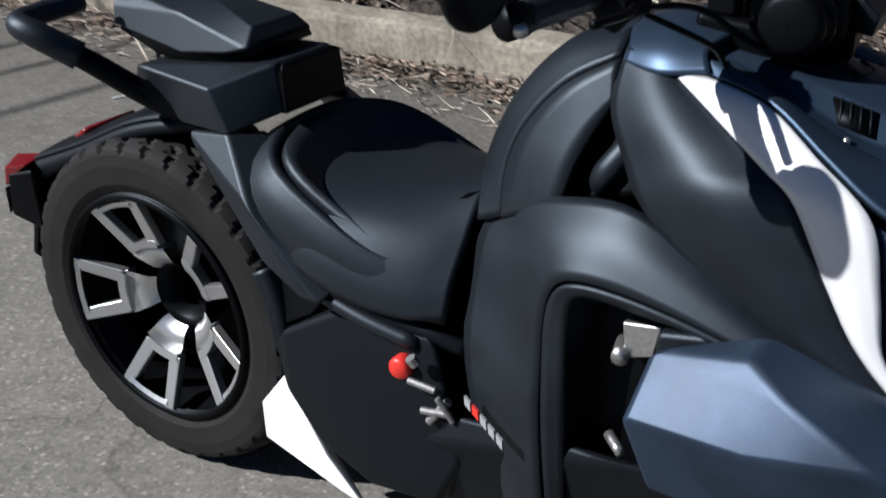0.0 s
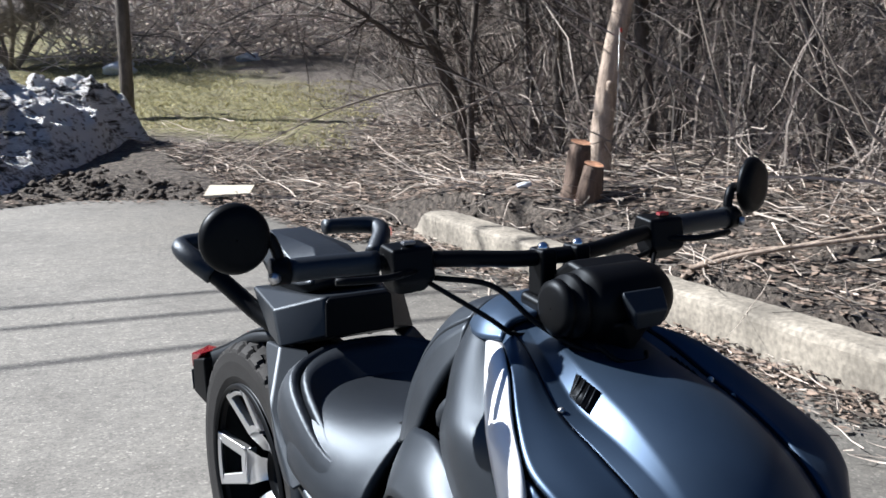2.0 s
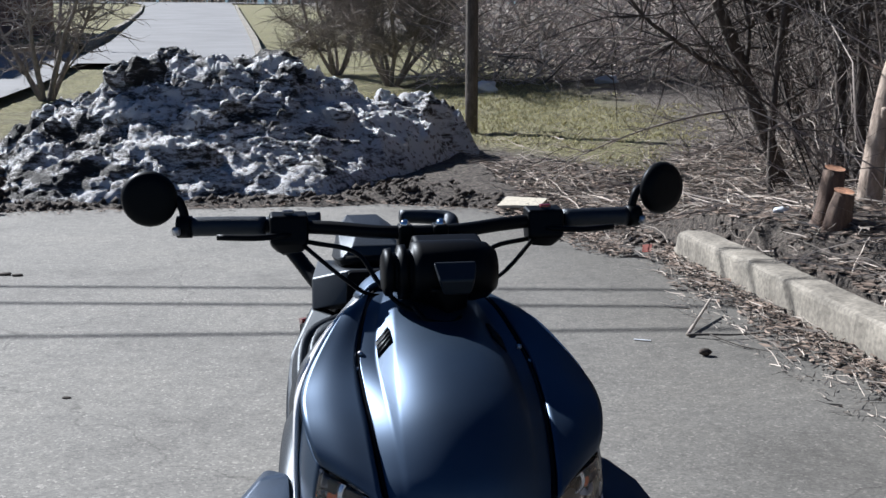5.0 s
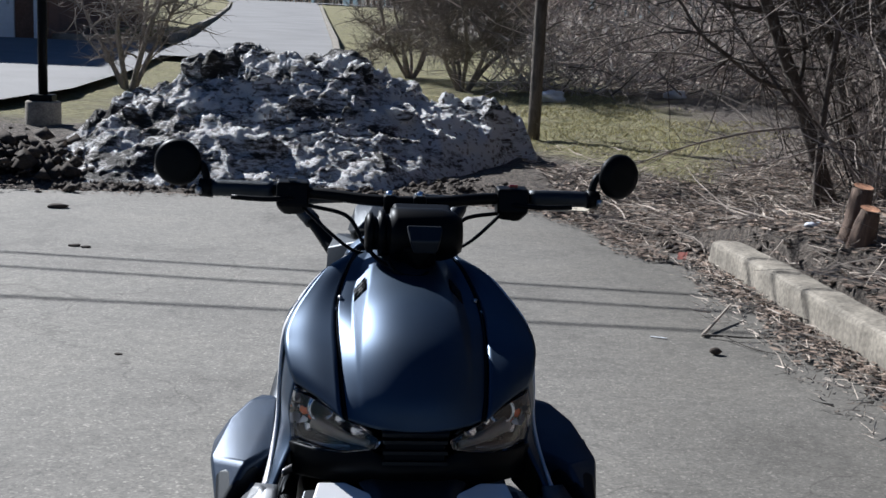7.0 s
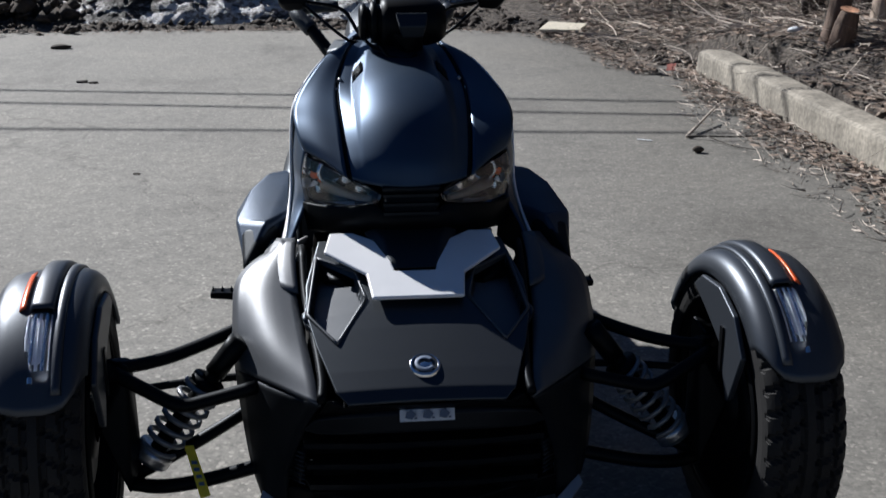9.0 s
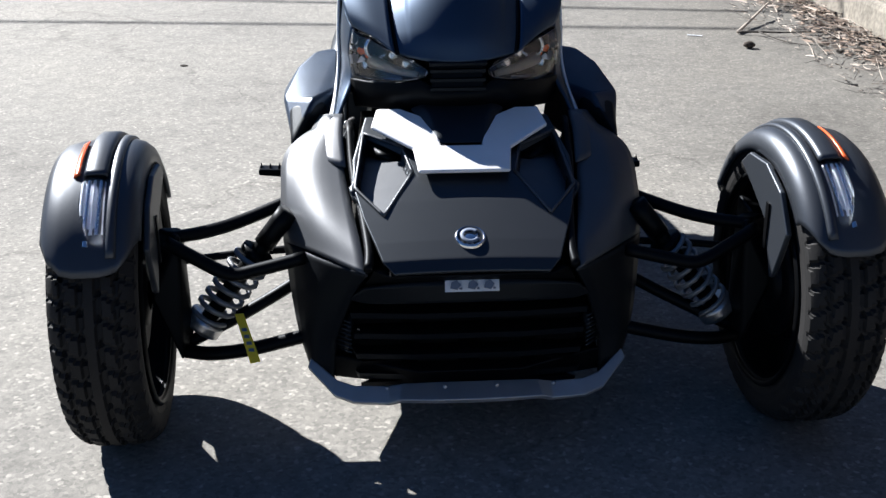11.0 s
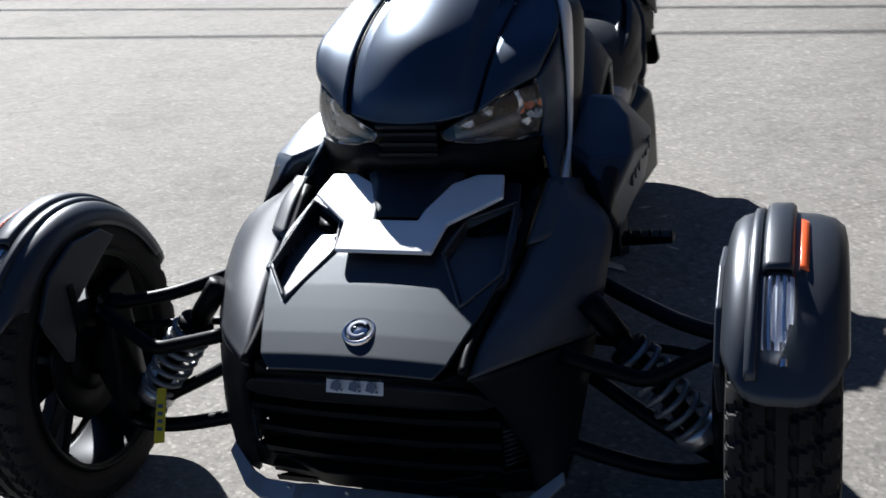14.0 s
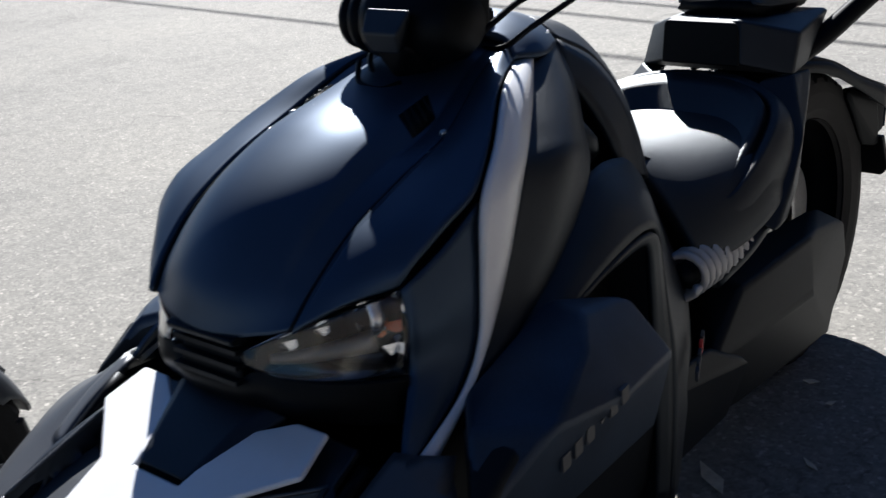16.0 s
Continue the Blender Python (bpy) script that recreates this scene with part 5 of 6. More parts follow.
def headlights():
    grille = part("nose_grille", hull(both([(0.05, 0.235, 0.69), (0.054, 0.22, 0.63), (0.062, 0.3, 0.69), (0.062, 0.3, 0.63)])), BLACK, bike, "black nose grille", bevel=0.004)
    for k in range(3):
        z = 0.673 - 0.018 * k
        part("grille_bar", hull(both([(0.056, 0.219 - 0.003 * k, z + 0.003), (0.056, 0.219 - 0.003 * k, z - 0.003), (0.056, 0.24, z + 0.003), (0.056, 0.24, z - 0.003)])), PLASTIC_DARK, grille, smooth=False)
    upper = [(0, 0.232, 0.634), (0.05, 0.236, 0.636), (0.075, 0.242, 0.65), (0.11, 0.25, 0.646), (0.165, 0.288, 0.638), (0.212, 0.334, 0.636)]
    middle = [(0, 0.228, 0.62), (0.045, 0.23, 0.62), (0.075, 0.236, 0.626), (0.11, 0.246, 0.62), (0.165, 0.284, 0.612), (0.208, 0.33, 0.606)]
    lower = [(0, 0.248, 0.59), (0.045, 0.25, 0.59), (0.075, 0.256, 0.59), (0.11, 0.266, 0.59), (0.165, 0.292, 0.585), (0.203, 0.326, 0.578)]
    part("chin", sheet([flip(c)[:0:-1] + c for c in (upper, middle, lower)], 40, 13), BLACK, bike, "black chin moulding", thick=0.01)
    part("nose_lip", hull(both([(0.058, 0.212, 0.692), (0.058, 0.215, 0.683), (0.058, 0.26, 0.685), (0.06, 0.26, 0.695)])), PLASTIC_DARK, bike, bevel=0.003)
    for side in (1, -1):
        back = [(0.07, 0.262, 0.676), (0.115, 0.305, 0.706), (0.16, 0.352, 0.728), (0.204, 0.392, 0.738)], [(0.085, 0.275, 0.664), (0.12, 0.325, 0.668), (0.165, 0.37, 0.677), (0.206, 0.4, 0.69)], [(0.072, 0.262, 0.658), (0.115, 0.3, 0.646), (0.165, 0.34, 0.636), (0.204, 0.388, 0.634)]
        bowl = part("headlight", sheet(list(back), 18, 9, side), LAMP_DARK, bike, "clear headlight with chrome bowls", thick=0.004)
        ring = bmesh.new()
        spun([(0.012, 0.006), (0.006, 0.016), (-0.008, 0.02), (-0.014, 0.023), (-0.01, 0.027), (0.006, 0.025), (0.012, 0.02)], (0, 0, 0), n=28, bm=ring)
        bmesh.ops.transform(ring, matrix=Matrix.Translation((0.164 * side, 0.335, 0.7)) @ Matrix.Rotation(radians(90 - 20 * side), 4, "Z"), verts=ring.verts)
        part("reflector_bowl", ring, CHROME, bowl)
        part("lamp_eye", hull([(0.164 + 0.014 * math.cos(k), 0.345 + d, 0.7 + 0.014 * math.sin(k)) for k in (0, 1, 2, 3, 4, 5) for d in (0, 0.01)], side), LAMP_GREY, bowl, smooth=False)
        for (x, y, z), r, m in (((0.2, 0.352, 0.712), 0.013, CHROME), ((0.198, 0.352, 0.672), 0.012, LAMP_SILVER), ((0.182, 0.338, 0.66), 0.009, CHROME), ((0.206, 0.352, 0.695), 0.008, CHROME), ((0.128, 0.29, 0.69), 0.007, CHROME), ((0.1, 0.262, 0.678), 0.008, CHROME), ((0.19, 0.34, 0.69), 0.009, AMBER), ((0.178, 0.33, 0.682), 0.006, AMBER)):
            bm = hull([(x + r * a, y + r * b, z + r * d) for a, b, d in ((-1.5, -0.7, -0.3), (1.1, 0.5, 0.9), (0.6, -0.2, -0.8), (-0.5, -0.7, 0.5), (0.2, 0.7, 0.1), (1.3, 0.6, -0.2))], side)
            part("bulb" if m is AMBER else "facet", bm, m, bowl, smooth=False)
        part("light_bar", tube([(0.08, 0.25, 0.66), (0.112, 0.272, 0.662), (0.145, 0.302, 0.667), (0.172, 0.33, 0.672)], 0.006, n=14, sides=10, side=side, r2=0.014), LAMP_WARM, bowl, "warm grey light guide")
        part("light_frame", tube([(0.112, 0.262, 0.65), (0.165, 0.3, 0.642), (0.204, 0.352, 0.645), (0.207, 0.36, 0.72)], 0.003, n=16, sides=5, side=side), LAMP_GREY, bowl)
        lens = [(0.06, 0.228, 0.674), (0.112, 0.252, 0.702), (0.16, 0.296, 0.722), (0.21, 0.337, 0.738)], [(0.062, 0.224, 0.666), (0.108, 0.246, 0.669), (0.165, 0.288, 0.677), (0.218, 0.334, 0.69)], [(0.066, 0.226, 0.66), (0.11, 0.24, 0.648), (0.165, 0.28, 0.64), (0.212, 0.332, 0.638)]
        pane = part("lens", sheet(list(lens), 18, 9, side), LENS, bowl, thick=0.003)
        pane.visible_shadow = False


NOSE_Z = [(-0.145, 0.392), (-0.128, 0.411), (-0.09, 0.4325), (-0.045, 0.4555), (0.0, 0.478), (0.06, 0.5055), (0.11, 0.5255), (0.16, 0.5425), (0.262, 0.574)]
SCOOP = [(0.194, 0.205), (0.118, 0.152), (0.1, 0.072), (0.158, -0.03), (0.212, 0.042)]


def inside(x, y):
    """How far a place lies inside the scoop's outline; below zero outside it."""
    best = 9.0
    for (ax, ay), (bx, by) in zip(SCOOP, SCOOP[1:] + SCOOP[:1]):
        ex, ey = bx - ax, by - ay
        best = min(best, ((y - ay) * ex - (x - ax) * ey) / math.hypot(ex, ey))
    return best


def nose_panel():
    """The sloping panel under the headlights; two five-sided scoops sink towards their mouths."""
    width = [(-0.145, 0.15), (-0.128, 0.172), (-0.03, 0.208), (0.04, 0.226), (0.12, 0.228), (0.262, 0.2)]
    nu, nv = 150, 150
    grid = []
    for j in range(nv + 1):
        y = -0.145 + 0.407 * j / nv
        row = []
        for i in range(nu + 1):
            u = -1 + 2 * i / nu
            x = u * 0.945 * along(width, y)
            d = inside(abs(x), y)
            k = min(max((d + 0.002) / 0.006, 0.0), 1.0)
            k = k * k * (3 - 2 * k)
            deep = 0.004 + 0.02 * max(0.0, (y + 0.03) / 0.23) + 0.13 * max(0.0, abs(x) - 0.1)
            z = along(NOSE_Z, y) - 0.16 * x * x - k * deep
            row.append(((x, y, z), d > 0.004))
        grid.append(row)
    panel, floors = bmesh.new(), {1: bmesh.new(), -1: bmesh.new()}
    found = {}

    def corner(key, bm, p):
        if (key, p) not in found:
            found[key, p] = bm.verts.new(p)
        return found[key, p]

    for a, b in zip(grid, grid[1:]):
        for i in range(nu):
            quad = (a[i], a[i + 1], b[i + 1], b[i])
            side = (1 if quad[0][0][0] > 0 else -1) if all(q[1] for q in quad) else 0
            bm = floors[side] if side else panel
            bm.faces.new([corner(side, bm, q[0]) for q in quad])
    return panel, floors


def lower_front():
    part("core", hull(both([(0.18, 0.26, 0.53), (0.2, 0.12, 0.46), (0.19, -0.06, 0.36), (0.22, 0.02, 0.28), (0.24, 0.05, 0.12), (0.25, 0.5, 0.12), (0.2, 0.5, 0.52)])), BLACK, bike, bevel=0.01)
    panel, floors = nose_panel()
    part("bonnet_panel", panel, PLASTIC_GLOSS, bike, "satin black lower bonnet panel with two sunk scoops", thick=0.01)
    for side in (1, -1):
        part("scoop_floor", floors[side], CHEEK, bike, "satin grey floor of the scoop", thick=0.004)
    plate = [(0.166, 0.246, 0.584), (0.179, 0.187, 0.563), (0.097, 0.117, 0.538), (0.089, 0.048, 0.513)]
    inner = [(-0.04, 0.126, 0.541), (-0.054, 0.207, 0.571), (-0.08, 0.221, 0.576), (-0.118, 0.246, 0.584)]
    outline = plate + [(-x, y, z) for x, y, z in reversed(plate)] + [(x, y, z) for x, y, z in reversed(inner)] + [(-x, y, z) for x, y, z in inner]
    part("white_plate", slab(outline, (0, -0.34, 0.94), 0.009), WHITE, bike, "white forked nose plate", bevel=0.005)
    part("throat", hull(both([(0.075, 0.238, 0.602), (0.06, 0.205, 0.59), (0.042, 0.128, 0.55), (0.05, 0.25, 0.52), (0.1, 0.25, 0.592)])), PLASTIC, bike, bevel=0.005)
    for side in (1, -1):
        part("scoop_mouth", hull([(0.187, 0.199, 0.54), (0.121, 0.153, 0.523), (0.117, 0.132, 0.505), (0.192, 0.166, 0.52), (0.15, 0.19, 0.49)], side), BLACK, bike, "dark mouth of the scoop")
        lip = [(x, y, along(NOSE_Z, y) - 0.16 * x * x + 0.001) for x, y in SCOOP + SCOOP[:1]]
        part("scoop_rim", tube([p for a, b in zip(lip, lip[1:]) for p in glide([a, b], 8)], 0.0032, sides=6, side=side, smooth_path=False), CHEEK, bike)
        inner_edge = [(0.245, 0.262, 0.568), (0.232, 0.12, 0.495), (0.205, -0.06, 0.425), (0.196, -0.13, 0.385), (0.225, -0.095, 0.318), (0.255, -0.05, 0.21), (0.262, -0.04, 0.115)]
        outer_edge = [(0.27, 0.325, 0.553), (0.352, 0.235, 0.51), (0.362, 0.14, 0.45), (0.356, 0.07, 0.375), (0.345, 0.03, 0.30), (0.33, -0.005, 0.215), (0.312, -0.02, 0.15)]
        part("cheek", band(inner_edge[:4], outer_edge[:4], 0.016, (0.5, -0.6, 0.6), 26, 10, side), CHEEK, bike, "satin dark grey front cheek", thick=0.012)
        # the same cheek carried on downwards in a darker plastic
        part("bumper_corner", band(inner_edge[3:], outer_edge[3:], 0.014, (0.5, -0.8, 0.2), 22, 8, side), PLASTIC_DARK, bike, "black lower part of the front cheek", thick=0.012)
        part("cheek_back", hull([(0.3, 0.28, 0.54), (0.35, 0.23, 0.5), (0.355, 0.14, 0.44), (0.34, 0.04, 0.3), (0.31, 0.0, 0.14), (0.22, 0.3, 0.52), (0.22, 0.3, 0.14), (0.3, 0.3, 0.4)], side), BLACK, bike, bevel=0.01)
        part("cheek_slot", tube([(0.222, 0.24, 0.565), (0.216, 0.12, 0.5), (0.198, 0.0, 0.45), (0.188, -0.09, 0.415), (0.19, -0.135, 0.395)], 0.009, n=18, sides=8, side=side), BLACK, bike)
        part("upper_cheek", sheet([[(0.236, 0.272, 0.575), (0.236, 0.2, 0.545), (0.23, 0.13, 0.506)], [(0.262, 0.285, 0.572), (0.268, 0.22, 0.545), (0.262, 0.15, 0.51)], [(0.285, 0.32, 0.56), (0.305, 0.27, 0.535), (0.30, 0.21, 0.515)]], 10, 7, side), CHEEK, bike, thick=0.006)
        mesh = part("side_grille", hull([(0.222, -0.075, 0.28), (0.252, -0.045, 0.27), (0.235, -0.06, 0.19), (0.255, -0.04, 0.2), (0.22, -0.04, 0.23)], side), PLASTIC_DARK, bike)
        for k in range(8):
            z = 0.2 + 0.009 * k
            part("mesh_bar", tube([(0.226, -0.078, z), (0.256, -0.05, z)], 0.002, n=3, sides=4, side=side), PLASTIC, mesh)
    # ledge, sticker, badge
    part("ledge", hull(both([(0.15, -0.14, 0.382), (0.18, -0.122, 0.388), (0.2, -0.1, 0.35), (0.14, -0.128, 0.368), (0.1, -0.02, 0.38)])), BLACK, bike, bevel=0.003)
    part("bumper_beam", hull(both([(0.20, -0.118, 0.352), (0.232, -0.092, 0.318), (0.2, -0.1, 0.31), (0.1, -0.128, 0.36), (0.1, -0.124, 0.32), (0.2, 0.0, 0.33), (0.05, -0.116, 0.375)])), PLASTIC_DARK, bike, bevel=0.006)
    n = Vector((0, -0.9, 0.42)).normalized()
    sticker = part("warning_sticker", slab([(-0.05, -0.131, 0.345), (0.05, -0.131, 0.345), (0.05, -0.118, 0.373), (-0.05, -0.118, 0.373)], n, 0.003), STICKER, bike, "white warning sticker with dark pictograms", smooth=False)
    for x in (-0.032, 0.0, 0.03):
        part("pictogram", slab([(x - 0.009, -0.1345, 0.354), (x + 0.004, -0.136, 0.351), (x + 0.011, -0.1325, 0.36), (x + 0.003, -0.1285, 0.368), (x - 0.006, -0.1305, 0.364)], n, 0.0015), STICKER_BLUE, sticker, smooth=False)
        part("text_bar", slab([(x + 0.008, -0.1355, 0.3515), (x + 0.013, -0.1355, 0.3515), (x + 0.013, -0.134, 0.355), (x + 0.008, -0.134, 0.355)], n, 0.0015), STICKER_BLUE, sticker, smooth=False)
    badge = bmesh.new()
    spun([(0.006, 0.001), (0.006, 0.014), (0.003, 0.016), (0.003, 0.023), (0.008, 0.025), (0.006, 0.0285), (-0.004, 0.03)], (0, 0, 0), n=40, bm=badge)
    face = Matrix.Translation((0, -0.082, 0.431)) @ Vector((0, -0.36, 0.93)).to_track_quat("X", "Z").to_matrix().to_4x4()
    bmesh.ops.transform(badge, matrix=face, verts=badge.verts)
    b = part("badge", badge, CHROME, bike, "round chrome badge with a dark ring emblem")
    dark = bmesh.new()
    spun([(0.0085, 0.0115), (0.0095, 0.0135), (0.0085, 0.0195)], (0, 0, 0), 40, 330, n=30, bm=dark)
    bmesh.ops.transform(dark, matrix=face, verts=dark.verts)
    part("emblem", dark, STICKER_BLUE, b, thick=0.001)
    # grille slats and silver skid lip
    grille = part("front_grille", hull(both([(0.245, -0.02, 0.30), (0.27, 0.0, 0.11), (0.2, 0.06, 0.2)])), BLACK, bike, "black radiator grille", smooth=False)
    part("grille_sill", hull(both([(0.262, -0.045, 0.178), (0.27, -0.03, 0.125), (0.1, -0.092, 0.16), (0.1, -0.07, 0.12), (0.22, 0.1, 0.14)])), BLACK, grille, bevel=0.004)
    for k in range(4):
        z = 0.288 - 0.046 * k
        part("slat", hull(both([(0.225 - 0.004 * k, -0.088 + 0.006 * k, z), (0.225 - 0.004 * k, -0.082 + 0.006 * k, z - 0.014), (0.23, -0.03, z - 0.004), (0.1, -0.1 + 0.006 * k, z), (0.1, -0.094 + 0.006 * k, z - 0.014)])), PLASTIC_DARK, grille, smooth=False)
        for x in (-0.17, -0.06, 0.06, 0.17):
            part("slat_insert", hull([(x - 0.04, -0.07, z - 0.02), (x + 0.04, -0.07, z - 0.02), (x - 0.04, -0.064, z - 0.034), (x + 0.04, -0.064, z - 0.034), (x, -0.03, z - 0.026)]), BLACK, grille, smooth=False)
    low = [(0.314, -0.045, 0.155), (0.262, -0.096, 0.118), (0.225, -0.118, 0.114), (0.158, -0.124, 0.112), (0.138, -0.136, 0.125), (0.07, -0.146, 0.128), (0.0, -0.149, 0.129)]
    top = [(0.308, -0.03, 0.168), (0.256, -0.07, 0.138), (0.222, -0.086, 0.133), (0.158, -0.096, 0.136), (0.13, -0.1, 0.142), (0.07, -0.104, 0.145), (0.0, -0.106, 0.146)]
    rows = []
    for c in (low, top):
        rows.append([Vector(p) for p in c] + [Vector((-x, y, z)) for x, y, z in reversed(c[:-1])])
    bm = bmesh.new()
    vs = [[bm.verts.new(p) for p in r] for r in rows]
    for i in range(len(vs[0]) - 1):
        bm.faces.new((vs[0][i], vs[0][i + 1], vs[1][i + 1], vs[1][i]))
    bmesh.ops.recalc_face_normals(bm, faces=bm.faces)
    lip = part("skid_lip", bm, SILVER, bike, "silver skid lip below the grille", smooth=False, thick=0.012, bevel=0.003)
    for x in (-0.16, -0.05, 0.05, 0.16):
        bm = bmesh.new()
        bmesh.ops.create_icosphere(bm, subdivisions=1, radius=0.005)
        bmesh.ops.translate(bm, verts=bm.verts, vec=(x, -0.118, 0.142))
        part("rivet", bm, STEEL, lip)


def shrouds():
    horn_out = [(0.05, 0.835, 0.925), (0.054, 0.925, 0.892), (0.062, 1.0, 0.818), (0.075, 1.038, 0.73), (0.095, 1.045, 0.635)]
    horn_mid = [(0.085, 0.832, 0.905), (0.098, 0.905, 0.862), (0.108, 0.962, 0.795), (0.118, 0.985, 0.73), (0.13, 0.985, 0.665)]
    horn_in = [(0.108, 0.83, 0.85), (0.125, 0.852, 0.808), (0.14, 0.868, 0.768), (0.15, 0.876, 0.735), (0.158, 0.885, 0.7)]
    top = [(0.0, 0.84, 0.93), (0.0, 0.93, 0.902), (0.0, 1.005, 0.828), (0.0, 1.043, 0.735), (0.0, 1.05, 0.64)]
    part("horn_cover", joined(sheet([flip(horn_mid), flip(horn_out), top, horn_out, horn_mid], 24, 21), sheet([horn_mid, horn_in], 24, 5), sheet([horn_mid, horn_in], 24, 5, -1)), PLASTIC, bike, "matte grey arched cover behind the tank", thick=0.01)
    for side in (1, -1):
        rear_edge = [(0.076, 0.825, 0.918), (0.112, 0.828, 0.85), (0.15, 0.79, 0.795), (0.182, 0.752, 0.755), (0.205, 0.68, 0.705), (0.222, 0.60, 0.66), (0.235, 0.50, 0.615)]
        mid = []
        for a, b, k in zip(rear_edge, STRIPE_OUT[:7], (0.002, 0.01, 0.017, 0.017, 0.012, 0.006, 0.0)):
            mid.append(((a[0] + b[0]) / 2 + k, (a[1] + b[1]) / 2, (a[2] + b[2]) / 2 + k * 0.5))
        part("bulge", sheet([rear_edge, mid, [(x - 0.009, y, z - 0.006) for x, y, z in STRIPE_OUT[:7]]], 30, 13, side), PLASTIC, bike, "matte grey side bulge", thick=0.01)
        # a dark solid in place of the shade in the bulge's hollow
        part("side_scoop_recess", hull([(0.176, 0.636, 0.846), (0.221, 0.558, 0.8), (0.228, 0.537, 0.765), (0.229, 0.575, 0.757), (0.226, 0.59, 0.768), (0.215, 0.615, 0.8), (0.19, 0.58, 0.77)], side), PLASTIC_DARK, bike, "dark piece standing in for the shade in the bulge's hollow", bevel=0.004)
        part("inner_duct", hull([(0.10, 0.80, 0.86), (0.06, 0.98, 0.70), (0.13, 0.90, 0.70), (0.15, 0.76, 0.75), (0.05, 0.75, 0.7), (0.05, 0.8, 0.86)], side), BLACK, bike, bevel=0.01)
        part("duct_pipe", tube([(0.09, 0.84, 0.72), (0.135, 0.83, 0.755), (0.12, 0.8, 0.8)], 0.02, n=10, sides=10, side=side), PLASTIC, bike)
        e = [(0.238, 0.47, 0.60), (0.222, 0.58, 0.655), (0.2, 0.68, 0.705), (0.18, 0.77, 0.74), (0.158, 0.87, 0.724), (0.125, 0.96, 0.69), (0.103, 1.03, 0.632), (0.135, 1.035, 0.555), (0.18, 1.02, 0.46), (0.208, 0.975, 0.33), (0.214, 0.915, 0.19)]
        i = [(0.265, 0.46, 0.585), (0.262, 0.57, 0.615), (0.258, 0.66, 0.63), (0.252, 0.74, 0.634), (0.248, 0.8, 0.634), (0.246, 0.825, 0.616), (0.246, 0.83, 0.565), (0.248, 0.83, 0.49), (0.25, 0.83, 0.42), (0.25, 0.83, 0.31), (0.248, 0.83, 0.19)]
        fold = []
        flat = []
        for a, q in zip(e, i):
            fold.append((a[0] + (q[0] - a[0]) * 0.84 + 0.005, a[1] + (q[1] - a[1]) * 0.84 + 0.001, a[2] + (q[2] - a[2]) * 0.84 + 0.001))
            flat.append((a[0] + (q[0] - a[0]) * 0.42 + 0.008, a[1] + (q[1] - a[1]) * 0.42 + 0.001, a[2] + (q[2] - a[2]) * 0.42 + 0.003))
        c_panel = part("side_frame_cover", joined(sheet([e, flat, fold], 44, 9, side), sheet([fold, [(x - 0.016, y, z) for x, y, z in i]], 44, 4, side)), PLASTIC, bike, "matte grey C-shaped frame cover", thick=0.01)
        lo = [(x - 0.016, y, z) for x, y, z in i]
        li = [(x - 0.1, y - 0.02, z - 0.03) for x, y, z in i]
        part("cover_return", sheet([lo, li], 44, 0, side), PLASTIC_DARK, c_panel)
        # model lettering shown as plain bars, in a darker grey on the +x side
        for k, m in enumerate((PRINT, RED, PRINT, PRINT, PRINT) if side < 0 else (FAINT, RED, FAINT, FAINT, FAINT)):
            y = 0.992 - 0.0175 * k
            z = 0.405 - 0.0065 * k
            part("letter_bar", hull([(0.238 + 0.0068 * k + q - 0.4 * u, y + u, z + v) for q in ((-0.003, 0.0015) if side < 0 else (-0.007, -0.0015)) for u, v in ((0, 0), (-0.013, -0.005), (-0.012, 0.01), (0.001, 0.014))], side), m, c_panel, smooth=False)
        # engine side pod
        pod = part("side_pod", hull([(0.252, 0.38, 0.60), (0.298, 0.325, 0.592), (0.30, 0.56, 0.642), (0.25, 0.56, 0.65), (0.285, 0.69, 0.612), (0.335, 0.51, 0.622), (0.366, 0.395, 0.578), (0.342, 0.268, 0.512), (0.335, 0.40, 0.43), (0.374, 0.54, 0.556), (0.335, 0.665, 0.44), (0.25, 0.38, 0.49), (0.24, 0.66, 0.44), (0.346, 0.70, 0.54)], side), POD, bike, "faceted blue-black engine side pod", bevel=0.01)
        # the dark plastic also covers the front facet, as painted shade
        part("intake", hull([(0.27, 0.352, 0.585), (0.3, 0.327, 0.585), (0.352, 0.36, 0.573), (0.346, 0.262, 0.512), (0.338, 0.375, 0.432), (0.262, 0.36, 0.46), (0.3, 0.45, 0.5)], side), PLASTIC_DARK, pod, "dark intake face, spread over the pod's front facet to make it look unlit", bevel=0.01)
        for k in range(6 if side > 0 else 0):
            y, z = 0.415 + 0.022 * k, 0.522 + 0.0075 * k
            x = 0.359 + 0.0025 * k
            part("letter_bar", hull([(x + q, y + u, z + v) for q in (-0.004, 0.0012) for u, v in (((0, -0.011), (0.016, -0.009), (0.016, 0.011), (0, 0.009)) if k != 3 else ((0.004, -0.003), (0.012, -0.002), (0.012, 0.002), (0.004, 0.001)))], side), FAINT, pod, smooth=False)
        part("lower_cover", hull([(0.235, 0.86, 0.32), (0.2, 0.90, 0.19), (0.22, 1.03, 0.37), (0.235, 1.17, 0.29), (0.2, 1.15, 0.18), (0.25, 0.62, 0.42), (0.22, 0.6, 0.2), (0.16, 1.15, 0.3), (0.16, 0.6, 0.2)], side), PLASTIC_DARK, bike, "dark lower side cover", bevel=0.012)
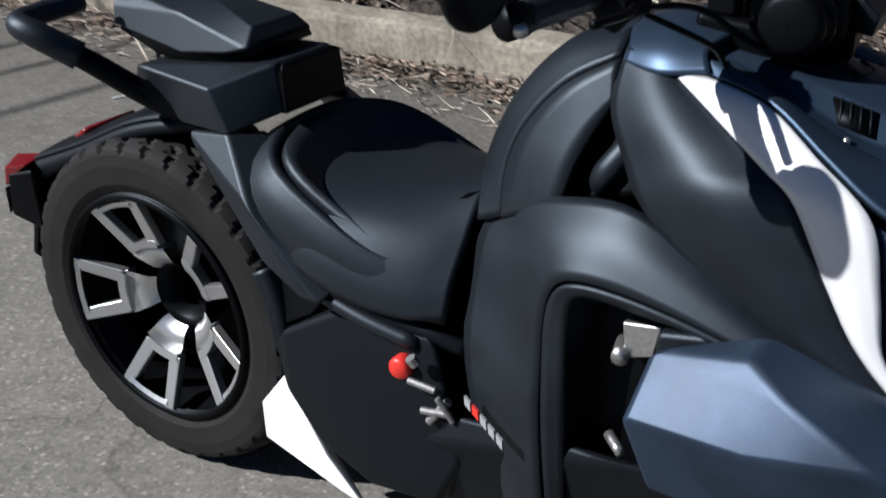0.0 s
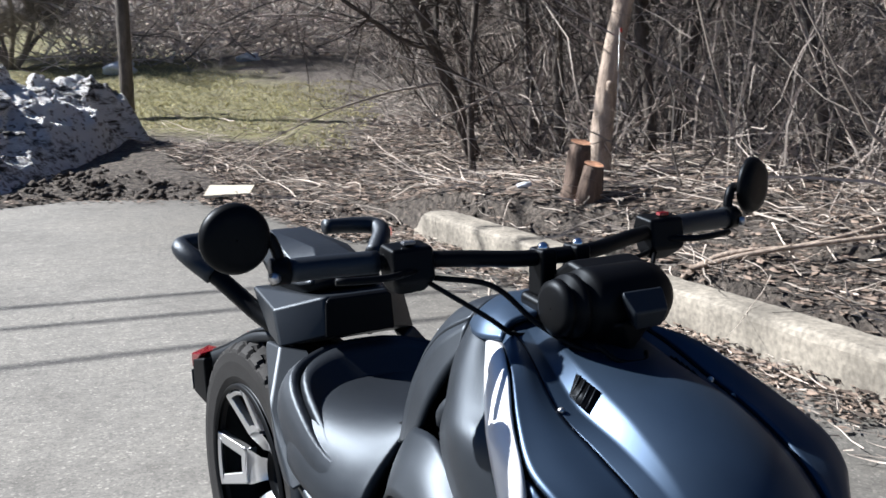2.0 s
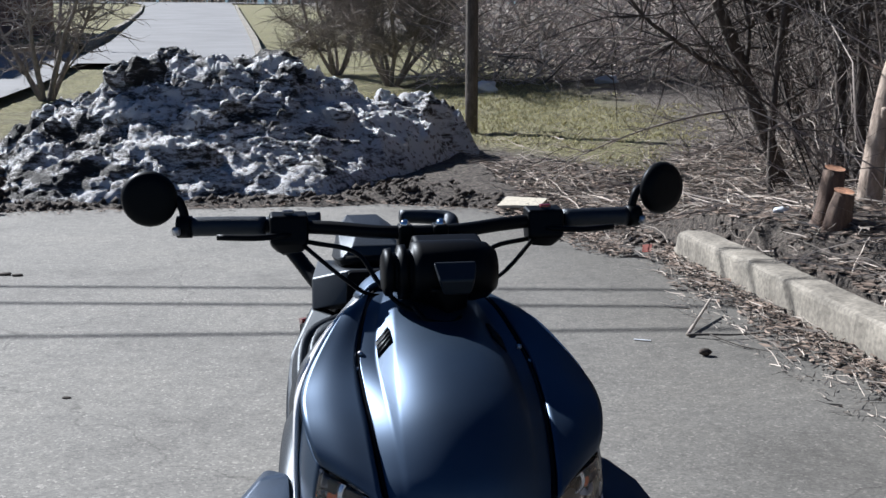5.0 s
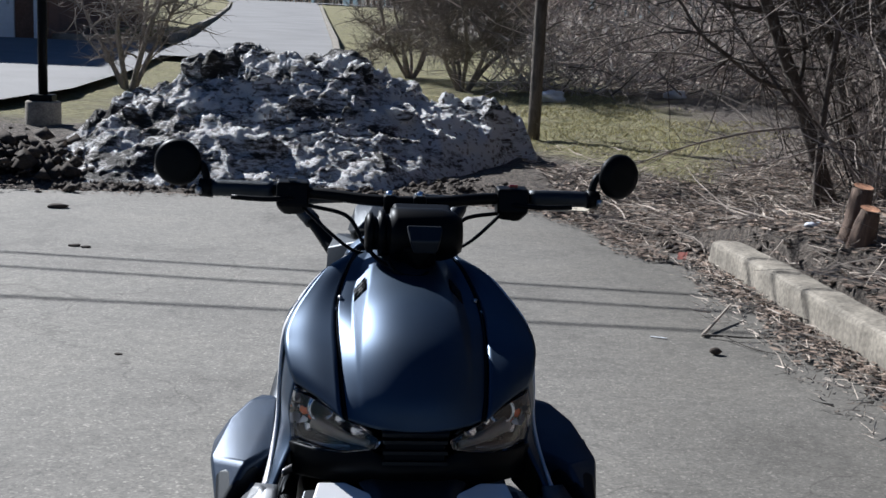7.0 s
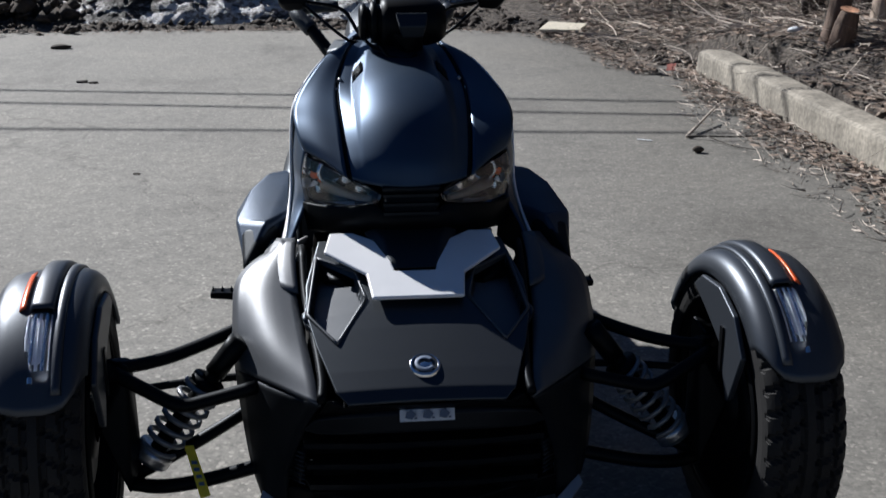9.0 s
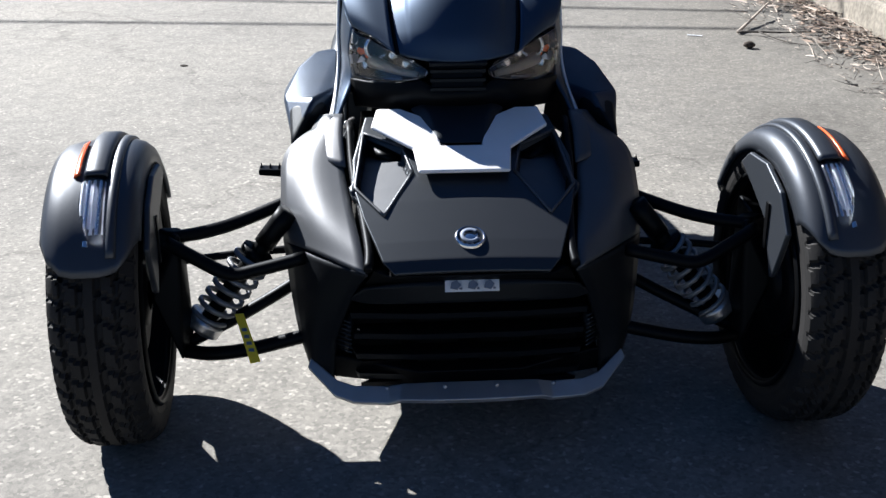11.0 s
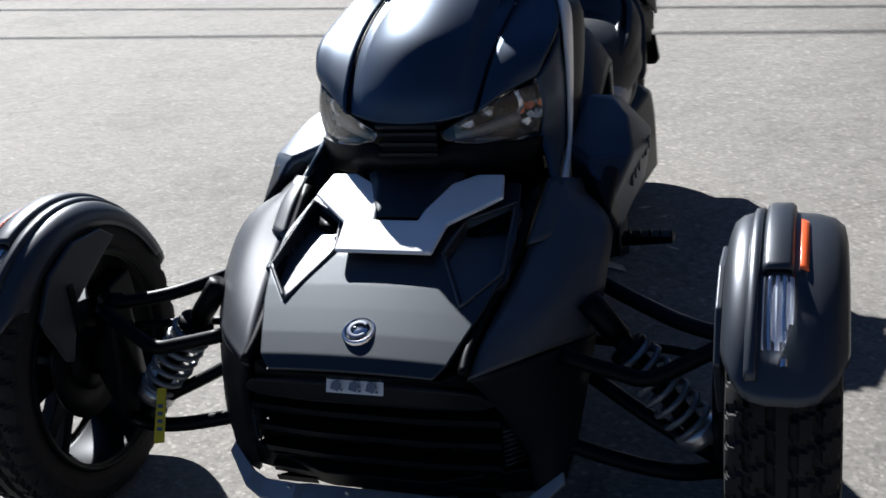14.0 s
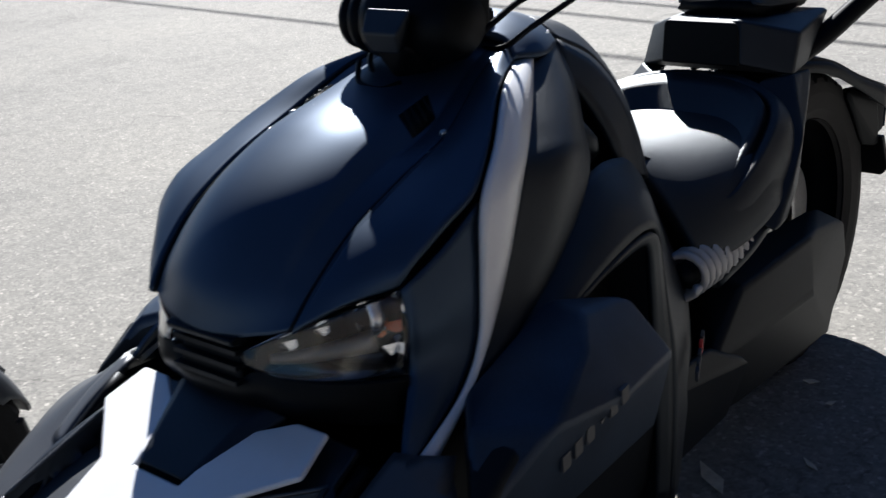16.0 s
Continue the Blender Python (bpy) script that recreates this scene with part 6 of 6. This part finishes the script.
    part("engine", hull(both([(0.17, 0.46, 0.60), (0.17, 0.86, 0.60), (0.2, 0.9, 0.3), (0.2, 0.45, 0.2), (0.18, 1.1, 0.2), (0.15, 1.1, 0.48), (0.16, 0.5, 0.14), (0.16, 1.1, 0.14)])), BLACK, bike, bevel=0.02)
    part("inner_body", hull(both([(0.20, 0.34, 0.72), (0.2, 0.36, 0.6), (0.12, 0.36, 0.78), (0.12, 0.6, 0.86), (0.05, 0.8, 0.9), (0.06, 0.98, 0.72), (0.1, 0.9, 0.6), (0.2, 0.5, 0.6), (0.19, 0.5, 0.76), (0.05, 0.3, 0.7)])), BLACK, bike)
    # bare metal whose brightness also imitates sunlit asphalt seen through the opening
    part("bracket", hull([(x, y, z) for x in (-0.225, -0.16) for y, z in ((0.755, 0.6), (0.70, 0.607), (0.71, 0.56), (0.75, 0.548))]), STEEL, bike, "bare metal plate that also stands in for lit asphalt behind the frame", bevel=0.003)
    part("hose_clamp", tube([(-0.19, 0.765, 0.553), (-0.235, 0.752, 0.553)], 0.012, n=4, sides=12), STEEL, bike)
    part("relay_box", hull([(x, y, z) for x in (-0.255, -0.17) for y, z in ((0.695, 0.615), (0.61, 0.63), (0.585, 0.585), (0.6, 0.53), (0.70, 0.54))]), PLASTIC, bike, "matte grey relay box", bevel=0.008)
    part("pipe_clamp", tube([(-0.22, 0.77, 0.42), (-0.245, 0.74, 0.415)], 0.008, n=4, sides=8), STEEL, bike)


def seat_and_rack():
    sec = [(1.062, ((0, 0.645), (0.055, 0.638), (0.115, 0.588), (0.152, 0.54), (0.168, 0.50))),
           (1.12, ((0, 0.637), (0.07, 0.630), (0.14, 0.59), (0.175, 0.535), (0.184, 0.495))),
           (1.20, ((0, 0.628), (0.09, 0.624), (0.158, 0.597), (0.188, 0.545), (0.195, 0.505))),
           (1.29, ((0, 0.625), (0.095, 0.623), (0.16, 0.608), (0.188, 0.575), (0.196, 0.53))),
           (1.38, ((0, 0.63), (0.085, 0.63), (0.135, 0.62), (0.16, 0.595), (0.17, 0.56)))]
    cols = []
    for k in range(-4, 5):
        cols.append([((s[abs(k)][0]) * (1 if k > 0 else -1), y, s[abs(k)][1]) for y, s in sec])
    seat = part("seat", sheet(cols, 30, 33), VINYL, bike, "black vinyl bucket seat", thick=0.03)
    inner = [(0.126, 1.07, 0.578), (0.162, 1.17, 0.59), (0.163, 1.26, 0.607), (0.13, 1.32, 0.622), (0.07, 1.35, 0.628)]
    upper = [(0.142, 1.068, 0.562), (0.179, 1.168, 0.578), (0.184, 1.275, 0.628), (0.162, 1.375, 0.675), (0.09, 1.425, 0.695)]
    outer = [(0.158, 1.066, 0.534), (0.190, 1.165, 0.55), (0.198, 1.28, 0.588), (0.18, 1.40, 0.635), (0.105, 1.468, 0.662)]
    under = [(0.17, 1.064, 0.49), (0.193, 1.162, 0.50), (0.197, 1.29, 0.52), (0.178, 1.42, 0.565), (0.1, 1.485, 0.6)]
    mids = ((0.0, 1.36, 0.63), (0.0, 1.438, 0.70), (0.0, 1.485, 0.668), (0.0, 1.5, 0.605))
    loops = [c + [m] + flip(c)[::-1] for c, m in zip((inner, upper, outer, under), mids)]
    part("bolster", joined(sheet(loops[:2], 44, 5), sheet(loops[1:], 44, 9)), VINYL, seat, "raised rear bolster", thick=0.02)
    for side in (1, -1):
        part("seat_tab", hull([(0.098, 1.118, 0.642), (0.083, 1.085, 0.664), (0.05, 1.05, 0.672), (0.045, 1.045, 0.64), (0.088, 1.068, 0.626), (0.07, 1.1, 0.63)], side), BLACK, seat, "black tab at the seat's nose", bevel=0.004)
    for k in range(3):
        y = 1.30 + 0.028 * k
        part("seat_groove", tube([(-0.05, y, 0.628), (0.0, y - 0.008, 0.628), (0.05, y, 0.628)], 0.0035, n=8, sides=6), BLACK, seat, "pressed groove")
    part("seat_base", hull(both([(0.16, 1.08, 0.49), (0.185, 1.3, 0.53), (0.165, 1.42, 0.57), (0.08, 1.48, 0.6), (0.1, 1.46, 0.5), (0.15, 1.08, 0.42), (0.16, 1.3, 0.45)])), BLACK, bike, bevel=0.01)
    for side in (1, -1):
        rail = part("seat_rail", tube([(0.17, 1.03, 0.45), (0.188, 1.1, 0.476), (0.197, 1.22, 0.498), (0.2, 1.34, 0.535), (0.19, 1.43, 0.57)], 0.014, n=22, sides=10, side=side), PLASTIC_DARK, bike)
        for k in range(6):
            y = 1.14 + 0.045 * k
            z = 0.505 + 0.012 * k
            part("rail_slot", hull([(0.196 + q, y + u, z + v) for q in (0, 0.008) for u, v in ((-0.012, 0), (0.012, 0.004), (-0.006, 0.014), (0.008, 0.016), (0, -0.006))], side), BLACK, rail)
        part("rack_strut", hull([(0.158, 1.495, 0.712), (0.15, 1.60, 0.70), (0.11, 1.45, 0.705), (0.12, 1.52, 0.70), (0.228, 1.345, 0.56), (0.234, 1.262, 0.492), (0.215, 1.25, 0.505), (0.21, 1.30, 0.485), (0.233, 1.305, 0.50), (0.216, 1.41, 0.62), (0.215, 1.39, 0.53), (0.162, 1.55, 0.675)], side), PLASTIC, bike, "grey rack strut", bevel=0.006)
        part("lower_strut", tube([(0.2, 1.30, 0.50), (0.205, 1.2, 0.475), (0.2, 1.1, 0.455)], 0.014, n=10, sides=8, side=side), PLASTIC, bike)
        g = part("grab_rail", tube([(0.09, 1.60, 0.70), (0.13, 1.68, 0.735), (0.19, 1.765, 0.805), (0.236, 1.815, 0.85)], 0.022, n=18, sides=8, side=side, r2=0.019), BLACK, bike, "black grab rail")
        part("grip", tube([(0.2, 1.775, 0.815), (0.243, 1.822, 0.856), (0.243, 1.862, 0.87), (0.19, 1.872, 0.875), (0.11, 1.862, 0.88)], 0.025, n=24, sides=14, side=side, r2=0.018), VINYL, g, "rounded black rubber grip")
    box = part("luggage_rack", hull(both([(0.158, 1.495, 0.708), (0.155, 1.534, 0.780), (0.07, 1.453, 0.814), (0.078, 1.438, 0.735), (0.13, 1.72, 0.79), (0.1, 1.76, 0.745), (0.06, 1.46, 0.73), (0.13, 1.62, 0.70)])), PLASTIC, bike, "charcoal faceted rack body", bevel=0.006)
    part("rack_face", hull(both([(0.076, 1.437, 0.81), (0.08, 1.431, 0.732), (0.06, 1.45, 0.815), (0.06, 1.5, 0.72)])), BLACK, box, bevel=0.004)
    pad = part("passenger_pad", hull(both([(0.098, 1.645, 0.812), (0.085, 1.50, 0.832), (0.06, 1.84, 0.868), (0.072, 1.83, 0.835), (0.055, 1.51, 0.862), (0.078, 1.66, 0.876), (0.04, 1.835, 0.893), (0.03, 1.6, 0.888), (0.09, 1.55, 0.82)])), VINYL, bike, "small black passenger pad", bevel=0.022)
    part("pad_step", hull(both([(0.085, 1.55, 0.80), (0.09, 1.7, 0.80), (0.07, 1.82, 0.83), (0.08, 1.5, 0.82), (0.07, 1.5, 0.84)])), BLACK, pad)


def rear_end():
    c = REAR
    spine = [(0.0, 1.56, 0.712), (0.0, 1.66, 0.705), (0.0, 1.78, 0.68), (0.0, 1.92, 0.62), (0.0, 2.07, 0.56)]
    edge = [(0.085, 1.57, 0.702), (0.1, 1.66, 0.693), (0.112, 1.78, 0.664), (0.12, 1.92, 0.602), (0.125, 2.07, 0.545)]
    skirt = [(0.088, 1.58, 0.68), (0.104, 1.66, 0.67), (0.116, 1.78, 0.64), (0.124, 1.92, 0.575), (0.128, 2.07, 0.50)]
    guard = part("rear_fender", joined(sheet([flip(edge), spine, edge], 26, 9), sheet([edge, skirt], 26, 3), sheet([edge, skirt], 26, 3, -1)), PLASTIC_DARK, bike, "dark rear mudguard", thick=0.008)
    part("tail_reflector", hull([(x, 1.94 + y, 0.618 + z) for x in (-0.06, 0.06) for y, z in ((0.02, -0.01), (0.06, -0.034), (0.024, 0.0), (0.064, -0.024))]), RED_LENS, guard, "red reflector edge")
    part("inner_guard", hull([(0.1, 1.93, 0.58), (0.118, 2.06, 0.52), (0.118, 2.08, 0.4), (0.1, 2.02, 0.42), (0.105, 1.9, 0.57), (0.0, 2.0, 0.52)]), BLACK, bike, bevel=0.008)
    for side in (1, -1):
        tail = part("tail_light", hull([(x - (0.045 if side > 0 else 0.0), y, z) for x, y, z in [(0.16, 2.105, 0.44), (0.165, 2.09, 0.53), (0.11, 2.12, 0.54), (0.1, 2.12, 0.42), (0.155, 2.03, 0.545), (0.09, 2.02, 0.55), (0.15, 2.03, 0.42), (0.09, 2.03, 0.40)]], side), BLACK, bike, "black tail lamp with a red lens", bevel=0.006)
        part("tail_lens", hull([(x - (0.045 if side > 0 else 0.0), y, z) for x, y, z in [(0.16, 2.112, 0.50), (0.166, 2.095, 0.545), (0.108, 2.128, 0.55), (0.106, 2.126, 0.5), (0.158, 2.04, 0.556), (0.1, 2.05, 0.562)]], side), RED_LENS, tail, "red lens", bevel=0.003)
        part("tail_rim", hull([(x - (0.045 if side > 0 else 0.0), y, z) for x, y, z in [(0.162, 2.112, 0.44), (0.166, 2.108, 0.5), (0.12, 2.13, 0.5), (0.115, 2.128, 0.44)]], side), LAMP_GREY, tail, bevel=0.004)
    part("mudflap", hull(both([(0.125, 2.09, 0.43), (0.125, 2.07, 0.43), (0.135, 2.10, 0.35), (0.135, 2.085, 0.35), (0.12, 2.09, 0.33)])), BLACK, bike, bevel=0.004)
    part("hugger", spun([(-0.08, 0.337), (-0.115, 0.332), (-0.13, 0.312)], c, 152, 178, n=20), PLASTIC, bike, "grey tyre hugger", thick=0.008)
    part("swingarm_cover", hull([(-0.15, 1.44, 0.34), (-0.20, 1.38, 0.40), (-0.205, 1.37, 0.285), (-0.215, 1.30, 0.215), (-0.235, 1.18, 0.185), (-0.2, 1.26, 0.47), (-0.2, 1.07, 0.475), (-0.24, 1.0, 0.3), (-0.24, 1.05, 0.2), (-0.1, 1.42, 0.3), (-0.1, 1.2, 0.5), (-0.1, 1.0, 0.2), (-0.24, 1.16, 0.30)]), PLASTIC_DARK, bike, "dark swing arm cover", bevel=0.012)
    part("swingarm_cover", hull([(0.16, 1.77, 0.33), (0.17, 1.76, 0.26), (0.2, 1.6, 0.15), (0.2, 1.2, 0.18), (0.2, 1.5, 0.40), (0.2, 1.2, 0.405), (0.22, 1.05, 0.33), (0.19, 1.05, 0.2), (0.12, 1.7, 0.38), (0.12, 1.2, 0.425), (0.12, 1.0, 0.2), (0.225, 1.45, 0.30)]), PLASTIC_DARK, bike, "dark drive cover", bevel=0.012)
    part("belt_guard", hull([(-0.13, 1.46, 0.48), (-0.15, 1.30, 0.47), (-0.15, 1.44, 0.36), (-0.11, 1.47, 0.36), (-0.1, 1.3, 0.5), (-0.16, 1.34, 0.42)]), BLACK, bike, bevel=0.008)
    part("heat_shield", slab([(-0.165, 1.415, 0.285), (-0.175, 1.465, 0.22), (-0.178, 1.46, 0.15), (-0.2, 1.27, 0.118), (-0.215, 1.215, 0.118), (-0.213, 1.29, 0.19)], (1, 0, 0), 0.012), WHITE, bike, "pale silver heat shield", bevel=0.004)
    # brake fluid bottle and its fittings
    cap = bmesh.new()
    spun([(-0.018, 0.001), (-0.018, 0.015), (-0.013, 0.0185), (0.006, 0.0185), (0.008, 0.014)], (0, 0, 0), n=16, bm=cap)
    bmesh.ops.transform(cap, matrix=pose(-0.215, 1.117, 0.422), verts=cap.verts)
    valve = part("shock_reservoir", tube([(-0.19, 1.06, 0.36), (-0.2, 1.075, 0.405)], 0.014, n=5, sides=12), STEEL, bike, "bare metal shock fittings")
    part("valve_cap", cap, RED, valve, "red valve cap")
    for a, b, r in (((-0.2, 1.05, 0.405), (-0.205, 1.095, 0.412), 0.006), ((-0.2, 1.03, 0.37), (-0.21, 1.07, 0.37), 0.006), ((-0.2, 1.085, 0.44), (-0.205, 1.09, 0.452), 0.009), ((-0.195, 1.03, 0.39), (-0.205, 1.06, 0.35), 0.007), ((-0.2, 1.02, 0.36), (-0.21, 1.04, 0.40), 0.005)):
        part("fitting", tube([(a[0] - 0.03, a[1], a[2]), (b[0] - 0.03, b[1], b[2])], r, n=4, sides=8), STEEL, valve, smooth=False)
    part("hose", tube([(-0.18, 1.14, 0.50), (-0.2, 1.135, 0.47), (-0.195, 1.11, 0.43)], 0.007, n=12, sides=8), BLACK, valve)
    sa, sb = Vector((0.19, 1.0, 0.497)), Vector((0.174, 1.215, 0.48))
    shock = part("rear_shock", tube([sa, sb], 0.02, n=6, sides=12), BLACK, bike)
    part("spring", coil(sa, sb, 0.034, 0.007, 9), SPRING_PALE, shock, "pale grey coil spring")


def handlebar():
    bar = part("handlebar", tube([(-0.42, 0.805, 1.03), (-0.27, 0.785, 1.031), (-0.16, 0.75, 1.03), (-0.06, 0.722, 1.024), (0.06, 0.722, 1.024), (0.16, 0.75, 1.03), (0.27, 0.785, 1.031), (0.42, 0.805, 1.03)], 0.0125, n=40, sides=12), BLACK, bike, "black handlebar")
    for side in (1, -1):
        part("grip", tube([(0.275, 0.786, 1.031), (0.345, 0.796, 1.031), (0.405, 0.803, 1.03)], 0.0175, n=12, sides=14, side=side), VINYL, bar, "black rubber grip")
        sw = part("switch_box", hull([(x, 0.772 + y, 1.025 + z) for x in (0.2, 0.268) for y, z in ((-0.03, -0.02), (-0.022, 0.028), (0.02, 0.032), (0.028, 0.005), (0.012, -0.03))] + [(0.21, 0.76, 0.985), (0.25, 0.77, 0.98)], side), BLACK, bar, "black switch housing", bevel=0.006)
        part("button", hull([(0.225 + a, 0.758 + b, 1.056 + d) for a in (0, 0.02) for b in (0, 0.012) for d in (0, 0.006)], side), RED_LENS if side > 0 else LAMP_GREY, sw, bevel=0.002)
        part("bar_end", tube([(0.405, 0.803, 1.03), (0.43, 0.807, 1.03)], 0.02, n=4, sides=16, side=side), BLACK, bar)
        part("end_bolt", tube([(0.428, 0.790, 1.025), (0.436, 0.785, 1.025)], 0.008, n=3, sides=10, side=side), STEEL, bar)
        arm = part("mirror_arm", tube([(0.42, 0.805, 1.03), (0.418, 0.808, 1.052), (0.428, 0.812, 1.078), (0.447, 0.813, 1.08)], 0.0085, n=14, sides=8, side=side), BLACK, bar)
        bm = bmesh.new()
        spun([(-0.012, 0.001), (-0.012, 0.03), (-0.009, 0.044), (0.0, 0.05), (0.007, 0.05), (0.008, 0.046)], (0, 0, 0), n=40, bm=bm)
        turn = Matrix.Translation((0.478 * side, 0.811, 1.081)) @ Matrix.Rotation(radians(90 + (21 if side > 0 else -6)), 4, "Z")
        bmesh.ops.transform(bm, matrix=turn, verts=bm.verts)
        shell = part("mirror", bm, BLACK, bar, "round black bar-end mirror")
        gl = bmesh.new()
        spun([(0.0075, 0.001), (0.0075, 0.046)], (0, 0, 0), n=32, bm=gl)
        bmesh.ops.transform(gl, matrix=turn, verts=gl.verts)
        part("mirror_glass", gl, MIRROR, shell, thick=0.001)
        part("clamp", hull([(0.031 + a * 0.014, 0.72 + b * 0.02, 1.02 + d) for a in (-1, 1) for b in (-1, 1) for d in (-0.055, 0.018)], side), BLACK, bar, bevel=0.006)
        bm = bmesh.new()
        bmesh.ops.create_icosphere(bm, subdivisions=2, radius=0.0095)
        bmesh.ops.translate(bm, verts=bm.verts, vec=(0.032 * side, 0.717, 1.038))
        part("clamp_bolt", bm, CHROME, bar, "bright clamp bolt")
        part("lever", tube([(0.23, 0.75, 1.02), (0.29, 0.735, 1.018), (0.36, 0.742, 1.02)], 0.0055, n=10, sides=8, side=side), BLACK, bar)
    drum = bmesh.new()
    prof = [(-0.085, 0.001), (-0.085, 0.03), (-0.08, 0.04), (-0.07, 0.042), (-0.068, 0.034), (-0.06, 0.034), (-0.058, 0.046), (-0.046, 0.047), (-0.044, 0.039), (-0.036, 0.039), (-0.034, 0.05), (-0.02, 0.053), (0.07, 0.053), (0.095, 0.047), (0.11, 0.034), (0.11, 0.001)]
    spun(prof, (0, 0.62, 0.972), n=40, bm=drum)
    gauge = part("gauge_pod", drum, BLACK, bike, "black drum-shaped gauge pod")
    part("gauge_hood", hull([(x, y, z) for x in (-0.03, 0.09) for y, z in ((0.60, 1.02), (0.66, 1.03), (0.7, 1.005), (0.69, 0.94), (0.58, 0.99))]), BLACK, gauge, bevel=0.01)
    part("gauge_face", hull([(0.0, 0.536, 0.972), (0.06, 0.536, 0.972), (0.068, 0.56, 1.0), (-0.008, 0.56, 1.0), (0.008, 0.545, 0.945), (0.055, 0.545, 0.945), (0.03, 0.6, 0.95)]), PLASTIC, gauge, bevel=0.004)
    part("gauge_bracket", hull([(-0.01, 0.56, 0.955), (0.055, 0.56, 0.955), (0.02, 0.57, 0.905), (0.06, 0.6, 0.91), (-0.02, 0.62, 0.92), (0.05, 0.66, 0.93), (-0.03, 0.66, 0.93)]), BLACK, gauge, bevel=0.006)
    part("steering_stem", hull(both([(0.055, 0.66, 0.96), (0.055, 0.75, 0.97), (0.05, 0.64, 0.90), (0.05, 0.76, 0.91), (0.03, 0.7, 0.86)])), BLACK, bike, bevel=0.01)
    part("cable", tube([(-0.2, 0.755, 1.005), (-0.12, 0.72, 0.99), (-0.085, 0.66, 0.945), (-0.05, 0.60, 0.915), (0.0, 0.565, 0.9)], 0.0045, n=26, sides=7), BLACK, bike, "black control cable")
    part("cable", tube([(0.2, 0.755, 1.0), (0.13, 0.73, 0.99), (0.1, 0.68, 0.96), (0.08, 0.64, 0.93)], 0.0045, n=20, sides=7), BLACK, bike, "black control cable")
    part("cable", tube([(-0.21, 0.75, 1.0), (-0.15, 0.69, 0.955), (-0.1, 0.69, 0.92), (-0.05, 0.7, 0.915)], 0.004, n=20, sides=7), BLACK, bike, "black control cable")
    part("cable", tube([(0.21, 0.75, 1.0), (0.15, 0.70, 0.955), (0.1, 0.70, 0.925), (0.05, 0.7, 0.92)], 0.004, n=20, sides=7), BLACK, bike, "black control cable")
    part("cable", tube([(-0.04, 0.57, 0.925), (-0.02, 0.545, 0.905), (0.02, 0.54, 0.90), (0.04, 0.56, 0.905)], 0.004, n=16, sides=7), BLACK, bike, "black control cable")


LAMP_DARK = material("lamp_housing", (0.006, 0.0065, 0.008), 0.25, spec=0.5)
SPRING = material("spring_grey", (0.2, 0.21, 0.23), 0.4, metal=0.4)
SPRING_PALE = material("spring_pale", (0.45, 0.45, 0.46), 0.4, metal=0.3)
LAMP_SILVER = material("lamp_silver", (0.62, 0.66, 0.74), 0.3, metal=0.75)
LAMP_WARM = material("lamp_guide", (0.3, 0.25, 0.19), 0.45, metal=0.3)
LAMP_GREY = material("lamp_grey", (0.16, 0.17, 0.19), 0.25, metal=0.6)
PLASTIC_GLOSS = material("satin_charcoal_panel", (0.011, 0.0118, 0.014), 0.42, spec=0.7, grain=0.08, grain_scale=900, bump=0.05, stain=0.1, sheen=BLUISH)
rear_wheel()
for s in (1, -1):
    front_wheel(s)
    fender(s)
    suspension(s)
upper_body()
headlights()
lower_front()
shrouds()
seat_and_rack()
rear_end()
handlebar()
tag = part("hang_tag", slab([(-0.448, -0.035, 0.268), (-0.432, -0.032, 0.268), (-0.396, -0.118, 0.208), (-0.414, -0.124, 0.207)], (0, -1, 0.4), 0.002), YELLOW, bike, "yellow dealer tag on the suspension", smooth=False)
for k in range(4):
    u = 0.3 + 0.14 * k
    x, y, z = -0.440 + 0.036 * u, -0.036 - 0.086 * u, 0.269 - 0.06 * u
    part("text_bar", slab([(x - 0.005, y, z), (x + 0.005, y, z), (x + 0.0065, y - 0.006, z - 0.004), (x - 0.0035, y - 0.006, z - 0.004)], (0, -1, 0.4), 0.001), STICKER_BLUE, tag, smooth=False)

build_odds()
build_clods()
build_brush()
build_grass()
build_leaves()
